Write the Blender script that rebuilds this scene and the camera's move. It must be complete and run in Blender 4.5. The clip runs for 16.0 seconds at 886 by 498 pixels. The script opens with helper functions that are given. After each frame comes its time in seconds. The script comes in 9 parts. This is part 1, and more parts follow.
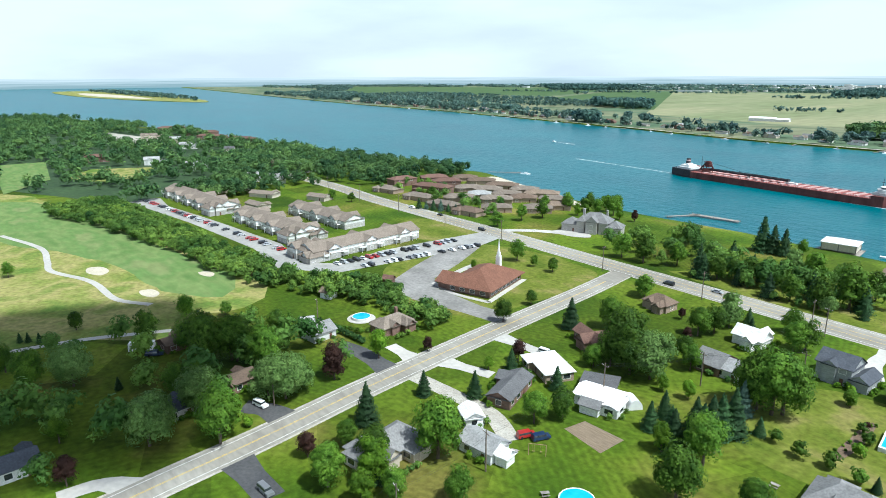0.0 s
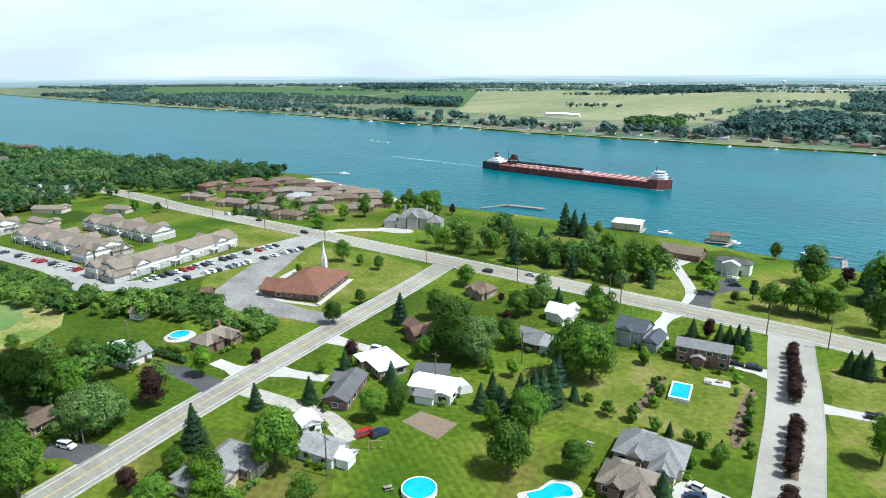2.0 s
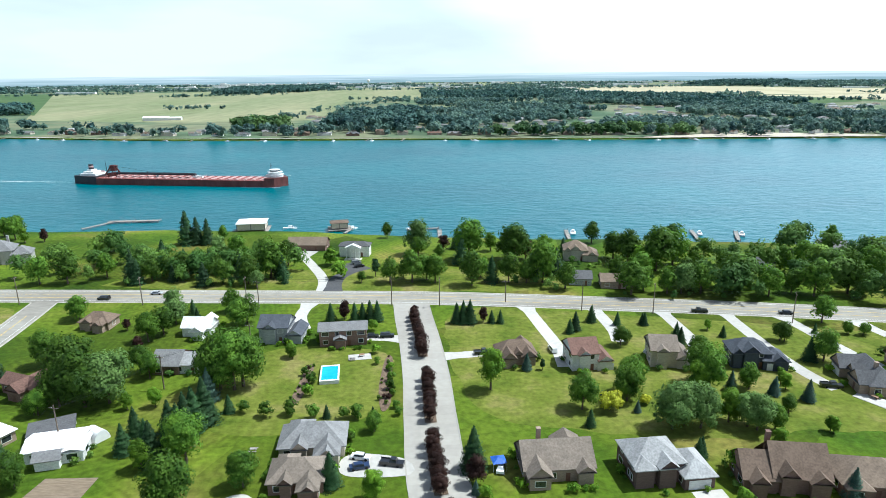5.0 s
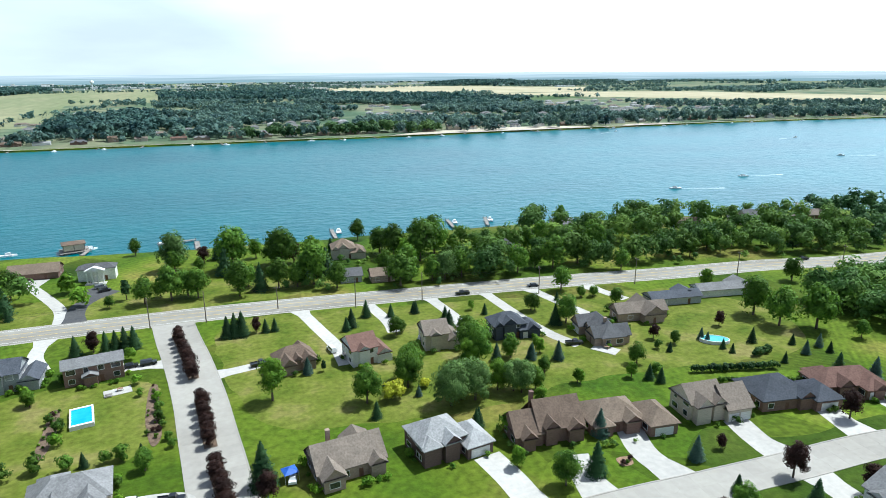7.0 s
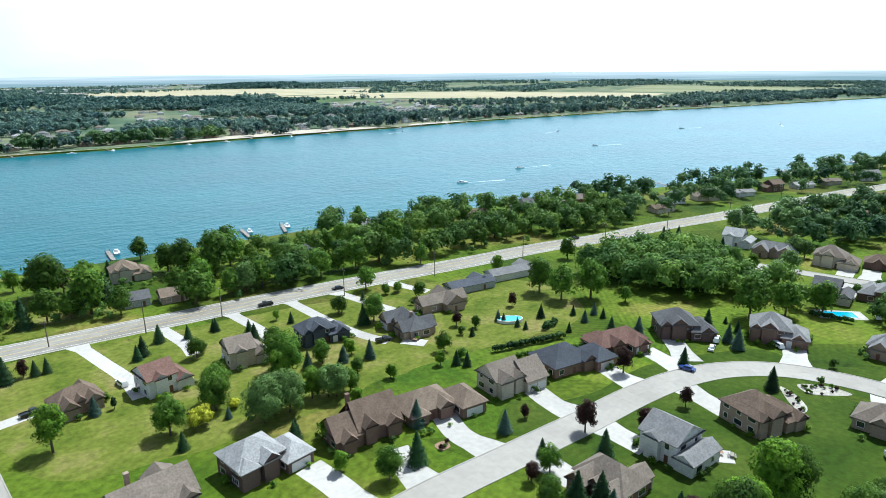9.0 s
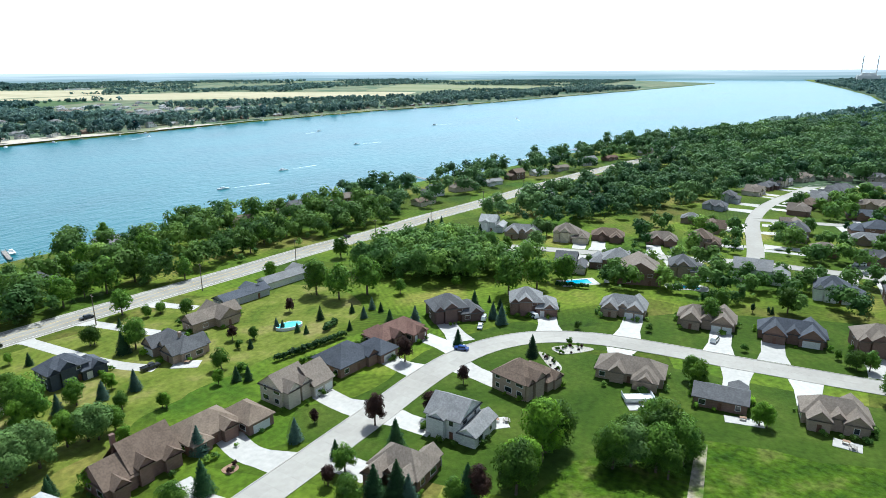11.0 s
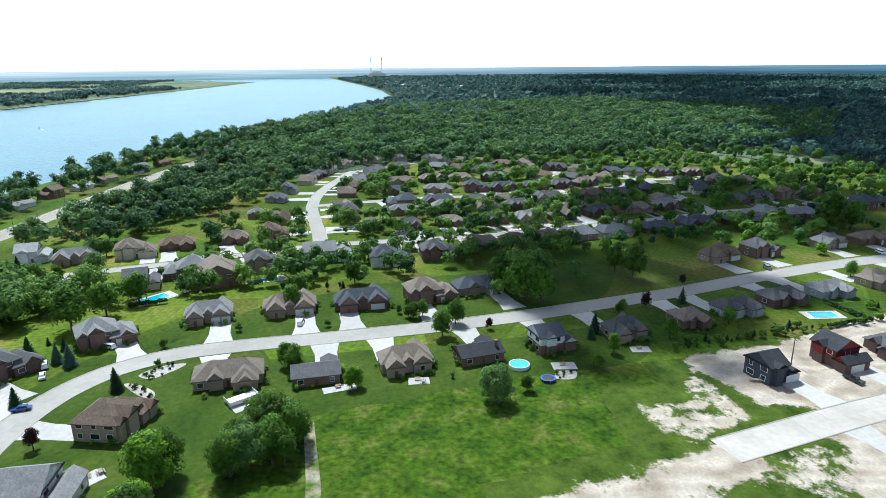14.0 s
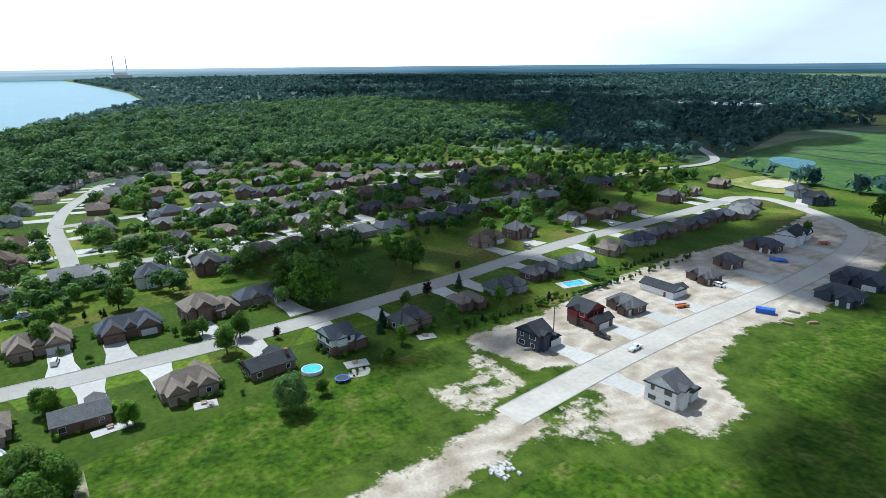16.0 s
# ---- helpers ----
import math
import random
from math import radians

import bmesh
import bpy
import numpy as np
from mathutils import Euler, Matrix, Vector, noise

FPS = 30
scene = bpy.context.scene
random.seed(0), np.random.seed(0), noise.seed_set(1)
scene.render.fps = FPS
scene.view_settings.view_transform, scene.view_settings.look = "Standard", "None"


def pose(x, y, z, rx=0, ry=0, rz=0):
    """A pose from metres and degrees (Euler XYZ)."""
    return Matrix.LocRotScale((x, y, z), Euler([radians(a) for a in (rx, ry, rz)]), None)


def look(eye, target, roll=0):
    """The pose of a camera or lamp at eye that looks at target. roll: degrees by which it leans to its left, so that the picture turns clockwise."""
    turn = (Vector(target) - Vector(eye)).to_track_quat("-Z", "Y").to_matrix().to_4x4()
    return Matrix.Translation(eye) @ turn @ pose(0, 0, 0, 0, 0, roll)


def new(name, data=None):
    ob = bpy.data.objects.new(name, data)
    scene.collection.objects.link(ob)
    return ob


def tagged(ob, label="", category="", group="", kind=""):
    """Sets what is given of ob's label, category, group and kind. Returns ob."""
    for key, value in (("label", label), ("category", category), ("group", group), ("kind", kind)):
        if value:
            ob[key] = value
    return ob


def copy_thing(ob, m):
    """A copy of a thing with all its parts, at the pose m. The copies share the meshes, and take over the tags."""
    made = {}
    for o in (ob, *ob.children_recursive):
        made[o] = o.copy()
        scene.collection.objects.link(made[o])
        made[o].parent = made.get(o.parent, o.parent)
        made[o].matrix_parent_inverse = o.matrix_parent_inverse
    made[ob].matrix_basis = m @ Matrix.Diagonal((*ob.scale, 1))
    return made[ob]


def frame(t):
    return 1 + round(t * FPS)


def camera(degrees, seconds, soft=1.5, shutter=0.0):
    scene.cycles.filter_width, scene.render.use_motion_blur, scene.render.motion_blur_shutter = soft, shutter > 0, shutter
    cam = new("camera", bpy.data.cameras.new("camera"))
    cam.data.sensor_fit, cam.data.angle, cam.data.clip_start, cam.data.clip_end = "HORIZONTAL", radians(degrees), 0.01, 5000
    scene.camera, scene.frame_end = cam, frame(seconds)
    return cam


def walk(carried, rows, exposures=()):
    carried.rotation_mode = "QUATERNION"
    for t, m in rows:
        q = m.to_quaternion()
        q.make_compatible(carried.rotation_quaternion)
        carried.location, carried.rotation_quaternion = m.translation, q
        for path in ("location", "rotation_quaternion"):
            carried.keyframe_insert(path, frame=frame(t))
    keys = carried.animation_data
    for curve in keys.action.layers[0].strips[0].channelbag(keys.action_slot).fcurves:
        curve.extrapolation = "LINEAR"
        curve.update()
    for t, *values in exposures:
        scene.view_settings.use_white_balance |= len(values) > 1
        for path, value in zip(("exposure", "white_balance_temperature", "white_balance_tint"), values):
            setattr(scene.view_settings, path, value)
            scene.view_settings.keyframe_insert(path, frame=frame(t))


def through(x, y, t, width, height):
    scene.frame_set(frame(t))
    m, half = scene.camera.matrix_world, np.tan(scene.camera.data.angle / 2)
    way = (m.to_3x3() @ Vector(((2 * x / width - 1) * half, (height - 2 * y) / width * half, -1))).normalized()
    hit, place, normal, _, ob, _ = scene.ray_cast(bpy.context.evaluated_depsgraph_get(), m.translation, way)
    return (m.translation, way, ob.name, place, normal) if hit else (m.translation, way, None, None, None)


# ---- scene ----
cam = camera(70.2, 16.0, soft=0.2)

PATH = [
    (0, (-0.051, 0.38, 85.24), (-1.551, 1.589, 84.704), -0.2),
    (0.5, (0.032, 0.176, 85.287), (-1.387, 1.478, 84.749), -0.0),
    (1, (0.156, 0.04, 85.337), (-1.17, 1.437, 84.8), -0.1),
    (1.5, (0.315, -0.022, 85.391), (-0.914, 1.461, 84.853), -0.2),
    (2, (0.488, -0.062, 85.488), (-0.609, 1.52, 84.948), -0.2),
    (2.5, (0.565, -0.168, 85.488), (-0.374, 1.513, 84.947), -0.3),
    (3, (0.591, -0.152, 85.382), (-0.193, 1.606, 84.842), -0.4),
    (3.5, (0.637, -0.11, 85.229), (0.008, 1.71, 84.688), -0.5),
    (4, (0.591, -0.151, 85.097), (0.123, 1.717, 84.556), -0.5),
    (4.5, (0.328, -0.073, 85.012), (0.077, 1.835, 84.468), -0.6),
    (5, (0.0, 0.0, 85.0), (-0.022, 1.924, 84.455), -0.5),
    (7.5, (-1.129, 0.418, 84.652), (-0.285, 2.147, 84.104), -0.3),
    (8, (-1.263, 0.495, 84.655), (-0.278, 2.147, 84.108), -0.3),
    (10.5, (-1.659, 0.452, 84.99), (-0.081, 1.552, 84.439), -0.5),
    (11, (-1.675, 0.533, 85.032), (0.009, 1.459, 84.48), -0.3),
    (11.5, (-1.66, 0.544, 85.034), (0.113, 1.285, 84.48), -0.4),
    (12, (-1.694, 0.416, 84.924), (0.151, 0.952, 84.368), -0.3),
    (12.5, (-1.668, 0.31, 84.787), (0.222, 0.651, 84.228), -0.4),
    (13, (-1.575, 0.352, 84.811), (0.343, 0.443, 84.251), -0.4),
    (13.5, (-1.621, 0.503, 84.918), (0.294, 0.371, 84.357), -0.5),
    (14, (-1.654, 0.603, 84.972), (0.236, 0.27, 84.41), -0.5),
    (14.5, (-1.642, 0.675, 84.979), (0.199, 0.132, 84.417), -0.5),
    (15, (-1.76, 0.696, 85.027), (0.025, -0.009, 84.463), -0.5),
    (15.5, (-1.915, 0.614, 85.145), (-0.186, -0.217, 84.581), -0.5),
    (16, (-2.156, 0.478, 85.265), (-0.502, -0.493, 84.698), -0.5),
]
EXPOSURES = [(0.0, 0.26, 5560, 2), (5.0, 0.31, 5500, 3), (7.8, 0.25, 5480, 3), (10.5, 0.29, 5460, 3), (13.0, 0.30, 5400, 4), (16.0, 0.02, 5300, 4)]
walk(cam, [(t, look(eye, target, roll)) for t, eye, target, roll in PATH], EXPOSURES)

# ---- light ----
SUN = Vector((0.485, 0.12, 0.866)).normalized()      # the way to the sun
world = bpy.data.worlds.new("sky")
scene.world = world
world.use_nodes = True
wn, wl = world.node_tree.nodes, world.node_tree.links
wn.clear()
sky = wn.new("ShaderNodeTexSky")
sky.sky_type, sky.sun_disc = "NISHITA", False
sky.sun_elevation, sky.sun_rotation = math.asin(SUN.z), math.atan2(SUN.x, SUN.y)
sky.air_density, sky.dust_density, sky.ozone_density, sky.altitude = 1.0, 3.0, 1.0, 200
w_coord = wn.new("ShaderNodeTexCoord")
w_map = wn.new("ShaderNodeMapping")
w_map.inputs["Scale"].default_value = (1.6, 1.6, 7.0)
w_noise = wn.new("ShaderNodeTexNoise")
w_noise.inputs["Scale"].default_value, w_noise.inputs["Detail"].default_value = 1.7, 6.0
w_ramp = wn.new("ShaderNodeValToRGB")
w_ramp.color_ramp.elements[0].position, w_ramp.color_ramp.elements[0].color = 0.36, (0.77, 0.77, 0.77, 1)
w_ramp.color_ramp.elements[1].position, w_ramp.color_ramp.elements[1].color = 0.62, (0.98, 0.98, 0.98, 1)
w_mix = wn.new("ShaderNodeMixRGB")
w_mix.inputs["Color2"].default_value = (13.8, 14.4, 15.0, 1)   # thin bright cloud veil
w_back = wn.new("ShaderNodeBackground")
w_back.inputs["Strength"].default_value = 0.070
w_out = wn.new("ShaderNodeOutputWorld")
wl.new(w_coord.outputs["Generated"], w_map.inputs["Vector"])
wl.new(w_map.outputs["Vector"], w_noise.inputs["Vector"])
wl.new(w_noise.outputs["Fac"], w_ramp.inputs["Fac"])
w_split, w_clear, w_veil = wn.new("ShaderNodeSeparateXYZ"), wn.new("ShaderNodeMapRange"), wn.new("ShaderNodeMath")
w_clear.inputs["From Min"].default_value, w_clear.inputs["From Max"].default_value = 0.12, 0.42
w_clear.inputs["To Min"].default_value, w_clear.inputs["To Max"].default_value = 1.0, 0.06
w_veil.operation = "MULTIPLY"
wl.new(w_coord.outputs["Generated"], w_split.inputs["Vector"])
wl.new(w_split.outputs["Z"], w_clear.inputs["Value"])
wl.new(w_clear.outputs["Result"], w_veil.inputs[0])
wl.new(w_ramp.outputs["Color"], w_veil.inputs[1])
wl.new(w_veil.outputs["Value"], w_mix.inputs["Fac"])
w_dot, w_glare, w_lit = wn.new("ShaderNodeVectorMath"), wn.new("ShaderNodeMapRange"), wn.new("ShaderNodeVectorMath")
w_dot.operation, w_dot.inputs[1].default_value = "DOT_PRODUCT", SUN
w_glare.inputs["From Min"].default_value, w_glare.inputs["From Max"].default_value = 0.18, 0.55
w_glare.inputs["To Min"].default_value, w_glare.inputs["To Max"].default_value = 0.95, 2.7
w_lit.operation, w_lit.inputs[0].default_value = "SCALE", (12.7, 13.5, 14.3)   # the veil is brighter towards the sun
wl.new(w_coord.outputs["Generated"], w_dot.inputs[0])
wl.new(w_dot.outputs["Value"], w_glare.inputs["Value"])
wl.new(w_glare.outputs["Result"], w_lit.inputs["Scale"])
wl.new(w_lit.outputs["Vector"], w_mix.inputs["Color2"])
wl.new(sky.outputs["Color"], w_mix.inputs["Color1"])
wl.new(w_mix.outputs["Color"], w_back.inputs["Color"])
wl.new(w_back.outputs["Background"], w_out.inputs["Surface"])

sun_data = bpy.data.lights.new("sun", "SUN")
sun_data.energy, sun_data.angle, sun_data.color = 5.0, radians(0.6), (1.0, 0.95, 0.87)
sun = new("sun", sun_data)
sun.matrix_world = look(SUN * 900, (0, 0, 0))

# ---- materials ----
MATS = {}


def shade(name, tones, scale=1.0, rough=0.8, bump=0.0, bump_scale=None, detail=5.0, fine=0.0, fine_scale=8.0, island=0.0, each=0.0,
          metal=0.0, gloss=0.5, stretch=None, coat=0.0):
    """A material of two to four tones, mixed by noise in metres of the world, with fine grain, relief and variation from piece to piece."""
    m = bpy.data.materials.new(name)
    m.use_nodes = True
    n, l = m.node_tree.nodes, m.node_tree.links
    bsdf = n["Principled BSDF"]
    bsdf.inputs["Roughness"].default_value, bsdf.inputs["Metallic"].default_value = rough, metal
    bsdf.inputs["Specular IOR Level"].default_value = gloss
    bsdf.inputs["Coat Weight"].default_value = coat
    geo = n.new("ShaderNodeNewGeometry")
    vec = geo.outputs["Position"]
    if stretch:
        mapping = n.new("ShaderNodeMapping")
        mapping.inputs["Scale"].default_value = stretch
        l.new(vec, mapping.inputs["Vector"])
        vec = mapping.outputs["Vector"]
    tex = n.new("ShaderNodeTexNoise")
    tex.inputs["Scale"].default_value, tex.inputs["Detail"].default_value = 1.0 / scale, detail
    l.new(vec, tex.inputs["Vector"])
    ramp = n.new("ShaderNodeValToRGB")
    el = ramp.color_ramp.elements
    while len(el) < len(tones):
        el.new(0.5)
    for k, tone in enumerate(tones):
        el[k].position = 0.33 + 0.34 * k / max(1, len(tones) - 1)
        el[k].color = (*tone, 1)
    l.new(tex.outputs["Fac"], ramp.inputs["Fac"])
    colour = ramp.outputs["Color"]
    factors = []
    if fine:
        grain = n.new("ShaderNodeTexNoise")
        grain.inputs["Scale"].default_value, grain.inputs["Detail"].default_value = fine_scale, 3.0
        l.new(vec, grain.inputs["Vector"])
        factors.append((grain.outputs["Fac"], 1 - fine, 1 + fine))
    if island:
        factors.append((geo.outputs["Random Per Island"], 1 - island, 1 + island))
    if each:
        info = n.new("ShaderNodeObjectInfo")
        factors.append((info.outputs["Random"], 1 - each, 1 + each))
    for source, lo, hi in factors:
        span = n.new("ShaderNodeMapRange")
        span.inputs["To Min"].default_value, span.inputs["To Max"].default_value = lo, hi
        if fine and source.node.type == "TEX_NOISE":
            span.inputs["From Min"].default_value, span.inputs["From Max"].default_value = 0.3, 0.7
        l.new(source, span.inputs["Value"])
        mul = n.new("ShaderNodeVectorMath")
        mul.operation = "SCALE"
        l.new(colour, mul.inputs[0])
        l.new(span.outputs["Result"], mul.inputs["Scale"])
        colour = mul.outputs["Vector"]
    l.new(colour, bsdf.inputs["Base Color"])
    if bump:
        relief = n.new("ShaderNodeTexNoise")
        relief.inputs["Scale"].default_value, relief.inputs["Detail"].default_value = bump_scale or 2.0 / scale, 4.0
        l.new(vec, relief.inputs["Vector"])
        bmp = n.new("ShaderNodeBump")
        bmp.inputs["Strength"].default_value, bmp.inputs["Distance"].default_value = 1.0, bump
        l.new(relief.outputs["Fac"], bmp.inputs["Height"])
        l.new(bmp.outputs["Normal"], bsdf.inputs["Normal"])
    MATS[name] = m
    return m


def lawn_material():
    """Mown grass: each lot has a tint and a mowing direction of its own, with dry patches and coarse tufts."""
    m = shade("lawn", [(0.037, 0.078, 0.004), (0.066, 0.110, 0.006), (0.098, 0.136, 0.010), (0.170, 0.156, 0.034)], scale=42.0, rough=0.95,
              bump=0.12, bump_scale=1.4, fine=0.30, fine_scale=0.55, gloss=0.15)
    n, l = m.node_tree.nodes, m.node_tree.links
    bsdf = n["Principled BSDF"]
    base = bsdf.inputs["Base Color"].links[0].from_socket
    geo = n.new("ShaderNodeNewGeometry")
    lots = n.new("ShaderNodeTexVoronoi")
    lots.inputs["Scale"].default_value = 1 / 34.0
    l.new(geo.outputs["Position"], lots.inputs["Vector"])
    split = n.new("ShaderNodeSeparateColor")
    l.new(lots.outputs["Color"], split.inputs["Color"])
    turn = n.new("ShaderNodeVectorRotate")
    turn.rotation_type = "Z_AXIS"
    angle = n.new("ShaderNodeMath")
    angle.operation, angle.inputs[1].default_value = "MULTIPLY", 3.1
    l.new(split.outputs["Red"], angle.inputs[0])
    l.new(angle.outputs["Value"], turn.inputs["Angle"])
    l.new(geo.outputs["Position"], turn.inputs["Vector"])
    wave = n.new("ShaderNodeTexWave")
    wave.inputs["Scale"].default_value, wave.inputs["Distortion"].default_value = 0.16, 0.6
    l.new(turn.outputs["Vector"], wave.inputs["Vector"])
    strength = n.new("ShaderNodeMath")
    strength.operation = "MULTIPLY"
    l.new(wave.outputs["Fac"], strength.inputs[0])
    l.new(split.outputs["Green"], strength.inputs[1])
    span = n.new("ShaderNodeMapRange")
    span.inputs["To Min"].default_value, span.inputs["To Max"].default_value = 0.93, 1.16
    l.new(strength.outputs["Value"], span.inputs["Value"])
    tint = n.new("ShaderNodeMapRange")
    tint.inputs["To Min"].default_value, tint.inputs["To Max"].default_value = 0.68, 1.28
    l.new(split.outputs["Blue"], tint.inputs["Value"])
    both = n.new("ShaderNodeMath")
    both.operation = "MULTIPLY"
    l.new(span.outputs["Result"], both.inputs[0])
    l.new(tint.outputs["Result"], both.inputs[1])
    mul = n.new("ShaderNodeVectorMath")
    mul.operation = "SCALE"
    l.new(base, mul.inputs[0])
    l.new(both.outputs["Value"], mul.inputs["Scale"])
    l.new(mul.outputs["Vector"], bsdf.inputs["Base Color"])
    return m


def water_material():
    m = bpy.data.materials.new("river_water")
    m.use_nodes = True
    n, l = m.node_tree.nodes, m.node_tree.links
    bsdf = n["Principled BSDF"]
    geo = n.new("ShaderNodeNewGeometry")
    mapping = n.new("ShaderNodeMapping")
    mapping.inputs["Scale"].default_value = (0.55, 1.0, 1.0)
    l.new(geo.outputs["Position"], mapping.inputs["Vector"])
    tex = n.new("ShaderNodeTexNoise")
    tex.inputs["Scale"].default_value, tex.inputs["Detail"].default_value = 0.012, 6.0
    l.new(mapping.outputs["Vector"], tex.inputs["Vector"])
    ramp = n.new("ShaderNodeValToRGB")
    ramp.color_ramp.elements[0].position, ramp.color_ramp.elements[0].color = 0.3, (0.0, 0.093, 0.117, 1)
    ramp.color_ramp.elements[1].position, ramp.color_ramp.elements[1].color = 0.7, (0.001, 0.130, 0.153, 1)
    l.new(tex.outputs["Fac"], ramp.inputs["Fac"])
    l.new(ramp.outputs["Color"], bsdf.inputs["Base Color"])
    bsdf.inputs["Roughness"].default_value, bsdf.inputs["IOR"].default_value = 0.3, 1.33
    bsdf.inputs["Specular IOR Level"].default_value = 0.42
    waves = n.new("ShaderNodeTexNoise")
    waves.inputs["Scale"].default_value, waves.inputs["Detail"].default_value = 0.22, 5.0
    l.new(mapping.outputs["Vector"], waves.inputs["Vector"])
    bmp = n.new("ShaderNodeBump")
    bmp.inputs["Strength"].default_value, bmp.inputs["Distance"].default_value = 0.8, 1.1
    l.new(waves.outputs["Fac"], bmp.inputs["Height"])
    l.new(bmp.outputs["Normal"], bsdf.inputs["Normal"])
    MATS["river_water"] = m
    return m


lawn_material()
water_material()
shade("meadow", [(0.025, 0.056, 0.003), (0.043, 0.084, 0.004), (0.060, 0.103, 0.006), (0.096, 0.118, 0.020)], scale=7, detail=11.0, rough=0.95, bump=0.8, bump_scale=0.55, fine=0.45, fine_scale=0.6, gloss=0.1)
shade("pasture", [(0.040, 0.090, 0.022), (0.062, 0.122, 0.030), (0.088, 0.140, 0.040)], scale=60, detail=9.0, rough=0.95, fine=0.3, fine_scale=0.12, gloss=0.1)
shade("pale_lot", [(0.27, 0.26, 0.24), (0.33, 0.32, 0.295), (0.38, 0.365, 0.335)], scale=14, rough=0.9, fine=0.12, fine_scale=0.6)
shade("fairway", [(0.105, 0.180, 0.050), (0.165, 0.225, 0.075), (0.120, 0.200, 0.058), (0.185, 0.225, 0.085)], scale=16, stretch=(0.45, 1, 1), detail=8.0, rough=0.95, fine=0.12, fine_scale=0.3, gloss=0.1)
shade("rough_grass", [(0.11, 0.175, 0.032), (0.20, 0.225, 0.055), (0.30, 0.27, 0.100), (0.16, 0.20, 0.045)], scale=20, rough=0.95, bump=0.25, bump_scale=0.7, fine=0.25, fine_scale=0.5, gloss=0.1)
shade("sand", [(0.46, 0.40, 0.30), (0.55, 0.49, 0.38)], scale=6, rough=0.95, fine=0.15, fine_scale=1.5)


def plot_material():
    """Bare earth with wheel ruts that gives way to rough grass where the mesh says so."""
    m = shade("plot_ground", [(0.31, 0.255, 0.185), (0.40, 0.335, 0.255), (0.50, 0.435, 0.345), (0.37, 0.31, 0.235)], scale=11, rough=0.95, bump=0.25, bump_scale=1.0, fine=0.12, fine_scale=1.3, gloss=0.1)
    n, l = m.node_tree.nodes, m.node_tree.links
    bsdf = n["Principled BSDF"]
    base = bsdf.inputs["Base Color"].links[0].from_socket
    geo = n.new("ShaderNodeNewGeometry")
    ruts, rut_span, rutted = n.new("ShaderNodeTexWave"), n.new("ShaderNodeMapRange"), n.new("ShaderNodeVectorMath")
    ruts.inputs["Scale"].default_value, ruts.inputs["Distortion"].default_value, ruts.inputs["Detail"].default_value, ruts.inputs["Detail Scale"].default_value = 0.06, 22.0, 3.0, 0.35
    rut_span.inputs["To Min"].default_value, rut_span.inputs["To Max"].default_value = 0.90, 1.06
    rutted.operation = "SCALE"
    l.new(geo.outputs["Position"], ruts.inputs["Vector"])
    l.new(ruts.outputs["Fac"], rut_span.inputs["Value"])
    l.new(base, rutted.inputs[0])
    l.new(rut_span.outputs["Result"], rutted.inputs["Scale"])
    grass_noise, grass = n.new("ShaderNodeTexNoise"), n.new("ShaderNodeValToRGB")
    grass_noise.inputs["Scale"].default_value, grass_noise.inputs["Detail"].default_value, grass_noise.inputs["Roughness"].default_value = 0.11, 10.0, 0.78
    grass.color_ramp.elements[0].position, grass.color_ramp.elements[0].color = 0.36, (0.019, 0.043, 0.003, 1)
    grass.color_ramp.elements[1].position, grass.color_ramp.elements[1].color = 0.64, (0.094, 0.134, 0.016, 1)
    l.new(geo.outputs["Position"], grass_noise.inputs["Vector"])
    l.new(grass_noise.outputs["Fac"], grass.inputs["Fac"])
    where, ragged, total, sharp, mix = n.new("ShaderNodeAttribute"), n.new("ShaderNodeTexNoise"), n.new("ShaderNodeMath"), n.new("ShaderNodeMapRange"), n.new("ShaderNodeMixRGB")
    where.attribute_name = "earth"
    ragged.inputs["Scale"].default_value, ragged.inputs["Detail"].default_value, ragged.inputs["Roughness"].default_value = 0.16, 9.0, 0.72
    total.operation = "ADD"
    rough_edge = n.new("ShaderNodeMath")
    rough_edge.operation, rough_edge.inputs[1].default_value, rough_edge.inputs[2].default_value = "MULTIPLY_ADD", 2.1, -0.55
    l.new(geo.outputs["Position"], ragged.inputs["Vector"])
    l.new(ragged.outputs["Fac"], rough_edge.inputs[0])
    l.new(where.outputs["Fac"], total.inputs[0])
    l.new(rough_edge.outputs["Value"], total.inputs[1])
    sharp.inputs["From Min"].default_value, sharp.inputs["From Max"].default_value = 0.93, 1.12
    l.new(total.outputs["Value"], sharp.inputs["Value"])
    l.new(sharp.outputs["Result"], mix.inputs["Fac"])
    l.new(grass.outputs["Color"], mix.inputs["Color1"])
    l.new(rutted.outputs["Vector"], mix.inputs["Color2"])
    l.new(mix.outputs["Color"], bsdf.inputs["Base Color"])


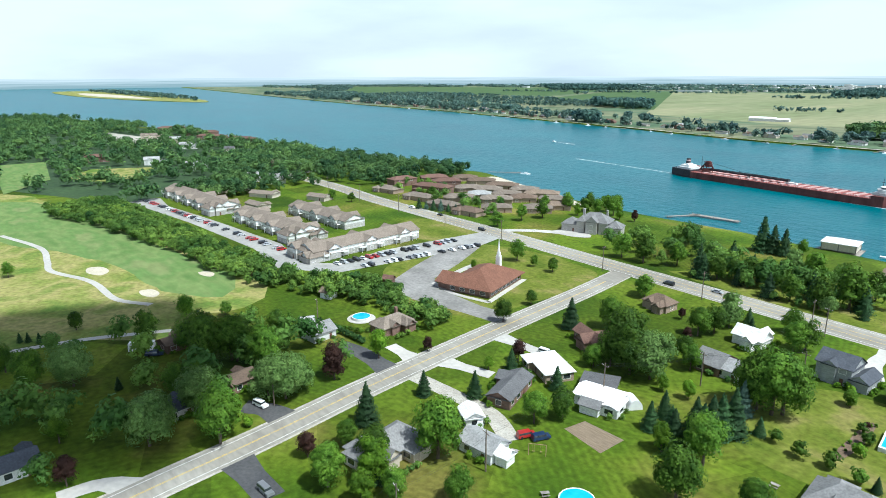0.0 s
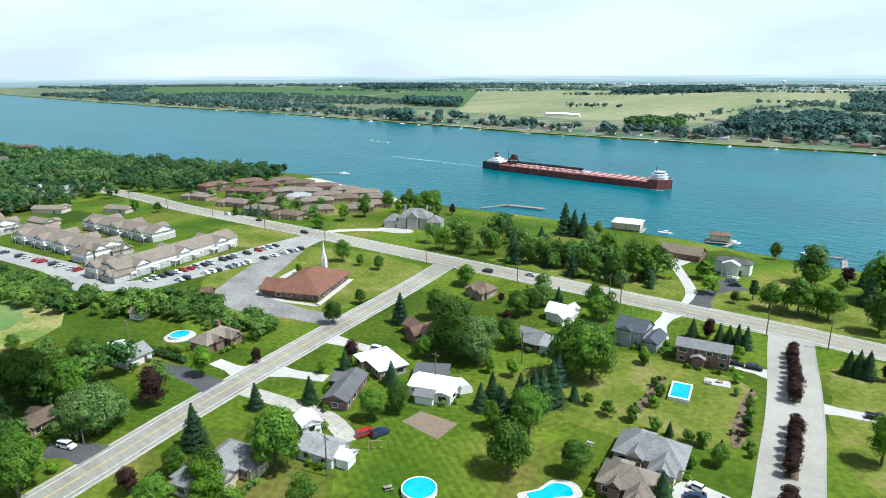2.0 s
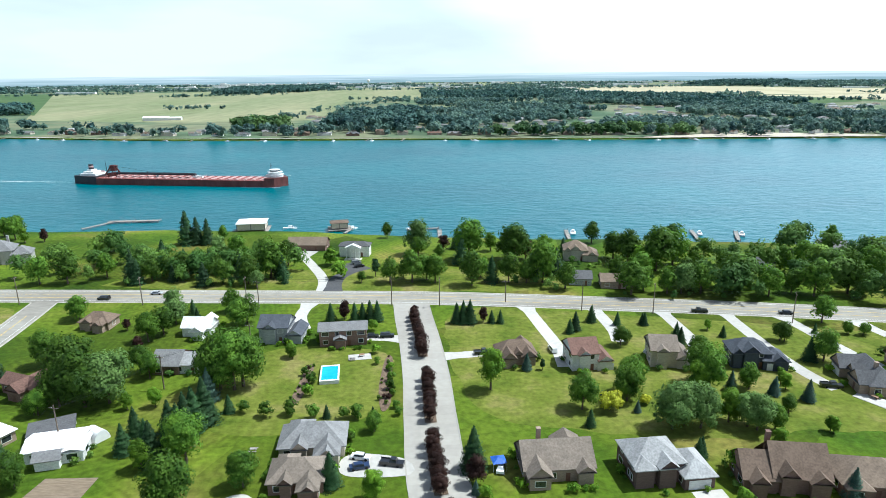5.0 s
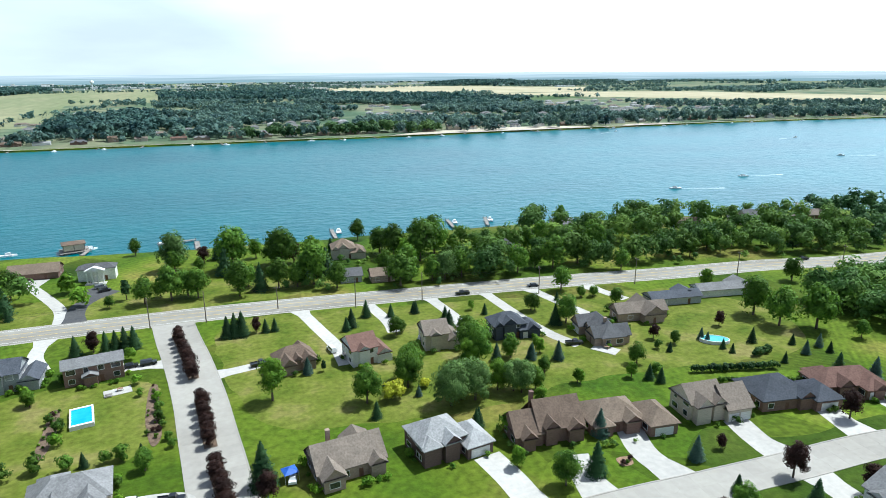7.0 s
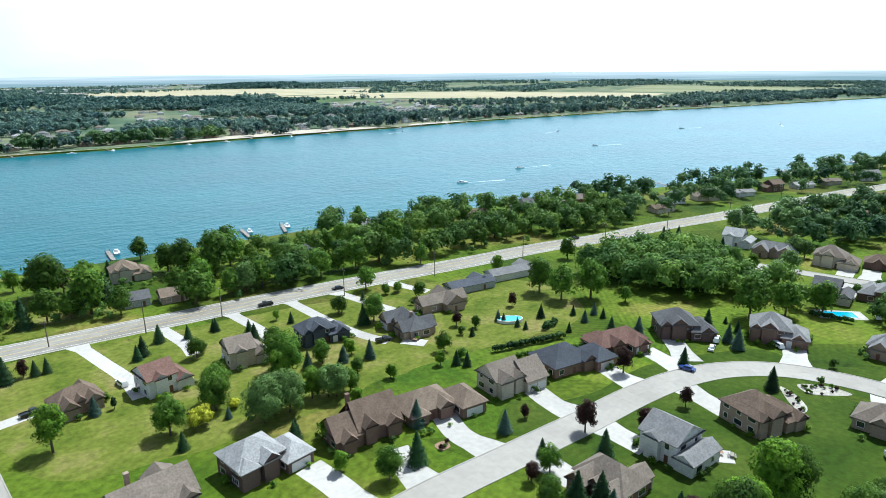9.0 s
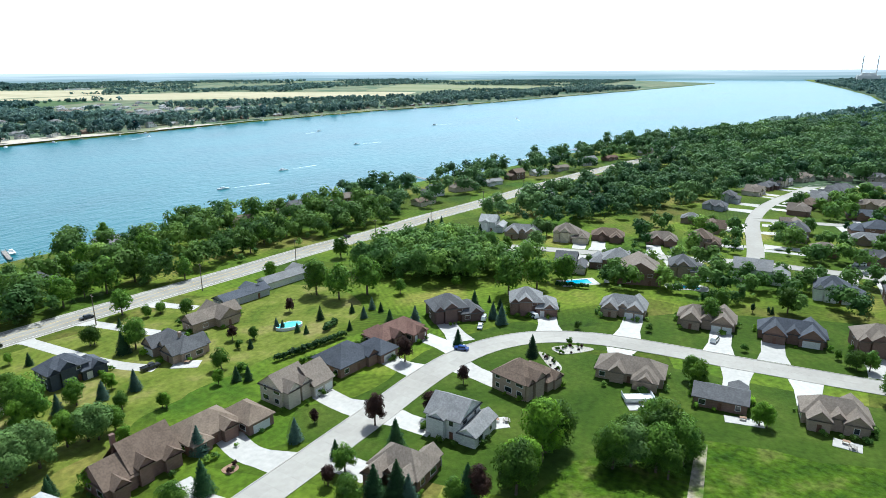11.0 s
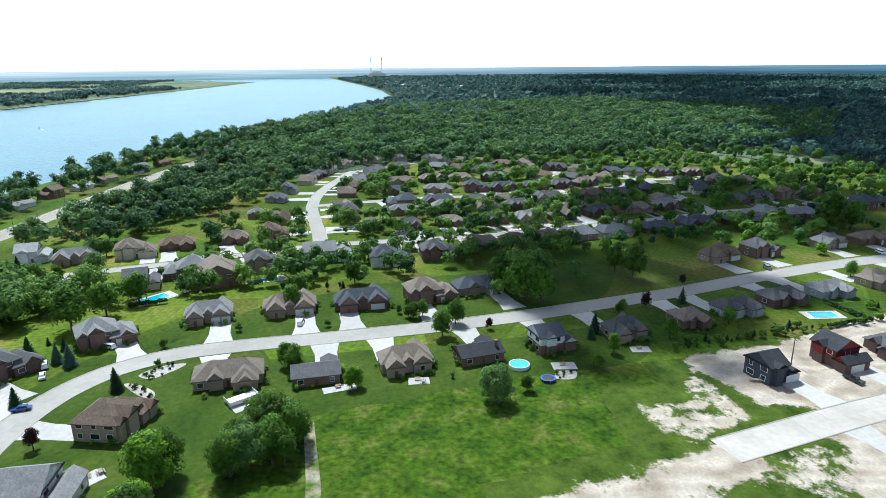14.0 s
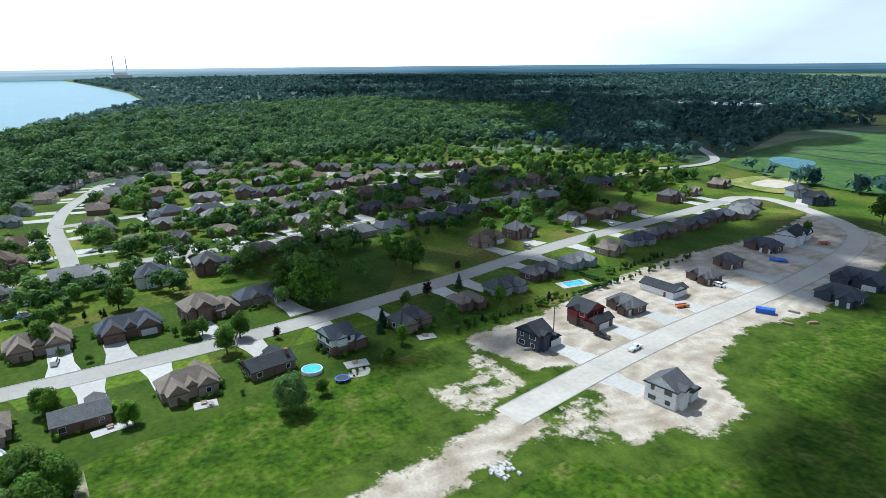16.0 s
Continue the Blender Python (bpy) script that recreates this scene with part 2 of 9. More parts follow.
plot_material()
shade("crop_field", [(0.17, 0.20, 0.095), (0.22, 0.235, 0.125), (0.28, 0.27, 0.155)], scale=160, rough=0.95, fine=0.14, fine_scale=0.06, stretch=(1, 0.2, 1), gloss=0.1)
shade("wheat_field", [(0.38, 0.34, 0.21), (0.45, 0.40, 0.26)], scale=120, rough=0.95, fine=0.12, fine_scale=0.05, stretch=(1, 0.2, 1), gloss=0.1)
shade("green_field", [(0.062, 0.112, 0.042), (0.088, 0.135, 0.055)], scale=140, rough=0.95, fine=0.14, fine_scale=0.05, gloss=0.1)
shade("asphalt", [(0.22, 0.20, 0.165), (0.275, 0.255, 0.215), (0.32, 0.30, 0.255)], scale=18, rough=0.9, fine=0.16, fine_scale=0.8, stretch=(0.3, 1, 1))
shade("dark_asphalt", [(0.055, 0.055, 0.058), (0.085, 0.083, 0.082)], scale=8, rough=0.9, fine=0.2, fine_scale=1.2)
shade("lot_asphalt", [(0.18, 0.17, 0.155), (0.235, 0.222, 0.205), (0.295, 0.28, 0.258)], scale=12, rough=0.9, fine=0.2, fine_scale=0.7)
shade("concrete", [(0.325, 0.300, 0.258), (0.356, 0.331, 0.288), (0.383, 0.357, 0.308)], scale=25, rough=0.88, fine=0.06, fine_scale=0.6, each=0.05)
shade("new_concrete", [(0.404, 0.365, 0.304), (0.456, 0.414, 0.350), (0.494, 0.451, 0.384)], scale=20, rough=0.88, fine=0.08, fine_scale=0.6, each=0.05)
shade("drive_concrete", [(0.42, 0.395, 0.355), (0.50, 0.475, 0.43)], scale=14, rough=0.88, fine=0.1, fine_scale=0.7, each=0.07)
shade("gravel", [(0.33, 0.30, 0.25), (0.46, 0.43, 0.37)], scale=5, rough=0.95, fine=0.25, fine_scale=2.0)
shade("mulch", [(0.10, 0.065, 0.04), (0.19, 0.13, 0.085)], scale=2, rough=0.95, fine=0.3, fine_scale=3)
shade("road_yellow", [(0.55, 0.38, 0.07), (0.62, 0.46, 0.12)], scale=4, rough=0.85, fine=0.2, fine_scale=1)
shade("road_white", [(0.62, 0.61, 0.58), (0.72, 0.71, 0.68)], scale=4, rough=0.85, fine=0.2, fine_scale=1)
# grass of the far land, cooled and greyed to imitate haze
shade("hazy_far_grass", [(0.070, 0.115, 0.065), (0.105, 0.150, 0.085), (0.19, 0.195, 0.115), (0.085, 0.13, 0.07)], scale=170, rough=0.95, fine=0.2, fine_scale=0.02, gloss=0.1)
shade("lush_lawn", [(0.032, 0.062, 0.005), (0.046, 0.080, 0.007), (0.068, 0.098, 0.012)], scale=15, rough=0.95, bump=0.12, bump_scale=1.4, fine=0.24, fine_scale=0.6, gloss=0.12)
# dark floor under the woods, the shade between crowns mixed into its green
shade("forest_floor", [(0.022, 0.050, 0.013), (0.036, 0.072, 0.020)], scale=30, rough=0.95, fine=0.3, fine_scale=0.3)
shade("patchy_ground", [(0.34, 0.30, 0.23), (0.26, 0.24, 0.15), (0.15, 0.17, 0.06), (0.06, 0.115, 0.014)], scale=4, rough=0.95, bump=0.3, bump_scale=0.9, fine=0.3, fine_scale=0.9, gloss=0.1)
shade("olive_lawn", [(0.080, 0.116, 0.012), (0.116, 0.144, 0.018), (0.146, 0.166, 0.027), (0.205, 0.186, 0.058)], scale=13, rough=0.95, bump=0.12, bump_scale=1.4, fine=0.26, fine_scale=0.6, gloss=0.12)

# ---- shapes ----
class Shape:
    """A mesh in the making: boxes, prisms, tubes and sheets in one part."""

    def __init__(self):
        self.v, self.f = [], []

    def add(self, verts, faces):
        k = len(self.v)
        self.v += [tuple(p) for p in verts]
        self.f += [tuple(i + k for i in f) for f in faces]
        return self

    def box(self, x0, x1, y0, y1, z0, z1, top=0.0):
        """A box; top: how far its upper edges stand in, for a worn or bevelled look."""
        t = top
        return self.add([(x0, y0, z0), (x1, y0, z0), (x1, y1, z0), (x0, y1, z0), (x0 + t, y0 + t, z1), (x1 - t, y0 + t, z1), (x1 - t, y1 - t, z1), (x0 + t, y1 - t, z1)],
                        [(3, 2, 1, 0), (4, 5, 6, 7), (0, 1, 5, 4), (1, 2, 6, 5), (2, 3, 7, 6), (3, 0, 4, 7)])

    def prism(self, outline, z0, z1):
        n = len(outline)
        area = sum(outline[i - 1][0] * outline[i][1] - outline[i][0] * outline[i - 1][1] for i in range(n))
        if area < 0:
            outline = outline[::-1]
        return self.add([(x, y, z0) for x, y in outline] + [(x, y, z1) for x, y in outline],
                        [tuple(range(n))[::-1], tuple(range(n, 2 * n))] + [(i, (i + 1) % n, n + (i + 1) % n, n + i) for i in range(n)])

    def cone(self, x, y, z0, z1, r0, r1, n=10):
        ring = [(math.cos(2 * math.pi * i / n), math.sin(2 * math.pi * i / n)) for i in range(n)]
        return self.add([(x + r0 * c, y + r0 * s, z0) for c, s in ring] + [(x + r1 * c, y + r1 * s, z1) for c, s in ring],
                        [tuple(range(n))[::-1], tuple(range(n, 2 * n))] + [(i, (i + 1) % n, n + (i + 1) % n, n + i) for i in range(n)])

    def tube(self, a, b, r, n=6, r1=None):
        a, b = Vector(a), Vector(b)
        q = (b - a).to_track_quat("Z", "Y")
        ring = [q @ Vector((math.cos(2 * math.pi * i / n), math.sin(2 * math.pi * i / n), 0)) for i in range(n)]
        return self.add([a + r * p for p in ring] + [b + (r if r1 is None else r1) * p for p in ring],
                        [tuple(range(n))[::-1], tuple(range(n, 2 * n))] + [(i, (i + 1) % n, n + (i + 1) % n, n + i) for i in range(n)])

    def mesh(self, name, mat, smooth=False):
        me = bpy.data.meshes.new(name)
        me.from_pydata(self.v, [], self.f)
        me.materials.append(MATS[mat])
        if smooth:
            me.polygons.foreach_set("use_smooth", [True] * len(me.polygons))
        me.update()
        return me


def part(name, shape, mat, parent=None, label="", at=None, smooth=False):
    """One mesh object, under a thing or a part of it. shape: a Shape, or mesh data that several pieces share."""
    ob = new(name, shape.mesh(name, mat, smooth) if isinstance(shape, Shape) else shape)
    if parent:
        ob.parent = parent
    if at is not None:
        ob.matrix_basis = at
    return tagged(ob, label)


def thing(name, x, y, z=0.0, turn=0.0, label="", category="", group="", kind=""):
    """An Empty at the base of a thing, to carry its parts."""
    ob = new(name)
    ob.empty_display_size = 0.5
    ob.matrix_basis = pose(x, y, z, 0, 0, turn)
    return tagged(ob, label, category, group, kind)


def smooth_line(points, step=4.0):
    """A Catmull-Rom line through the points, at even steps."""
    p = np.array(points, float)
    p = np.vstack([2 * p[0] - p[1], p, 2 * p[-1] - p[-2]])
    out = []
    for a, b, c, d in zip(p[:-3], p[1:-2], p[2:-1], p[3:]):
        for s in np.linspace(0, 1, max(2, int(np.linalg.norm(c - b) / step)), endpoint=False):
            out.append(0.5 * (2 * b + (c - a) * s + (2 * a - 5 * b + 4 * c - d) * s**2 + (3 * b - a - 3 * c + d) * s**3))
    out.append(p[-2])
    return np.array(out)


def sides(line):
    """The unit vectors to the left of a line at its points."""
    d = np.gradient(line, axis=0)
    d /= np.linalg.norm(d, axis=1)[:, None]
    return np.stack([-d[:, 1], d[:, 0]], 1)


def strip(line, left, right, z, shape=None, thick=0.0):
    """A ribbon along a line between two offsets (to its left positive); thick: how far its edges go down."""
    shape = shape or Shape()
    n = sides(line)
    a, b = line + n * left, line + n * right
    k = len(line)
    v = [(*p, z) for p in a] + [(*p, z) for p in b]
    f = [(i, k + i, k + i + 1, i + 1) for i in range(k - 1)]
    if thick:
        v += [(*p, z - thick) for p in a] + [(*p, z - thick) for p in b]
        f += [(2 * k + i, i, i + 1, 2 * k + i + 1) for i in range(k - 1)] + [(k + i, 3 * k + i, 3 * k + i + 1, k + i + 1) for i in range(k - 1)]
    return shape.add(v, f)


def blob(points, step=3.0, wobble=0.0):
    """A rounded closed outline through a few points."""
    p = list(points)
    line = smooth_line(p[-1:] + p + p[:2], step)
    first = np.argmin(np.linalg.norm(line - np.array(p[0]), axis=1))
    last = len(line) - 1 - np.argmin(np.linalg.norm(line[::-1] - np.array(p[0]), axis=1))
    if last <= first + 2:
        last = len(line) - 1 - int(np.linalg.norm(np.array(p[1]) - np.array(p[0])) / step)
    line = line[first:last]
    if wobble:
        line = line + np.array([[noise.noise((x * 0.11, y * 0.11, 3.1)), noise.noise((x * 0.11, y * 0.11, 9.7))] for x, y in line]) * wobble
    return [tuple(q) for q in line]


def sheet(name, outline, z, mat, label="", category="", kind="structure", thick=0.0):
    shape = Shape()
    if thick:
        shape.prism(outline, z - thick, z)
    else:
        n = len(outline)
        area = sum(outline[i - 1][0] * outline[i][1] - outline[i][0] * outline[i - 1][1] for i in range(n))
        shape.add([(x, y, z) for x, y in (outline if area > 0 else outline[::-1])], [tuple(range(n))])
    return tagged(part(name, shape, mat), label, category, "", kind)

# ---- ground, river and roads ----
WEST_X = [-5200, -3000, -2200, -1656, -1416, -995, -705, -514, -420, -333, -296, -237, -161, -75, -5, 80, 160, 238, 321, 381, 501, 704, 819, 890, 1250, 1677, 2300, 3050, 4500, 5200]
WEST_Y = [-900, -350, -60, 128, 255, 323, 340, 355, 388, 362, 352, 343, 348, 341, 326, 322, 314, 300, 290, 268, 228, 190, 142, 112, -40, -175, -190, -150, -40, 0]
EAST_X = [-5200, -4067, -2748, -2013, -1573, -1176, -868, -627, -420, -217, 0, 219, 400, 595, 800, 1119, 1305, 1541, 2018, 2747, 3730, 4300, 5200]
EAST_Y = [1500, 1343, 1150, 1043, 992, 970, 922, 885, 845, 832, 826, 815, 815, 812, 812, 779, 730, 690, 622, 517, 387, 900, 2600]


def shore(x, west=True):
    y = float(np.interp(x, WEST_X if west else EAST_X, WEST_Y if west else EAST_Y))
    return y + 3.0 * noise.noise((x * 0.02, 1.7 if west else 8.3, 0.0)) + 1.2 * noise.noise((x * 0.11, 4.0, 0.0))


ground = Shape()
xs = np.unique(np.concatenate([np.arange(-5200, -1000, 60), np.arange(-1000, 1000, 12), np.arange(1000, 5201, 60)]).astype(float))
for west in (True, False):
    s = -1 if west else 1
    rows = []
    for x in xs:
        y = shore(x, west)
        rows.append([(x, s * 5200, 0), (x, y + s * 14, 0), (x, y + s * 2.5, -0.7), (x, y, -1.9), (x, y - s * 5, -3.2)])
    k = len(rows[0])
    flat = [p for r in rows for p in r]
    faces = []
    for i in range(len(rows) - 1):
        for j in range(k - 1):
            q = (i * k + j, (i + 1) * k + j, (i + 1) * k + j + 1, i * k + j + 1)
            faces.append(q if west else q[::-1])
    ground.add(flat, faces)
tagged(part("ground", ground, "lawn"), "broad flat lawns of mown green grass", "ground", "", "structure")
tagged(part("water", Shape().add([(-5300, -2600, -2), (5300, -2600, -2), (5300, 3200, -2), (-5300, 3200, -2)], [(0, 1, 2, 3)]), "river_water"),
       "wide turquoise river with small ripples", "river", "", "structure")

# the wooded island upstream
island = blob([(-3950, 560), (-3100, 505), (-2450, 590), (-2120, 722), (-2540, 800), (-3100, 835), (-3800, 850)], 40)
tagged(part("island_ground", Shape().prism(island, -3, -0.4), "rough_grass"), "low sandy island in the river", "island", "", "structure")

MAIN = smooth_line([(-1500, 60), (-900, 165), (-640, 215), (-510, 240), (-437, 243), (-376, 238), (-312, 237), (-257, 237), (-174, 235), (-87, 233), (-3, 230), (71, 222), (105, 218), (145, 212),
                    (186, 205), (229, 199), (267, 190), (311, 184), (355, 175), (438, 161), (497, 151), (548, 139), (600, 126), (680, 100), (760, 62), (900, -40), (1200, -240), (1700, -420)], 5)
SIDE = smooth_line([(-104, -420), (-122, -60), (-131, 34), (-139, 85), (-146, 140), (-152, 195), (-157, 229)], 5)
BOULEVARD = smooth_line([(-15, 226), (-13, 210), (-10, 190), (-7, 165), (-5, 140), (-2, 112), (6, 85), (12, 64), (14, 44)], 4)
BIRCH = smooth_line([(16, 72), (40, 86), (65, 88), (92, 86.5), (116, 85), (137, 84), (154, 81.5), (169, 75.5), (181, 64.5), (188, 48), (190, 28), (190.5, 8), (191.5, -12), (193, -35), (196.5, -65), (202, -97), (208, -130),
                     (217, -168), (226, -216), (231.5, -265), (238, -316), (244, -350)], 4)
LOOP = smooth_line([(244, -350), (246, -364), (234, -378), (212, -373), (190, -363), (172, -352), (156, -335), (147, -314), (139, -285), (132, -245), (128, -205), (124, -165), (119, -130), (114, -104), (110, -84)], 4)
SECOND = smooth_line([(268, 184), (273, 137), (285, 78), (294, 41), (302, 10), (303, -20), (303, -55), (304, -84), (309, -110), (314, -150), (320, -190), (327, -220), (330, -262), (345, -330)], 4)
BRANCH = smooth_line([(302, 8), (325, 9), (358, 12), (395, 14), (440, 9), (486, -4), (540, -25), (560, -70)], 4)
FAR_ROW = smooth_line([(560, -70), (520, -120), (480, -170), (440, -230), (425, -300)], 5)
FAR_LANE = smooth_line([(327, -220), (380, -225), (440, -235)], 5)
MID_LANE = smooth_line([(395, 14), (405, -60), (400, -130), (408, -190), (440, -230)], 5)
WOOD_LANE = smooth_line([(345, -330), (352, -400), (346, -450), (352, -482), (372, -508), (427, -555), (491, -605)], 5)


def street(name, line, half, mat, label, kerb=False, z=0.05):
    road = tagged(part(name, strip(line, half, -half, z, thick=0.1), mat), label, "road", "", "structure")
    if kerb:
        for s in (1, -1):
            part("kerb", strip(line, s * half + 0.32, s * half - 0.002 if s < 0 else s * half + 0.002, z + 0.09, thick=0.14) if s > 0
                 else strip(line, s * half, s * half - 0.32, z + 0.09, thick=0.14), "concrete", road)
    return road


road_main = street("road_main", MAIN, 6.6, "asphalt", "straight three-lane asphalt road with painted lines", z=0.06)
road_side = street("road_side", SIDE, 4.6, "asphalt", "two-lane grey asphalt side road with yellow centre lines", z=0.05)
for owner, line, offset, wide, mat, z in ((road_main, MAIN, 1.9, 0.22, "road_yellow", 0.066), (road_main, MAIN, -1.9, 0.22, "road_yellow", 0.066), (road_main, MAIN, 5.4, 0.18, "road_white", 0.066),
                                          (road_main, MAIN, -5.4, 0.18, "road_white", 0.066), (road_side, SIDE, 0.16, 0.14, "road_yellow", 0.056), (road_side, SIDE, -0.16, 0.14, "road_yellow", 0.056),
                                          (road_side, SIDE, 3.5, 0.16, "road_white", 0.056), (road_side, SIDE, -3.5, 0.16, "road_white", 0.056)):
    part("painted_line", strip(line[2:-3], offset + wide / 2, offset - wide / 2, z), mat, owner)
# gravel shoulders beside the asphalt
for line, half in ((MAIN, 6.6), (SIDE, 4.6)):
    for s in (1, -1):
        a, b = sorted((s * half, s * (half + 0.8)))
        tagged(part("road_shoulder", strip(line, b, a, 0.014), "gravel"), "pale gravel shoulder beside the road", "shoulder", "", "structure")
road_birch = street("road_crescent", BIRCH, 4.4, "concrete", "curving pale concrete residential street with low kerbs", True, 0.045)
road_loop = street("road_loop", LOOP, 4.6, "new_concrete", "new pale concrete street through building plots", True, 0.04)
road_second = street("road_second", SECOND, 3.5, "concrete", "pale concrete residential street", True, 0.05)
street("road_branch", BRANCH, 3.5, "concrete", "pale concrete residential street", True, 0.055)
street("road_far_row", FAR_ROW, 3.5, "concrete", "distant concrete residential street", True, 0.05)
street("road_wood_lane", WOOD_LANE, 4.0, "concrete", "pale lane leading into distant woods", False, 0.66)
street("road_far_lane", FAR_LANE, 3.5, "concrete", "distant concrete residential street", False, 0.045)
street("road_mid_lane", MID_LANE, 3.5, "concrete", "distant concrete residential street", True, 0.06)
road_boulevard = street("road_boulevard", BOULEVARD, 6.5, "concrete", "pale concrete entrance boulevard with a planted median", True, 0.04)


DRIVES = []


def drive(pts, half=2.6, mat="drive_concrete", flare=0.0):
    """A driveway from the street to a house, wider at its mouth."""
    z = 0.031 + 0.0035 * (len(DRIVES) % 4)
    DRIVES.append(pts)
    line = smooth_line(pts, 2.0) if len(pts) > 2 else np.array([np.array(pts[0]) + (np.array(pts[1]) - np.array(pts[0])) * s for s in np.linspace(0, 1, 8)])
    n = sides(line)
    k = len(line)
    wide = np.array([half + flare * max(0.0, 1 - i / 3) for i in range(k)])
    a, b = line + n * wide[:, None], line - n * wide[:, None]
    shape = Shape().add([(*p, z) for p in a] + [(*p, z) for p in b], [(i, k + i, k + i + 1, i + 1) for i in range(k - 1)])
    look_of = {"drive_concrete": "pale concrete driveway", "dark_asphalt": "dark asphalt driveway", "gravel": "grey gravel drive"}.get(mat, "driveway")
    return tagged(part("driveway", shape, mat), look_of + " leading from the street across a lawn", "driveway", "driveways", "structure")

# ---- open land ----
for outline, words in (([(2, 216), (60, 212), (140, 196), (176, 186), (186, 150), (168, 128), (130, 132), (96, 136), (60, 132), (30, 138), (6, 150)], "sun-dried olive lawn between the houses"),
                       ([(-228, 150), (-232, 214), (-164, 220), (-158, 160), (-176, 142)], "dry olive lawn around the church"), ([(-300, 228), (-240, 226), (-250, 200), (-290, 196)], "dry olive lawn beside the road"),
                       ([(-60, 138), (-22, 142), (-18, 176), (-30, 184), (-58, 182)], "sun-dried olive lawn behind a house"), ([(-130, 243), (40, 239), (44, 262), (-60, 268), (-130, 258)], "dry roadside lawn by the river")):
    sheet("dry_lawn", blob(outline, 4, 2.0), 0.010, "olive_lawn", words, "lawn")
# floor sheets darkened in colour as if shaded by the crowns
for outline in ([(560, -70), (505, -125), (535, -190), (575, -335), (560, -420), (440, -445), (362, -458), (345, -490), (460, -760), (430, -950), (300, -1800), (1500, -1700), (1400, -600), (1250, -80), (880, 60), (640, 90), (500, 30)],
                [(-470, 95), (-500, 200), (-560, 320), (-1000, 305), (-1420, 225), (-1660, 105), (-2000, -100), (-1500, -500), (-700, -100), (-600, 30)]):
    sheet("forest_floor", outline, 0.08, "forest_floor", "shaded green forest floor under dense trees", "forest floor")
sheet("golf_rough", blob([(-560, 40), (-470, 62), (-362, 88), (-281, 101), (-240, 99), (-222, 84), (-226, 60), (-205, 56), (-232, 20), (-240, -40), (-420, -120), (-640, -60)], 8, 3), 0.02, "rough_grass",
      "sunlit yellow-green rough of a golf course", "golf rough")
sheet("golf_fairway", blob([(-520, 45), (-455, 62), (-362, 80), (-285, 92), (-258, 94), (-240, 80), (-262, 64), (-310, 58), (-360, 40), (-400, 20), (-520, 5)], 8, 2), 0.026, "fairway", "pale mown golf fairway and green", "fairway")
sheet("meadow", blob([(96, 40), (120, 33), (141, 12), (147, -19), (152, -50), (150, -78), (140, -98), (124, -98), (106, -74), (96, -44), (70, -10), (40, 30), (60, 50)], 4, 1.5), 0.02, "meadow", "bright uncut green meadow", "meadow")
sheet("meadow_south", blob([(98, -52), (84, -100), (80, -130), (98, -160), (108, -200), (112, -262), (60, -330), (-20, -260), (10, -120), (60, -50)], 5, 2.5), 0.023, "meadow", "uncut green field beside building plots", "meadow")
sheet("crescent_lawn", blob([(97, 82), (122, 78), (162, 62), (175, 49), (179, -5), (179, -54), (182, -94), (157, -88), (151, -40), (140, -5), (136, 10), (132, 17), (120, 34), (104, 35)], 4, 1.0), 0.013, "lush_lawn", "dark lush lawns behind the crescent", "lawn")
sheet("crescent_lawn", blob([(96, 93), (116, 81), (144, 66), (176, 50), (189, 13), (195, -41), (206, -95), (249, -112), (245, -45), (236, -5), (222, 30), (190, 61), (190, 75), (157, 92), (125, 93), (107, 104)], 4, 1.0), 0.0145, "lush_lawn", "dark lush lawns before the houses of the crescent", "lawn")


def edge_distance(p, outline):
    """How far points lie inside an outline, negative outside it."""
    o = np.asarray(outline, float)
    best = np.full(len(p), 1e9)
    hit = np.zeros(len(p), bool)
    for a, b in zip(o, np.roll(o, -1, 0)):
        u = np.clip(((p - a) @ (b - a)) / ((b - a) @ (b - a)), 0, 1)
        best = np.minimum(best, np.linalg.norm(p - a - u[:, None] * (b - a), axis=1))
        with np.errstate(divide="ignore", invalid="ignore"):
            hit ^= ((a[1] > p[:, 1]) != (b[1] > p[:, 1])) & (p[:, 0] < (b[0] - a[0]) * (p[:, 1] - a[1]) / (b[1] - a[1] if b[1] != a[1] else 1e-9) + a[0])
    return np.where(hit, best, -best)


# bare earth of the building plots, worn into the grass with a ragged edge
PLOT_ROW = [(153, -98), (157, -107), (158, -131), (173, -184), (180, -233), (180, -300), (200, -372), (166, -352), (144, -345), (126, -300), (112, -262), (113, -200), (118, -150), (121, -125), (126, -106)]
PLOT_PAD = [(115, -106), (106, -112), (93, -101), (85, -102), (85, -116), (77, -120), (81, -137), (91, -143), (101, -150), (106, -163), (113, -183), (109, -217), (112, -262), (125, -262), (122, -150)]
WORN = [[(153, -99), (135, -89), (132, -78), (137, -74), (121, -72), (113, -80), (122, -100)], [(109, -106), (102, -117), (86, -98), (96, -88), (106, -92)], [(116, -90), (108, -64), (105, -44), (96, -14), (80, -16), (90, -50), (94, -68), (100, -92)]]
nx, ny, cell = 96, 216, 1.7
gx, gy = 58 + cell * np.arange(nx), -392 + cell * np.arange(ny)
spots = np.stack(np.meshgrid(gx, gy), -1).reshape(-1, 2)
row_in, pad_in = edge_distance(spots, PLOT_ROW), edge_distance(spots, PLOT_PAD)
earth = np.maximum(np.clip(0.5 + row_in / 7, 0, 1), np.clip(0.5 + pad_in / 9, 0, 1))
for outline, most in zip(WORN, (0.56, 0.52, 0.85)):
    earth = np.maximum(earth, np.clip(0.34 + edge_distance(spots, outline) / 9, 0, most))
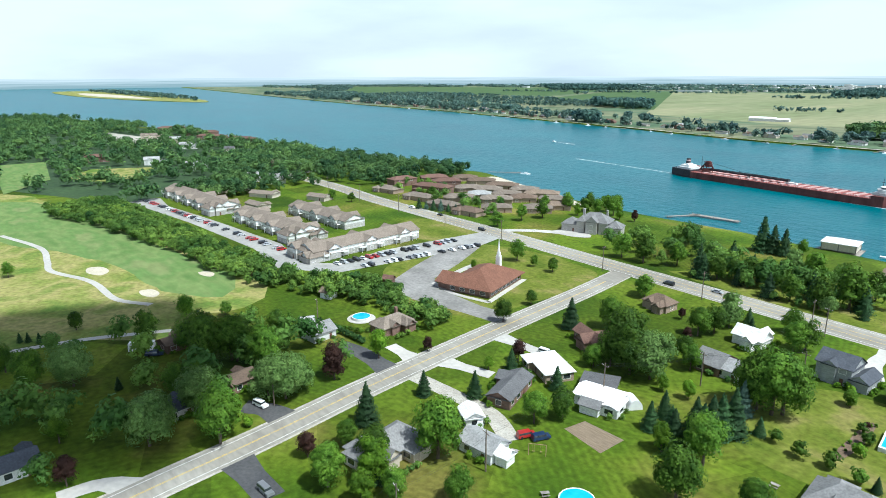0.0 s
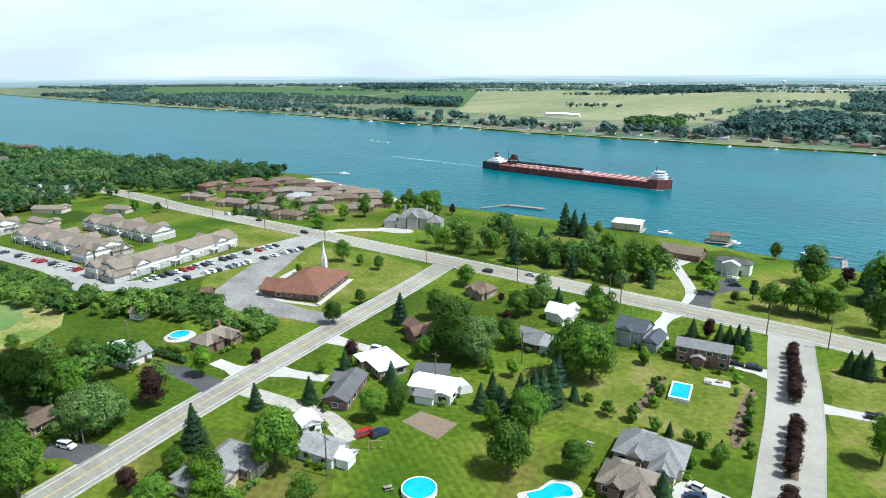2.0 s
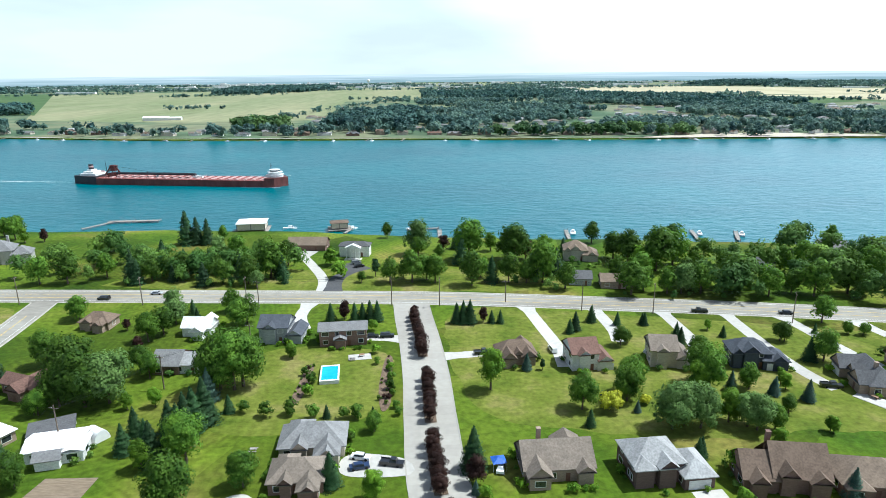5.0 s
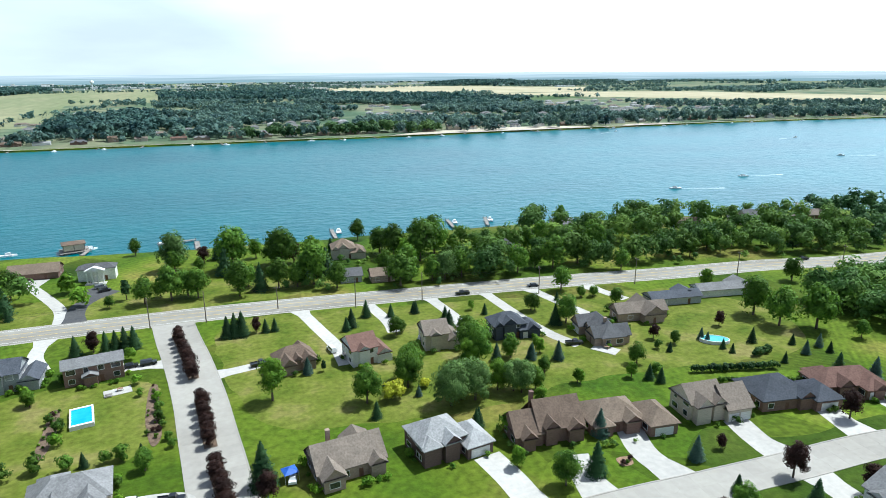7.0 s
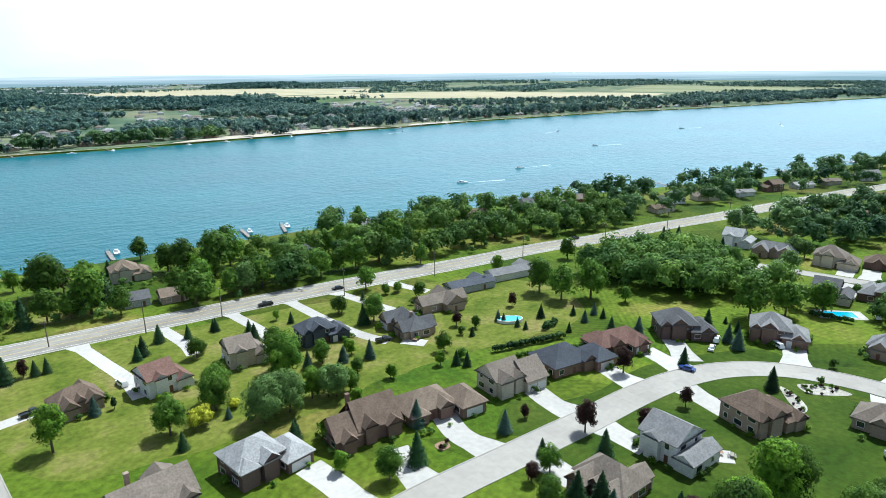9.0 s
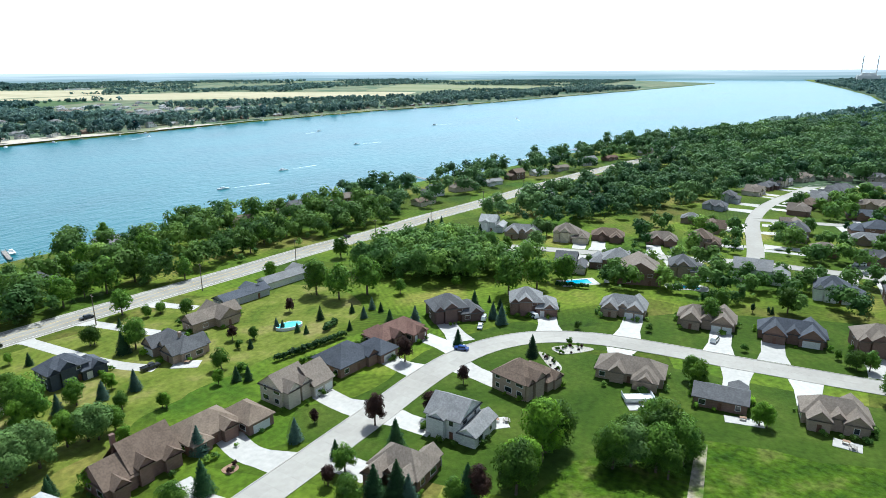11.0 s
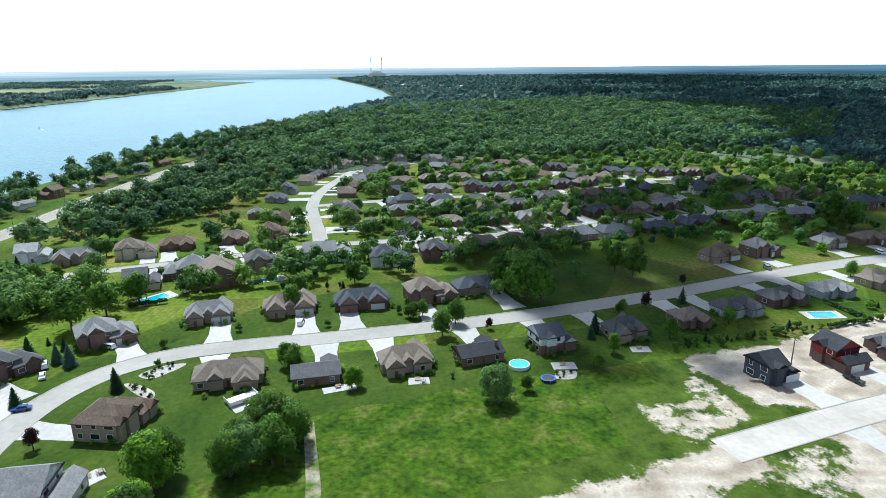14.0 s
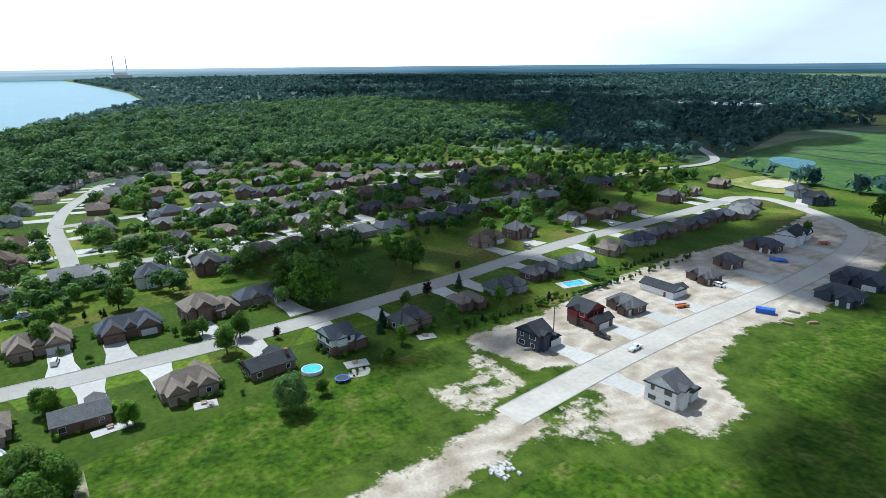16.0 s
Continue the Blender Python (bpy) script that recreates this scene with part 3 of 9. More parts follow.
keep = np.maximum(row_in, pad_in) > -13
for outline in WORN:
    keep |= edge_distance(spots, outline) > -9
lawn_side = np.interp(-spots[:, 1], [90, 98, 107, 131, 184, 233, 300, 372], [154, 154, 158, 159, 174, 181, 181, 201])
keep &= spots[:, 0] < lawn_side + 1.5
keep = keep.reshape(ny, nx)
quads = [(j * nx + i, j * nx + i + 1, (j + 1) * nx + i + 1, (j + 1) * nx + i) for j in range(ny - 1) for i in range(nx - 1) if keep[j, i] and keep[j, i + 1] and keep[j + 1, i] and keep[j + 1, i + 1]]
plots = Shape().add([(float(x), float(y), 0.0275) for x, y in spots], quads)
plot_ob = tagged(part("building_plots", plots, "plot_ground"), "bare tan building plots worn into rough grass", "bare ground", "", "structure")
mask = plot_ob.data.attributes.new("earth", "FLOAT", "POINT")
if len(mask.data) == len(earth):
    mask.data.foreach_set("value", earth.astype(np.float32))


# ---- fields and distance ----
FIELDS = []


def field(outline, mat, label):
    FIELDS.append(outline)
    return sheet("field", outline, 0.15 + 0.03 * len(FIELDS), mat, label, "field")


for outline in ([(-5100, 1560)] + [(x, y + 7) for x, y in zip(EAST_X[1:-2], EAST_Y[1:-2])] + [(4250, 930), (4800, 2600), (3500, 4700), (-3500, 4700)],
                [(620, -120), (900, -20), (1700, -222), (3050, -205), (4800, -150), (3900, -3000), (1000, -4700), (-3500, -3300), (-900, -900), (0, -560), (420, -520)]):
    sheet("far_land", outline, 0.06, "hazy_far_grass", "patchwork of distant green land", "land")
field([(-800, 1200), (-1640, 2670), (-1230, 2850), (-600, 3190), (-146, 3380), (-86, 1980), (-300, 1870), (-230, 1160), (-494, 1130)], "crop_field", "wide pale green crop field behind the far bank")
field([(-1531, 1690), (-2012, 2798), (-1650, 2690), (-880, 1356), (-1000, 1400)], "green_field", "green crop field behind the far bank")
field([(-520, 3200), (-150, 3500), (-120, 3400), (-580, 3150)], "wheat_field", "ripe tan wheat field in the distance")
field([(394, 2929), (1067, 3477), (1761, 2640), (1429, 2138), (676, 2194)], "wheat_field", "ripe tan wheat field in the distance")
field([(986, 2100), (1409, 2120), (1756, 1968), (2065, 1242), (1750, 1100), (1640, 1149), (1158, 1733)], "wheat_field", "ripe tan wheat field near the far bank")
field([(620, 1950), (1100, 1850), (1150, 1700), (700, 1500), (420, 1700)], "green_field", "dark green crop field behind the far bank")
field([(2100, 1500), (3000, 1900), (2900, 900), (2300, 900)], "crop_field", "pale green crop field in the distance")
field([(-2600, 1500), (-3800, 2300), (-2600, 3100), (-2100, 2900), (-1700, 1900)], "green_field", "green crop field in the distance")
field([(-60, 3600), (900, 3900), (600, 4600), (-600, 4500)], "crop_field", "pale crop field near the horizon")
field([(330, -470), (372, -556), (402, -700), (392, -860), (130, -640), (190, -450), (232, -445)], "pasture", "rough green field beside the far lots")
field([(730, -1030), (430, -930), (415, -965), (500, -1110), (730, -1062)], "rough_grass", "pale olive field strip before distant woods")
field([(-750, 44), (-750, 88), (-617, 74), (-560, 36)], "fairway", "pale clearing among the trees")
field([(-618, 84), (-662, 113), (-638, 162), (-590, 150), (-572, 106)], "rough_grass", "pale clearing among the trees")
field([(-1075, 214), (-915, 248), (-830, 210), (-928, 186)], "gravel", "pale gravel yard among the trees")
sheet("pond", blob([(330, -528), (334, -556), (300, -548), (288, -503)], 5), 0.8, "river_water", "small pale pond in a green field", "pond")
sheet("basin_bank", blob([(282, -404), (286, -446), (258, -456), (236, -426), (240, -398)], 5), 0.62, "rough_grass", "grassy bank round a basin beside the lots", "basin")
sheet("dry_basin", blob([(268, -412), (272, -440), (252, -440), (248, -416)], 4), 0.70, "sand", "pale dry basin beside the lots", "basin")
tagged(part("ditch", strip(smooth_line([(225, -590), (263, -585), (299, -586), (344, -592), (358, -612), (352, -632), (322, -642), (286, -650), (225, -655)], 6), 2.2, -2.2, 0.85), "dark_asphalt"), "dark looping ditch through a green field", "ditch", "", "structure")

# glowing backdrop: horizon haze is painted into its emission, paler upwards
haze = bpy.data.materials.new("distance")
haze.use_nodes = True
hn, hl = haze.node_tree.nodes, haze.node_tree.links
hn.clear()
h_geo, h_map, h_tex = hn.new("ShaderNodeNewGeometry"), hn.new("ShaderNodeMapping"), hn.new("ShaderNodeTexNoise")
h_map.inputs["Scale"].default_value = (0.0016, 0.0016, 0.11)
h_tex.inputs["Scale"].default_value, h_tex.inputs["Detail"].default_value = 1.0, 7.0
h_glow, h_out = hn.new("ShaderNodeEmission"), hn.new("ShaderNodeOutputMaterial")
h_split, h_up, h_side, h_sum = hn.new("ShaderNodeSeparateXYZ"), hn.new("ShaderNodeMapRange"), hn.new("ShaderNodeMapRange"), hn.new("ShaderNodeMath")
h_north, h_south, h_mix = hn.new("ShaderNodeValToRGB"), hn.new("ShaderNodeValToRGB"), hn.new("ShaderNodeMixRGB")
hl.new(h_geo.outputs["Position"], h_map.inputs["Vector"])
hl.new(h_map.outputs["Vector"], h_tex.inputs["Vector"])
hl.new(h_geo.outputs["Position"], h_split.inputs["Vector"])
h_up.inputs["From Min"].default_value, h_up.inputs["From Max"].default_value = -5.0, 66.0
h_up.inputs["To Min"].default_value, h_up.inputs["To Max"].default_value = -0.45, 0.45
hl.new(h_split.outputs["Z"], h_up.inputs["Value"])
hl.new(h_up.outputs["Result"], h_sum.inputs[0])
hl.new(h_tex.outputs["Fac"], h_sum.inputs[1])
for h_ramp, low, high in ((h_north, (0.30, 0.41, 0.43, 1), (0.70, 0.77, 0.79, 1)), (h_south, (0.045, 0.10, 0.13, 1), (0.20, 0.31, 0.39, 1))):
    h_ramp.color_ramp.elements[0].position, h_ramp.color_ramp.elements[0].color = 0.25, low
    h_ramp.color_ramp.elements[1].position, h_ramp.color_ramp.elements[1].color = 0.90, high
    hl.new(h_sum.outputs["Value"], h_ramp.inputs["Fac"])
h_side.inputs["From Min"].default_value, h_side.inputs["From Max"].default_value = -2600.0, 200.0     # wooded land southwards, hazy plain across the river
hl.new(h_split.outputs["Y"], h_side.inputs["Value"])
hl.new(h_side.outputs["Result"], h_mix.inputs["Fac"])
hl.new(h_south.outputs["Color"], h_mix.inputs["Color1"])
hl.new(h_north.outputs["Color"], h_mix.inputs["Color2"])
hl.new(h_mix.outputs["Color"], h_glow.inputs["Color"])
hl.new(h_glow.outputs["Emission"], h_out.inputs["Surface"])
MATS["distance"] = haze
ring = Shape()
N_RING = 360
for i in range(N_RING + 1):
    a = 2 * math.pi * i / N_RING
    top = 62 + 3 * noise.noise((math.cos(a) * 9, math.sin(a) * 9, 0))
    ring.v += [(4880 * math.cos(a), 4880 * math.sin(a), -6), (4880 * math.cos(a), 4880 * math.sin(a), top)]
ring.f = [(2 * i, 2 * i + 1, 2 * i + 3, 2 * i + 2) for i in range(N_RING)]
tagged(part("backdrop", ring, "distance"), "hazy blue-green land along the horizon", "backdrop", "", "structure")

# pale sea walls and beaches along the far shore
wall = Shape()
for x in range(-2700, 2700, 14):
    y0, y1, wide = shore(x, False), shore(x + 14, False), 2.0 + 5.0 * max(0.0, noise.noise((x * 0.006, 3.0, 0)))
    wall.add([(x, y0 + 1.0, 0.22), (x + 14, y1 + 1.0, 0.22), (x + 14, y1 + 1.0 + wide, 0.26), (x, y0 + 1.0 + wide, 0.26)], [(0, 1, 2, 3)])
tagged(part("sea_wall", wall, "sand"), "pale sandy edge of the far shore", "shore", "", "structure")
sheet("beach", blob([(-381, 352), (-336, 345), (-270, 330), (-268, 336), (-298, 350), (-336, 358), (-390, 372)], 4), 0.05, "sand", "pale sandy strip along the near bank", "beach")
for outline in ([(250, 822), (320, 818), (520, 816), (560, 832), (470, 862), (380, 866), (300, 846)], [(620, 816), (720, 815), (700, 838), (640, 836)]):
    sheet("beach", blob(outline, 6), 0.3, "sand", "pale sandy landing on the far shore", "beach")

# ---- trees ----
def leaf_material(name, dark, light, each=0.22, through=0.30, scale=3.0):
    """Leaves that let some light through; in the joined woods every crown has a tint of its own."""
    m = shade(name, [dark, light], scale=scale, rough=0.7, island=0.24, each=each, gloss=0.2)
    n, l = m.node_tree.nodes, m.node_tree.links
    bsdf, out = n["Principled BSDF"], n["Material Output"]
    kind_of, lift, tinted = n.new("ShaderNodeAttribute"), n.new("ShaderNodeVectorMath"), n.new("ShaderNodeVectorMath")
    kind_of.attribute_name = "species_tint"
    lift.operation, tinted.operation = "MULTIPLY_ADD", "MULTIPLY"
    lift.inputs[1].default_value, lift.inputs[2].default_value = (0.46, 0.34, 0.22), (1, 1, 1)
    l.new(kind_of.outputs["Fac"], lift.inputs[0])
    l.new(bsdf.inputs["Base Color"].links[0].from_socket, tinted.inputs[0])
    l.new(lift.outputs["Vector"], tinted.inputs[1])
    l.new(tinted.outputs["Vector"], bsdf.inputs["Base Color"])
    back, mix = n.new("ShaderNodeBsdfTranslucent"), n.new("ShaderNodeMixShader")
    l.new(bsdf.inputs["Base Color"].links[0].from_socket, back.inputs["Color"])
    mix.inputs["Fac"].default_value = through
    l.new(bsdf.outputs["BSDF"], mix.inputs[1])
    l.new(back.outputs["BSDF"], mix.inputs[2])
    l.new(mix.outputs["Shader"], out.inputs["Surface"])
    return m


leaf_material("broad_leaf", (0.046, 0.108, 0.009), (0.122, 0.220, 0.020), 0.40, 0.28)
leaf_material("maple_leaf", (0.080, 0.170, 0.010), (0.180, 0.315, 0.020), 0.3, 0.34)
leaf_material("silver_leaf", (0.088, 0.165, 0.036), (0.175, 0.275, 0.070), 0.2)
leaf_material("purple_leaf", (0.029, 0.014, 0.011), (0.061, 0.029, 0.020), 0.2)
leaf_material("spruce_needle", (0.018, 0.052, 0.016), (0.044, 0.094, 0.028), 0.35, 0.12)
leaf_material("spruce_dark", (0.020, 0.058, 0.012), (0.050, 0.105, 0.022), 0.15, 0.12)
leaf_material("blue_needle", (0.042, 0.087, 0.060), (0.089, 0.147, 0.104), 0.2, 0.15)
leaf_material("yellow_leaf", (0.40, 0.43, 0.022), (0.56, 0.57, 0.045), 0.1)
leaf_material("wood_leaf", (0.054, 0.124, 0.022), (0.172, 0.284, 0.046), 0.15, 0.28, 26.0)
leaf_material("canopy_leaf", (0.044, 0.104, 0.034), (0.122, 0.214, 0.062), 0.15, 0.25, 40.0)
# dark leaf tinted blue to stand in for haze over far woods
leaf_material("hazy_dark_leaf", (0.042, 0.098, 0.086), (0.084, 0.156, 0.128), 0.1, 0.26, 90.0)
# paler, bluer leaf for far trees: distance haze is put into the colour
leaf_material("hazy_far_leaf", (0.072, 0.135, 0.112), (0.130, 0.205, 0.165), 0.1, 0.32, 120.0)
shade("bark", [(0.07, 0.05, 0.035), (0.13, 0.10, 0.075)], scale=0.6, rough=0.95, bump=0.05)
RNG = np.random.default_rng(7)


def leaves(centres, normals, size, rng, jitter=0.38):
    """Small bent leaf clumps at the centres, facing roughly along the normals: one mesh of small three-sided pieces."""
    n = len(centres)
    nrm = normals + rng.normal(0, jitter, (n, 3))
    nrm[:, 2] += 0.15
    nrm /= np.linalg.norm(nrm, axis=1)[:, None]
    u = np.cross(nrm, rng.normal(0, 1, (n, 3)))
    u /= np.linalg.norm(u, axis=1)[:, None]
    w = np.cross(nrm, u)
    s = (size * rng.uniform(0.6, 1.35, n))[:, None]
    a = rng.uniform(0.55, 1.0, (n, 1))
    corners = [centres - u * s - w * s * a * 0.7, centres + u * s * 1.1 - w * s * a * 0.3 + nrm * s * 0.2, centres + w * s * a * 1.2 - nrm * s * 0.1]
    v = np.stack(corners, 1).reshape(-1, 3)
    f = np.arange(3 * n).reshape(-1, 3)
    soft = normals / np.maximum(np.linalg.norm(normals, axis=1), 1e-6)[:, None] * 0.8 + nrm * 0.45
    soft /= np.linalg.norm(soft, axis=1)[:, None]
    return v, f, np.repeat(soft, 3, axis=0)


def leaf_mesh(name, v, f, soft, mat):
    me = bpy.data.meshes.new(name)
    me.vertices.add(len(v))
    me.vertices.foreach_set("co", v.astype(np.float32).ravel())
    me.loops.add(f.size)
    me.loops.foreach_set("vertex_index", f.astype(np.int32).ravel())
    me.polygons.add(len(f))
    me.polygons.foreach_set("loop_start", np.arange(0, f.size, 3, dtype=np.int32))
    me.update(calc_edges=True)
    me.polygons.foreach_set("use_smooth", [True] * len(f))
    me.normals_split_custom_set_from_vertices(soft.astype(np.float32))
    me.materials.append(MATS[mat])
    return me


def crown_points(kind, rng, count):
    """Centres and normals of leaf clumps for a tree ten metres high."""
    if kind in ("spruce", "blue"):
        z = 0.6 + 9.4 * (1 - np.sqrt(rng.uniform(0, 1, count)))
        tier = 1 + 0.22 * np.sin(z * 5.2 + rng.uniform(0, 6))
        r = (2.95 * (1 - (z / 10.0)) ** 0.9 + 0.08) * tier * np.sqrt(rng.uniform(0.35, 1.05, count))
        a = rng.uniform(0, 2 * np.pi, count)
        r *= 1 + 0.18 * np.sin(a * 3 + z) * np.sin(z * 2.1)
        c = np.stack([r * np.cos(a), r * np.sin(a), z - 0.15 * r], 1)
        n = np.stack([np.cos(a), np.sin(a), np.full(count, 0.75)], 1)
        return c, n
    flat, wide, low = {"broad": (0.9, 3.9, -0.7), "round": (0.85, 4.3, -1.0), "oval": (1.25, 3.1, -0.6), "column": (1.9, 2.2, 0.5), "shrub": (0.8, 5.6, 0.0)}[kind]
    lumps = 46 if kind != "shrub" else 16
    mid = np.array([0, 0, (10 + low) / 2])
    half = np.array([wide, wide, (10 - low) / 2])
    d = rng.normal(0, 1, (lumps, 3))
    d /= np.linalg.norm(d, axis=1)[:, None]
    d[:, 2] = np.where(d[:, 2] < -0.8, -d[:, 2], d[:, 2])
    at = mid + d * half * rng.uniform(0.35, 0.74, (lumps, 1))
    rad = wide * rng.uniform(0.22, 0.46, lumps)
    pick = rng.integers(0, lumps, count)
    q = rng.normal(0, 1, (count, 3))
    q[:, 2] = np.where(rng.uniform(0, 1, count) < 0.6, np.abs(q[:, 2]), q[:, 2])
    q /= np.linalg.norm(q, axis=1)[:, None]
    c = at[pick] + q * (rad[pick] * rng.uniform(0.75, 1.08, count))[:, None] * np.array([1, 1, 0.9])
    c[:, 2] = np.clip(c[:, 2], 0.35, 10.2)
    return c, q + 0.5 * (c - mid) / half


TREE_KINDS = {  # crown shape, leaf, clumps, clump size, words, category
    "broad": ("broad", "broad_leaf", 8200, 0.195, "broad green leafy tree on a lawn", "tree"),
    "maple": ("oval", "maple_leaf", 7000, 0.185, "bright green oval maple tree on a lawn", "tree"),
    "silver": ("round", "silver_leaf", 8600, 0.205, "pale silvery-green spreading tree on a lawn", "tree"),
    "purple": ("oval", "purple_leaf", 5200, 0.20, "dark purple-leaved ornamental maple", "tree"),
    "spruce": ("spruce", "spruce_needle", 5600, 0.185, "dark green conical spruce", "conifer"),
    "blue": ("spruce", "blue_needle", 5600, 0.185, "blue-green conical garden spruce", "conifer"),
    "column": ("column", "spruce_needle", 1800, 0.30, "narrow dark green upright cedar", "conifer"),
    "shrub": ("shrub", "broad_leaf", 900, 0.62, "rounded green garden shrub", "shrub"),
    "bright": ("shrub", "maple_leaf", 900, 0.62, "rounded bright green garden shrub", "shrub"),
    "yellow": ("shrub", "yellow_leaf", 900, 0.62, "golden yellow-leaved garden shrub", "shrub"),
    "berry": ("shrub", "purple_leaf", 900, 0.62, "small dark red-leaved shrub", "shrub"),
}
PROTOTYPES = {}
TREE_SPOTS = []


def tree(kind, x, y, height, wide=1.0):
    """A tree or shrub of that kind; the first of each of its shapes is built, the others copy it."""
    shape, leaf, count, size, words, category = TREE_KINDS[kind]
    variant = int(RNG.integers(0, 4 if category == "tree" else 3))
    if math.hypot(x, y) > 340:      # fewer, larger clumps where it stands far off
        variant, count, size = variant + 20, count // 5, size * 1.9
    elif math.hypot(x, y) > 215:
        variant, count, size = variant + 10, count // 3, size * 1.5
    s = height / (10.0 if category != "conifer" else 11.4)
    m = pose(x, y, 0, 0, 0, float(RNG.uniform(0, 360))) @ Matrix.Diagonal((s * wide, s * wide, s, 1))
    TREE_SPOTS.append((x, y))
    if (kind, variant) in PROTOTYPES:
        first = PROTOTYPES[kind, variant]
        made = copy_thing(first, m @ Matrix.Diagonal((1 / first.scale[0], 1 / first.scale[1], 1 / first.scale[2], 1)))
        return made
    rng = np.random.default_rng(100 * variant + len(kind) * 7 + ord(kind[0]))
    root = thing("shrub" if category == "shrub" else "spruce_tree" if category == "conifer" else "tree", 0, 0, 0, 0, words, category, category + "s among the houses")
    c, n = crown_points(shape, rng, count)
    sizes = np.full(count, size)
    core = rng.uniform(0, 1, count) < 0.13      # larger clumps deep in the crown close it
    axis = np.array([0, 0, 1.0]) * c[:, 2:] if shape in ("spruce", "column", "blue") else np.array([0, 0, 5.2])
    c[core] = (axis + (c - axis) * rng.uniform(0.25, 0.72, (count, 1)))[core]
    sizes[core] *= 2.6 if shape not in ("spruce", "shrub") else 1.7
    part("crown", leaf_mesh("crown", *leaves(c, n, sizes, rng), leaf), leaf, root)
    if shape != "shrub":
        trunk = Shape().tube((0, 0, -0.3), (0.05, 0.03, 3.4), 0.26, 8, 0.17).tube((0.05, 0.03, 3.3), (0.1, -0.05, 7.6), 0.17, 6, 0.05)
        if shape not in ("spruce", "column"):
            for k in range(5):
                a = 1.26 * k + rng.uniform(-0.3, 0.3)
                trunk.tube((0.05, 0.03, 2.4 + 0.4 * k), (2.1 * math.cos(a), 2.1 * math.sin(a), 4.9 + 0.5 * k), 0.11, 5, 0.03)
        part("trunk", trunk, "bark", root)
    root.matrix_basis = m
    PROTOTYPES[kind, variant] = root
    return root


def woods(name, spots, heights, clumps, size, mat, label, flat=0.45):
    """Many far crowns in one object: every crown is a dome of a few leaf clumps."""
    rng = np.random.default_rng(len(spots) + clumps)
    n = len(spots)
    h = np.asarray(heights, float)
    lumps = 9
    d = rng.normal(0, 1, (n, lumps, 3))
    d[:, :, 2] = np.where(d[:, :, 2] < -0.7, -d[:, :, 2], d[:, :, 2])
    d /= np.linalg.norm(d, axis=2)[:, :, None]
    wide = (h * flat * rng.uniform(0.8, 1.25, n))[:, None, None]
    centre = np.zeros((n, lumps, 3))
    centre[:, :, :2] = np.asarray(spots, float)[:, None, :] + d[:, :, :2] * wide * rng.uniform(0.35, 0.75, (n, lumps, 1))
    centre[:, :, 2] = h[:, None] * (0.47 + 0.33 * d[:, :, 2])
    rad = h[:, None] * flat * rng.uniform(0.36, 0.58, (n, lumps))
    pick = rng.integers(0, lumps, (n, clumps))
    rows_at = np.arange(n)[:, None]
    q = rng.normal(0, 1, (n, clumps, 3))
    q[:, :, 2] = np.where(rng.uniform(0, 1, (n, clumps)) < 0.75, np.abs(q[:, :, 2]), q[:, :, 2])
    q /= np.linalg.norm(q, axis=2)[:, :, None]
    c = centre[rows_at, pick] + q * (rad[rows_at, pick] * rng.uniform(0.8, 1.08, (n, clumps)))[:, :, None]
    mid = np.zeros((n, 1, 3))
    mid[:, 0, :2], mid[:, 0, 2] = np.asarray(spots, float), 0.48 * h
    core = rng.uniform(0, 1, (n, clumps, 1)) < 0.13
    c = np.where(core, mid + (c - mid) * rng.uniform(0.3, 0.7, (n, clumps, 1)), c)
    c[:, :, 2] = np.minimum(np.maximum(c[:, :, 2], 0.05 * h[:, None]), 1.03 * h[:, None])
    sizes = (np.repeat(h * size, clumps).reshape(n, clumps) * np.where(core[:, :, 0], 2.2, 1.0)).ravel()
    out = q + 0.6 * (c - mid) / h[:, None, None]
    v, f, soft = leaves(c.reshape(-1, 3), out.reshape(-1, 3), sizes, rng, 0.24)
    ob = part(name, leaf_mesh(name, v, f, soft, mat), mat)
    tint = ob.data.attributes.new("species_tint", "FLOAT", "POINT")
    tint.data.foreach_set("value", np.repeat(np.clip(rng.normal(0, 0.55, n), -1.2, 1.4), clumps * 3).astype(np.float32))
    return tagged(ob, label, "woods", "", "stuff")


def inside(points, outline):
    p, o = np.asarray(points, float), np.asarray(outline, float)
    hit = np.zeros(len(p), bool)
    for (x0, y0), (x1, y1) in zip(o, np.roll(o, -1, 0)):
        cross = ((y0 > p[:, 1]) != (y1 > p[:, 1]))
        with np.errstate(divide="ignore", invalid="ignore"):
            hit ^= cross & (p[:, 0] < (x1 - x0) * (p[:, 1] - y0) / (y1 - y0 if y1 != y0 else 1e-9) + x0)
    return hit


def scatter(outline, count, rng, apart=0.0):
    o = np.asarray(outline, float)
    p = rng.uniform(o.min(0), o.max(0), (count * 6, 2))
    p = p[inside(p, outline)][: count * (4 if apart else 1)]
    if apart:
        kept = []
        for q in p:
            if all((q[0] - k[0]) ** 2 + (q[1] - k[1]) ** 2 > apart**2 for k in kept):
                kept.append(q)
            if len(kept) >= count:
                break
        p = np.array(kept)
    return p


def near_line(p, line, far):
    """Which points lie within far of a line."""
    out = np.zeros(len(p), bool)
    for q in line[::2]:
        out |= ((p - q) ** 2).sum(1) < far**2
    return out


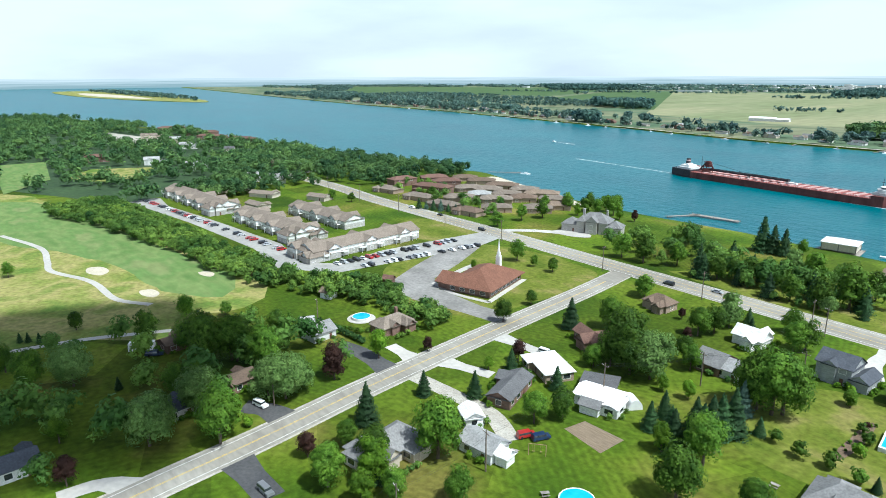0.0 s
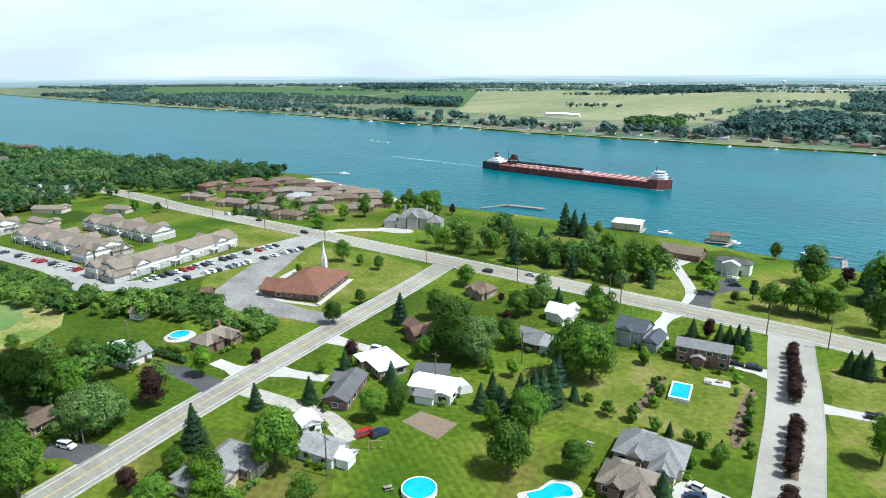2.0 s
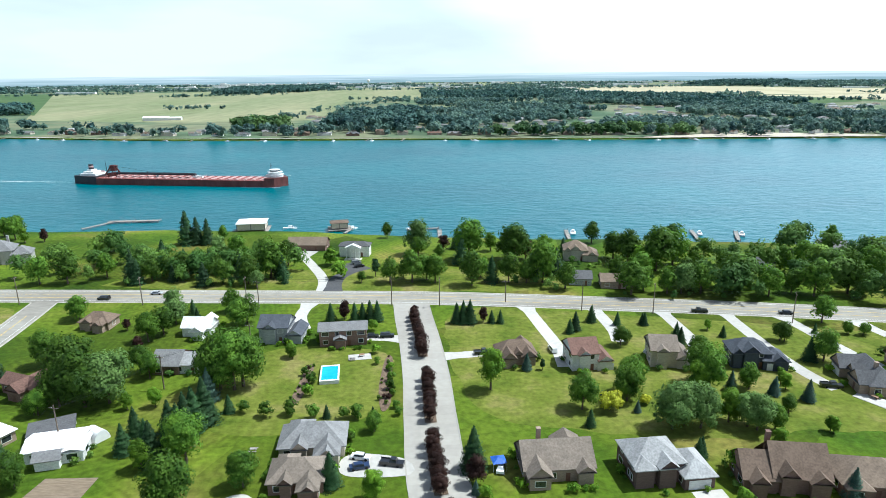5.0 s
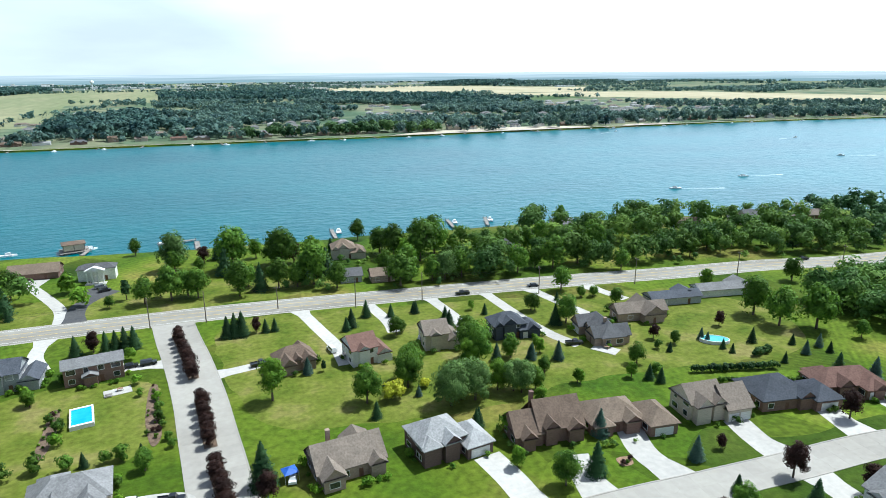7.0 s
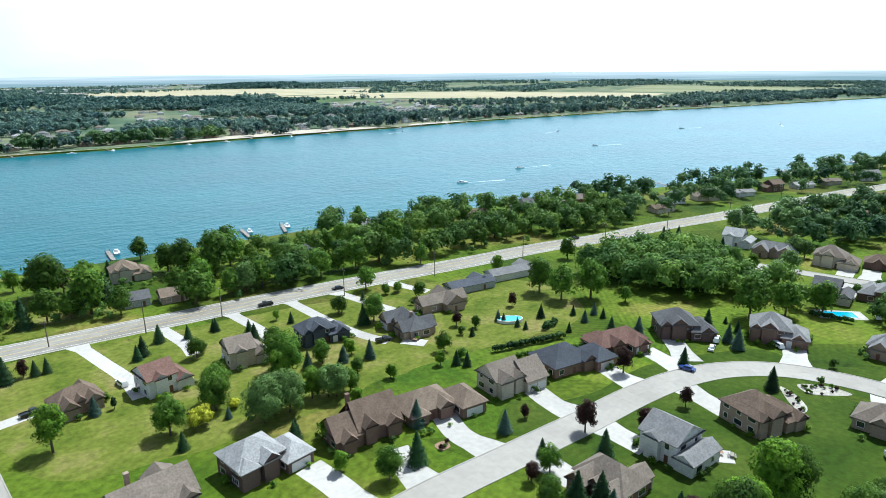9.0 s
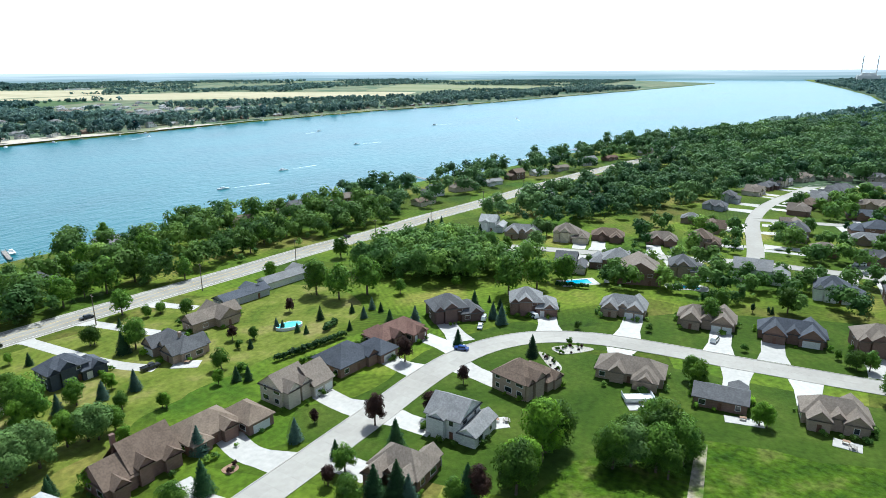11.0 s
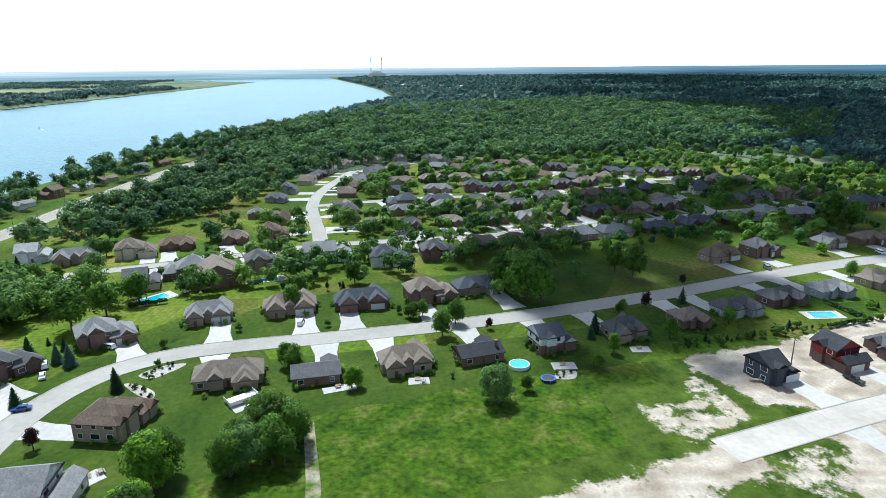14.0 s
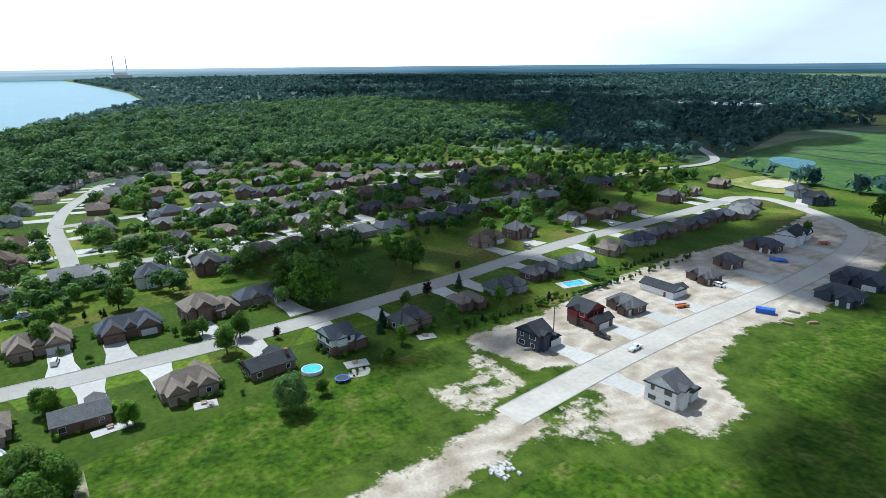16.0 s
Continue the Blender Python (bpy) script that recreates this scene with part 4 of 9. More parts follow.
def grove(outline, count, low, high, kinds, seed, apart=4.0):
    """Single trees, mixed in kind, spread over a plot."""
    rng = np.random.default_rng(seed)
    for x, y in scatter(outline, count, rng, apart):
        tree(kinds[int(rng.integers(0, len(kinds)))], float(x), float(y), float(rng.uniform(low, high)), float(rng.uniform(0.95, 1.25)))

# ---- houses ----
for key, (r, g, b) in {"taupe": (0.215, 0.176, 0.140), "brown": (0.165, 0.118, 0.086), "slate": (0.085, 0.092, 0.108), "grey": (0.23, 0.225, 0.22), "black": (0.045, 0.047, 0.052),
                       "redbrown": (0.170, 0.098, 0.076), "tan": (0.235, 0.178, 0.130), "pale": (0.38, 0.375, 0.365), "white": (0.85, 0.84, 0.82), "charcoal": (0.12, 0.118, 0.12), "church": (0.20, 0.095, 0.062)}.items():
    shade("roof_" + key, [(r * 0.80, g * 0.80, b * 0.80), (r * 0.92, g * 0.92, b * 0.92), (r * 1.02, g * 1.02, b * 1.02)], scale=2.5, rough=0.9, fine=0.20, fine_scale=2.2, bump=0.03, bump_scale=3.0, each=0.12, gloss=0.25)
for key, (r, g, b) in {"brick": (0.20, 0.125, 0.098), "tanbrick": (0.33, 0.25, 0.19), "darkbrick": (0.13, 0.085, 0.075), "siding": (0.72, 0.71, 0.68), "cream": (0.55, 0.48, 0.38), "greysiding": (0.36, 0.37, 0.37),
                       "navy": (0.055, 0.065, 0.085), "redsiding": (0.20, 0.035, 0.03), "stone": (0.42, 0.40, 0.37)}.items():
    shade("wall_" + key, [(r * 0.85, g * 0.85, b * 0.85), (r * 1.1, g * 1.1, b * 1.1)], scale=0.8, rough=0.88, fine=0.12, fine_scale=5.0, bump=0.015, bump_scale=6.0, each=0.1, stretch=(1, 1, 3), gloss=0.3)
shade("trim", [(0.66, 0.65, 0.62), (0.78, 0.77, 0.74)], scale=1.2, rough=0.6, fine=0.05, fine_scale=3)
shade("garage_door", [(0.62, 0.61, 0.58), (0.72, 0.71, 0.68)], scale=1.0, rough=0.6, stretch=(1, 1, 4), fine=0.06, fine_scale=3)
shade("door_wood", [(0.10, 0.045, 0.03), (0.16, 0.075, 0.05)], scale=0.5, rough=0.5)
shade("window_glass", [(0.018, 0.022, 0.026), (0.045, 0.052, 0.058)], scale=0.7, rough=0.08, gloss=0.8)
shade("deck_wood", [(0.22, 0.13, 0.08), (0.33, 0.21, 0.13)], scale=0.8, rough=0.85, stretch=(4, 1, 1), fine=0.2, fine_scale=3)

SHARED = {}


def shared(key, make):
    if key not in SHARED:
        SHARED[key] = make()
    return SHARED[key]


def window_frame(w, h):
    s = Shape()
    t = 0.11
    a, rows = w / 2, []
    for y, grow in ((0.03, t), (-0.06, t), (-0.06, 0.0), (0.01, 0.0)):
        rows += [(-a - grow, y, -grow), (a + grow, y, -grow), (a + grow, y, h + grow), (-a - grow, y, h + grow)]
    s.add(rows, [(4 * k + i, 4 * k + (i + 1) % 4, 4 * k + 4 + (i + 1) % 4, 4 * k + 4 + i) for k in range(3) for i in range(4)])
    return s.mesh("window", "trim")


def window_pane(w, h):
    return Shape().box(-w / 2, w / 2, -0.02, 0.03, 0, h).mesh("pane", "window_glass")


def far_window():
    me = window_frame(1.8, 1.35)
    me.materials.append(MATS["window_glass"])
    bm = bmesh.new()
    bm.from_mesh(me)
    bm.verts.ensure_lookup_table()
    bm.faces.new([bm.verts[i] for i in (12, 13, 14, 15)]).material_index = 1
    bm.to_mesh(me)
    bm.free()
    return me


def garage_panel(w):
    s = Shape()
    for k in range(4):
        s.box(-w / 2, w / 2, -0.05, 0.04, 0.03 + k * 0.55, 0.55 + k * 0.55, 0.02)
    return s.mesh("garage_door", "garage_door")


def roof_block(s, x0, x1, y0, y1, z, style, pitch, over=0.5, fascia=0.2):
    """A hip or gable roof over a rectangle, with eaves. Returns the height of its ridge."""
    x0, x1, y0, y1 = x0 - over, x1 + over, y0 - over, y1 + over
    w, d = x1 - x0, y1 - y0
    along = style == "gx" or (style == "hip" and w >= d)
    rise = pitch * (d if along else w) / 2
    e = z + fascia
    base = [(x0, y0, z), (x1, y0, z), (x1, y1, z), (x0, y1, z), (x0, y0, e), (x1, y0, e), (x1, y1, e), (x0, y1, e)]
    inset = (min(w, d) / 2 if style == "hip" else 0.0)
    if along:
        r = [(x0 + inset, (y0 + y1) / 2, e + rise), (x1 - inset, (y0 + y1) / 2, e + rise)]
        tops = [(4, 5, 9, 8), (6, 7, 8, 9), (5, 6, 9), (7, 4, 8)]
    else:
        r = [((x0 + x1) / 2, y0 + inset, e + rise), ((x0 + x1) / 2, y1 - inset, e + rise)]
        tops = [(5, 6, 9, 8), (7, 4, 8, 9), (4, 5, 8), (6, 7, 9)]
    if style != "hip":
        ends = tops[2:]
        tops = tops[:2]
    else:
        ends = []
    s.add(base + r, [(3, 2, 1, 0), (0, 1, 5, 4), (1, 2, 6, 5), (2, 3, 7, 6), (3, 0, 4, 7)] + tops)
    return e + rise, [[(base + r)[i] for i in f] for f in ends]


def house(x, y, turn, blocks, roof, wall, garage=(), label="", upper=None, chimney=None, gap=3.3, name="house", far=None, door=True, glass=True):
    """A house of rectangular wings. blocks: (x0, x1, y0, y1, wall height, roof style, pitch); garage: (block, side, doors); sides are s n w e."""
    if len(label.split()) < 4:
        label += " on a suburban street"
    home = thing(name, x, y, 0, turn, label, "house", "houses along the streets")
    walls, roofs = Shape(), Shape()
    top = 0
    for x0, x1, y0, y1, h, style, pitch in blocks:
        walls.box(x0, x1, y0, y1, -0.2, h)
        wing = Shape()
        ridge, ends = roof_block(wing, x0, x1, y0, y1, h, style, pitch * (1.08 if math.hypot(x, y) < 330 else 1.0))
        if math.hypot(x, y) < 250:
            part("roof", wing, "roof_" + roof, home)
        else:
            roofs.add(wing.v, wing.f)
        top = max(top, ridge)
        for tri in ends:
            ex, ey = sum(p[0] for p in tri) / 3, sum(p[1] for p in tri) / 3
            if any(o[0] + 0.8 < ex < o[1] - 0.8 and o[2] + 0.8 < ey < o[3] - 0.8 for o in blocks):
                continue      # this end lies inside another wing
            c = Vector(((x0 + x1) / 2, (y0 + y1) / 2, 0))
            pulled = []
            for p in tri:
                q = Vector(p)
                v = q - Vector((c.x, c.y, q.z))
                if style == "gx":
                    v.x *= ((x1 - x0) / 2 + 0.02) / ((x1 - x0) / 2 + 0.5)
                else:
                    v.y *= ((y1 - y0) / 2 + 0.02) / ((y1 - y0) / 2 + 0.5)
                pulled.append((c.x + v.x, c.y + v.y, q.z - 0.06))
            if math.hypot(x, y) > 250 and not upper:
                walls.add(pulled, [(0, 1, 2)])
            else:
                part("gable", Shape().add(pulled, [(0, 1, 2)]), "wall_" + (upper or wall), home)
    part("wall", walls, "wall_" + wall, home)
    if roofs.f:
        part("roof", roofs, "roof_" + roof, home)
    if upper and any(b[4] > 4 for b in blocks):
        band = Shape()
        for x0, x1, y0, y1, h, style, pitch in blocks:
            if h > 4:
                band.box(x0 - 0.03, x1 + 0.03, y0 - 0.03, y1 + 0.03, 2.9, h - 0.01)
        part("upper_storey", band, "wall_" + upper, home)
    for k, side, doors in garage:
        x0, x1, y0, y1 = blocks[k][:4]
        for i in range(doors):
            wide = 4.9 if doors == 1 else 2.9
            off = (i - (doors - 1) / 2) * (wide + 0.5)
            at = {"s": pose((x0 + x1) / 2 + off, y0 - 0.03, 0), "n": pose((x0 + x1) / 2 + off, y1 + 0.03, 0, 0, 0, 180), "e": pose(x1 + 0.03, (y0 + y1) / 2 + off, 0, 0, 0, 90), "w": pose(x0 - 0.03, (y0 + y1) / 2 + off, 0, 0, 0, -90)}[side]
            part("garage_door", shared(("garage", wide), lambda: garage_panel(wide)), "", home, at=at)
    dist = math.hypot(x, y)
    if far is None:
        far = dist > 200
    taken = {(k, side) for k, side, _ in garage}
    doors_left = 1 if door and dist < 700 else 0
    for k, (x0, x1, y0, y1, h, style, pitch) in enumerate(blocks):
        for side, ang, length in (("s", 0, x1 - x0), ("n", 180, x1 - x0), ("e", 90, y1 - y0), ("w", -90, y1 - y0)):
            count = int((length - 1.2) // gap)
            if far is True:
                count = min(count, 2) if side in "sn" else min(count, 1)
                if dist > 320 and side in "ew":
                    count = 0
                if dist > 700 and side != "s":
                    count = 0
            for i in range(count):
                u = (i + 0.5) / count
                px, py = {"s": (x0 + u * (x1 - x0), y0), "n": (x0 + u * (x1 - x0), y1), "e": (x1, y0 + u * (y1 - y0)), "w": (x0, y0 + u * (y1 - y0))}[side]
                ox, oy = {"s": (0, -0.6), "n": (0, 0.6), "e": (0.6, 0), "w": (-0.6, 0)}[side]
                for storey in range(2 if h > 4 else 1):
                    if (k, side) in taken and storey == 0:
                        continue
                    z = 0.85 + 2.75 * storey
                    if any(b[0] - 0.3 < px + ox < b[1] + 0.3 and b[2] - 0.3 < py + oy < b[3] + 0.3 and z < b[4] + 0.6 for j, b in enumerate(blocks) if j != k):
                        continue
                    w, t = ((1.5, 1.35), (2.2, 1.35), (1.1, 1.35))[(i + k + storey) % 3]
                    proud = 0.035 if upper and storey else 0.0
                    at = pose(px + ox / 0.6 * proud, py + oy / 0.6 * proud, z, 0, 0, ang)
                    if doors_left and side == "s" and storey == 0 and i == count // 2:
                        doors_left = 0
                        part("door", shared("door", lambda: Shape().box(-0.5, 0.5, -0.06, 0.04, 0, 2.05, 0.02).mesh("door", "door_wood")), "", home, "dark wooden door", at @ pose(0, 0, -0.85))
                        continue
                    if far:
                        part("window", shared("far_window", far_window), "", home, at=at)
                        continue
                    frame_ob = part("window", shared(("frame", w, t), lambda: window_frame(w, t)), "", home, at=at)
                    part("pane", shared(("pane", w, t), lambda: window_pane(w, t)), "", frame_ob)
    if chimney:
        cx, cy = chimney
        c = Shape().box(cx - 0.45, cx + 0.45, cy - 0.45, cy + 0.45, 0, top + 0.7).box(cx - 0.52, cx + 0.52, cy - 0.52, cy + 0.52, top + 0.7, top + 0.85)
        part("chimney", c, "wall_" + ("brick" if wall in ("siding", "cream") else wall), home)
    return home


def plan(style, w, d):
    """Wings for the common house shapes, centred on the origin."""
    a, b = w / 2, d / 2
    if style == "hip":       # one storey, hipped, with a front and a back wing
        return [(-a, a, -b * 0.55, b * 0.75, 2.8, "hip", 0.62), (a * 0.15, a * 0.85, -b, b * 0.2, 2.75, "hip", 0.62), (-a * 0.8, -a * 0.1, -b * 0.2, b, 2.7, "hip", 0.6), (-a * 0.55, -a * 0.15, -b * 0.72, 0, 3.1, "gy", 0.85), (a * 0.35, a * 0.68, -b * 1.06, -b * 0.4, 2.9, "gy", 0.8)]
    if style == "ranch":
        return [(-a, a, -b * 0.7, b * 0.6, 2.7, "gx", 0.42), (a * 0.3, a * 0.95, -b * 0.2, b, 2.65, "gy", 0.45)]
    if style == "gabled":    # one high storey with several gables
        return [(-a, a, -b * 0.5, b * 0.7, 2.9, "hip", 0.75), (-a * 0.85, -a * 0.2, -b, b * 0.1, 2.9, "gy", 0.85), (a * 0.2, a * 0.9, -b * 0.85, b, 2.85, "gy", 0.75), (-a * 0.15, a * 0.2, -b * 0.7, 0, 3.3, "gy", 0.9)]
    if style == "two":       # two storeys with a garage wing
        return [(-a, a * 0.35, -b * 0.8, b * 0.8, 5.2, "gx", 0.55), (a * 0.35, a, -b * 0.9, b * 0.75, 2.9, "gy", 0.6), (-a * 0.7, -a * 0.2, -b, 0, 5.4, "gy", 0.6)]
    if style == "twohip":
        return [(-a, a * 0.4, -b * 0.8, b * 0.8, 4.7, "hip", 0.66), (a * 0.1, a, -b, b * 0.6, 2.9, "hip", 0.6), (-a * 0.6, -a * 0.1, -b, 0, 5.3, "gy", 0.75), (a * 0.45, a * 0.85, -b * 1.08, -b * 0.3, 2.95, "gy", 0.8), (-a * 0.95, -a * 0.65, -b * 0.9, 0, 4.6, "gy", 0.9)]
    if style == "twolong":
        return [(-a, a, -b * 0.6, b * 0.6, 5.2, "gx", 0.42), (-a * 0.35, a * 0.1, -b, 0, 3.0, "gy", 0.4)]
    if style == "portico":
        return [(-a, a, -b * 0.4, b * 0.8, 5.0, "hip", 0.45), (-a * 0.35, a * 0.35, -b * 0.75, 0, 5.0, "gy", 0.5)]
    if style == "big":
        return [(-a, a, -b, b, 4.6, "gy", 0.5), (-a * 0.6, a * 0.9, -b * 0.2, b * 0.9, 5.4, "hip", 0.55)]
    if style == "cross":
        return [(-a, a, -b * 0.5, b * 0.5, 3.0, "gx", 0.7), (-a * 0.1, a * 0.7, -b, b, 3.0, "gy", 0.7)]
    return [(-a, a, -b, b, 2.7, "gx", 0.5)]

# the houses, street by street
house(19.7, 176.3, 7, plan("gabled", 11.2, 12), "brown", "tanbrick", garage=[(2,"n",1)], label="brown-roofed tan brick house on a corner lawn")
house(40.8, 173.5, 7, plan("two", 11.8, 12), "redbrown", "siding", garage=[(1,"s",1)], label="red-brown roofed two-storey white house")
house(65.2, 174.9, 354, plan("two", 11.1, 12), "taupe", "cream", garage=[(1,"n",1)], label="taupe-roofed two-storey cream house")
house(90.8, 173.3, 354, plan("twohip", 15.6, 10), "slate", "navy", garage=[(1,"s",1)], label="dark slate-roofed house with dark walls")
house(116.7, 161.0, 261, plan("gabled", 17.6, 13), "charcoal", "tanbrick", chimney=(3,0), garage=[(1,"s",1)], label="grey-roofed brick house with a rear terrace")
house(22.8, 120.6, 5, [(-7.5, 7.5, -4, 6, 3.0, "gx", 0.72), (-7, -2.4, -6.6, 0, 3.0, "gy", 0.8), (3.8, 7, -5.6, 0, 3.0, "gy", 0.7), (1, 7, 0, 8.2, 2.8, "gy", 0.6)], "taupe", "tanbrick", chimney=(-3, 4), label="taupe hip-roofed tan brick house")
house(46.0, 120.1, 7, [(-8, 3, -4, 5.5, 4.7, "hip", 0.6), (2, 8.6, -6.8, 3, 2.9, "hip", 0.62), (-3, 0.6, -5.6, 0, 4.7, "gy", 0.75), (-8, -4, -5.2, 0, 4.4, "hip", 0.65)], "pale", "darkbrick", garage=[(1,"s",1)], label="pale grey roofed dark brick house")
house(69.8, 117.0, 354, [(-2.6, 8.4, -4.4, 5.6, 3.5, "gx", 0.92), (-8.6, -2, -4.8, 4.2, 3.0, "gx", 0.8), (-1.4, 1.5, -5.4, 0, 4.4, "gy", 0.95), (-7.4, -4.4, -6.4, 0, 3.1, "gy", 0.9), (4.4, 8.2, -5.6, 0, 3.3, "gy", 0.72)], "brown", "brick", garage=[(0,"e",1)], chimney=(-2, 3), label="steep brown-roofed brick house with dormer gables")
house(90.5, 113.8, 352, [(-10, 4, -3.6, 6.6, 2.9, "hip", 0.58), (3.4, 10.6, -7.6, 3, 2.9, "hip", 0.62), (-1.6, 2, -5.2, 0, 3.2, "gy", 0.7), (-9.6, -5, -5, 0, 2.8, "hip", 0.6)], "tan", "brick", garage=[(1,"s",1)], label="tan hip-roofed brick house")
house(114.0, 110.4, 354, [(-7.4, 2, -3.6, 5, 4.7, "gx", 0.7), (-6.8, -2.8, -5.4, 0, 4.7, "gy", 0.85), (-1.6, 1.4, -4.8, 0, 4.5, "gy", 0.85), (1.4, 8.4, -6.2, 4, 3.2, "gx", 0.75)], "taupe", "cream", garage=[(3,"s",2)], label="taupe-roofed two-storey cream brick house")
house(138.0, 107.6, 350, [(-10.6, 3.6, -5, 7, 3.0, "hip", 0.6), (3, 10.6, -7.6, 2.6, 2.9, "hip", 0.6), (-0.6, 3, -6.2, 0, 3.4, "gy", 0.7)], "slate", "brick", garage=[(1,"s",1)], label="slate-blue hip-roofed brick house")
house(157.5, 106.0, 346, plan("hip", 18.2, 14), "redbrown", "brick", garage=[(1,"s",1)], label="red-brown hip-roofed brick house")
house(183.8, 98.3, 317, plan("twohip", 17.6, 13), "charcoal", "darkbrick", garage=[(1,"e",1)], label="charcoal-roofed two-storey dark brick house")
house(202.6, 75.6, 294, plan("twohip", 16.5, 13), "grey", "brick", garage=[(1,"s",1)], label="grey-roofed two-storey brick house with garage")
house(215.4, 45.8, 275, plan("gabled", 15.3, 13), "grey", "tanbrick", garage=[(2,"s",2)], label="grey-roofed tan brick house with white garage doors")
house(217.3, 18.2, 273, plan("gabled", 18.0, 13), "taupe", "tanbrick", garage=[(2,"s",2)], label="taupe-roofed tan brick house with double garage")
house(217.5, -7.4, 273, plan("gabled", 19.3, 13), "slate", "brick", garage=[(2,"s",1)], label="slate-roofed brick house with white trim")
house(148.1, 57.0, 344, plan("twohip", 15.0, 14), "brown", "tanbrick", garage=[(1,"n",1)], label="brown hip-roofed two-storey tan brick house")
house(166.5, 32.3, 275, plan("hip", 18.3, 14), "taupe", "tanbrick", garage=[(2,"n",1)], label="taupe hip-roofed brick house with a white deck")
house(163.4, 8.3, 273, plan("ranch", 12.8, 13), "charcoal", "brick", garage=[(1,"n",1)], label="charcoal gable-roofed brick ranch house")
house(119.7, 62.4, 268, plan("two", 13.8, 13), "grey", "siding", garage=[(1,"n",1)], label="grey-roofed two-storey house with white siding")
house(97.5, 65.5, 268, plan("gabled", 12.4, 14), "taupe", "brick", garage=[(2,"n",1)], label="taupe-roofed brick house")
house(166.1, -17.4, 275, plan("gabled", 14.7, 13), "taupe", "tanbrick", garage=[(2,"n",1)], label="taupe-roofed tan brick house")
house(167.3, -39.5, 279, plan("ranch", 13.1, 13), "black", "brick", chimney=(5,-2), garage=[(1,"n",1)], label="dark-roofed brick house with a tall chimney")
house(170.6, -63.8, 279, plan("two", 12.0, 11), "slate", "brick", upper="siding", garage=[(1,"n",1)], label="grey-roofed house with white upper storey")
house(174.4, -89.9, 279, plan("gabled", 12.3, 12), "charcoal", "tanbrick", garage=[(2,"n",1)], label="charcoal-roofed brick house with a patio")
house(178.9, -115.6, 279, plan("hip", 10.2, 12), "taupe", "brick", garage=[(2,"n",1)], label="taupe-roofed brick house")
house(184.5, -137.0, 284, plan("hip", 15.6, 12), "charcoal", "greysiding", garage=[(2,"n",1)], label="charcoal-roofed grey house with covered porch")
house(190.8, -159.4, 284, plan("hip", 15.5, 12), "charcoal", "darkbrick", garage=[(2,"n",1)], label="charcoal-roofed dark brick house")
house(194.1, -182.4, 281, plan("hip", 14.8, 12), "grey", "greysiding", garage=[(2,"n",1)], label="grey-roofed house with covered patio")
house(200.5, -208.3, 281, plan("gabled", 11.6, 12), "taupe", "tanbrick", garage=[(2,"n",1)], label="taupe-roofed brick house")
house(204.6, -231.0, 276, plan("hip", 15.2, 12), "slate", "greysiding", garage=[(2,"n",1)], label="slate-roofed grey house")
house(207.0, -250.2, 276, plan("hip", 15.5, 12), "charcoal", "brick", garage=[(2,"n",1)], label="charcoal-roofed brick house")
house(211.1, -278.0, 276, plan("hip", 20.0, 12), "charcoal", "brick", garage=[(2,"n",1)], label="charcoal-roofed brick house")
house(214.9, -305.0, 276, plan("hip", 23.1, 12), "slate", "brick", garage=[(2,"n",1)], label="slate-roofed brick house")
house(223.2, -340.7, 279, plan("hip", 22.5, 12), "charcoal", "brick", garage=[(2,"n",1)], label="charcoal-roofed brick house")
house(140.1, -117.1, 281, plan("two", 9.6, 11), "black", "navy", garage=[(1,"s",1)], label="new black-roofed two-storey house on bare earth")
house(143.6, -142.6, 188, plan("two", 12.5, 11), "black", "darkbrick", upper="redsiding", garage=[(1,"e",1)], label="new dark brick house with red gables on bare earth")
house(146.4, -162.1, 186, plan("hip", 11.9, 11), "charcoal", "darkbrick", garage=[(1,"e",1)], label="new charcoal-roofed brick house on bare earth")
house(151.4, -187.1, 186, plan("ranch", 14.7, 11), "black", "siding", garage=[(1,"e",1)], label="unfinished white-wrapped house with black roof")
house(152.5, -212.2, 186, plan("hip", 11.6, 11), "charcoal", "darkbrick", garage=[(1,"e",1)], label="new charcoal-roofed brick house")
house(159.3, -236.8, 186, plan("hip", 9.9, 11), "charcoal", "brick", garage=[(1,"e",1)], label="new charcoal-roofed brick house")
house(166.6, -272.5, 190, plan("hip", 14.8, 12), "slate", "darkbrick", garage=[(1,"s",1)], label="new slate-roofed brick house")
house(167.3, -297.5, 285, plan("two", 25.1, 11), "black", "siding", garage=[(1,"s",1)], label="new white two-storey house with black roof")
house(95.4, -125.7, 281, plan("two", 10.7, 11), "charcoal", "siding", garage=[(1,"w",1)], label="unfinished white-wrapped two-storey house on bare earth")
house(111.3, -235.2, 186, plan("hip", 14.7, 13), "slate", "navy", garage=[(1,"s",1)], label="navy-roofed new house on a green lawn")
house(116.6, -258.7, 190, plan("gabled", 18.4, 13), "slate", "navy", garage=[(2,"s",1)], label="navy-roofed new house")
house(220.5, -33.1, 279, plan("twohip", 17.8, 13), "taupe", "brick", garage=[(1,"s",1)], label="taupe-roofed two-storey brick house")
house(224.7, -53.1, 279, plan("hip", 18.9, 13), "slate", "tanbrick", garage=[(1,"s",1)], label="slate-roofed brick house with wide garage")
house(243.6, -168.5, 281, plan("gabled", 17.2, 12), "brown", "tanbrick", garage=[(2,"s",1)], label="brown-roofed brick house")
house(246.4, -190.3, 281, plan("twohip", 14.5, 12), "charcoal", "brick", garage=[(1,"s",1)], label="charcoal-roofed two-storey brick house")
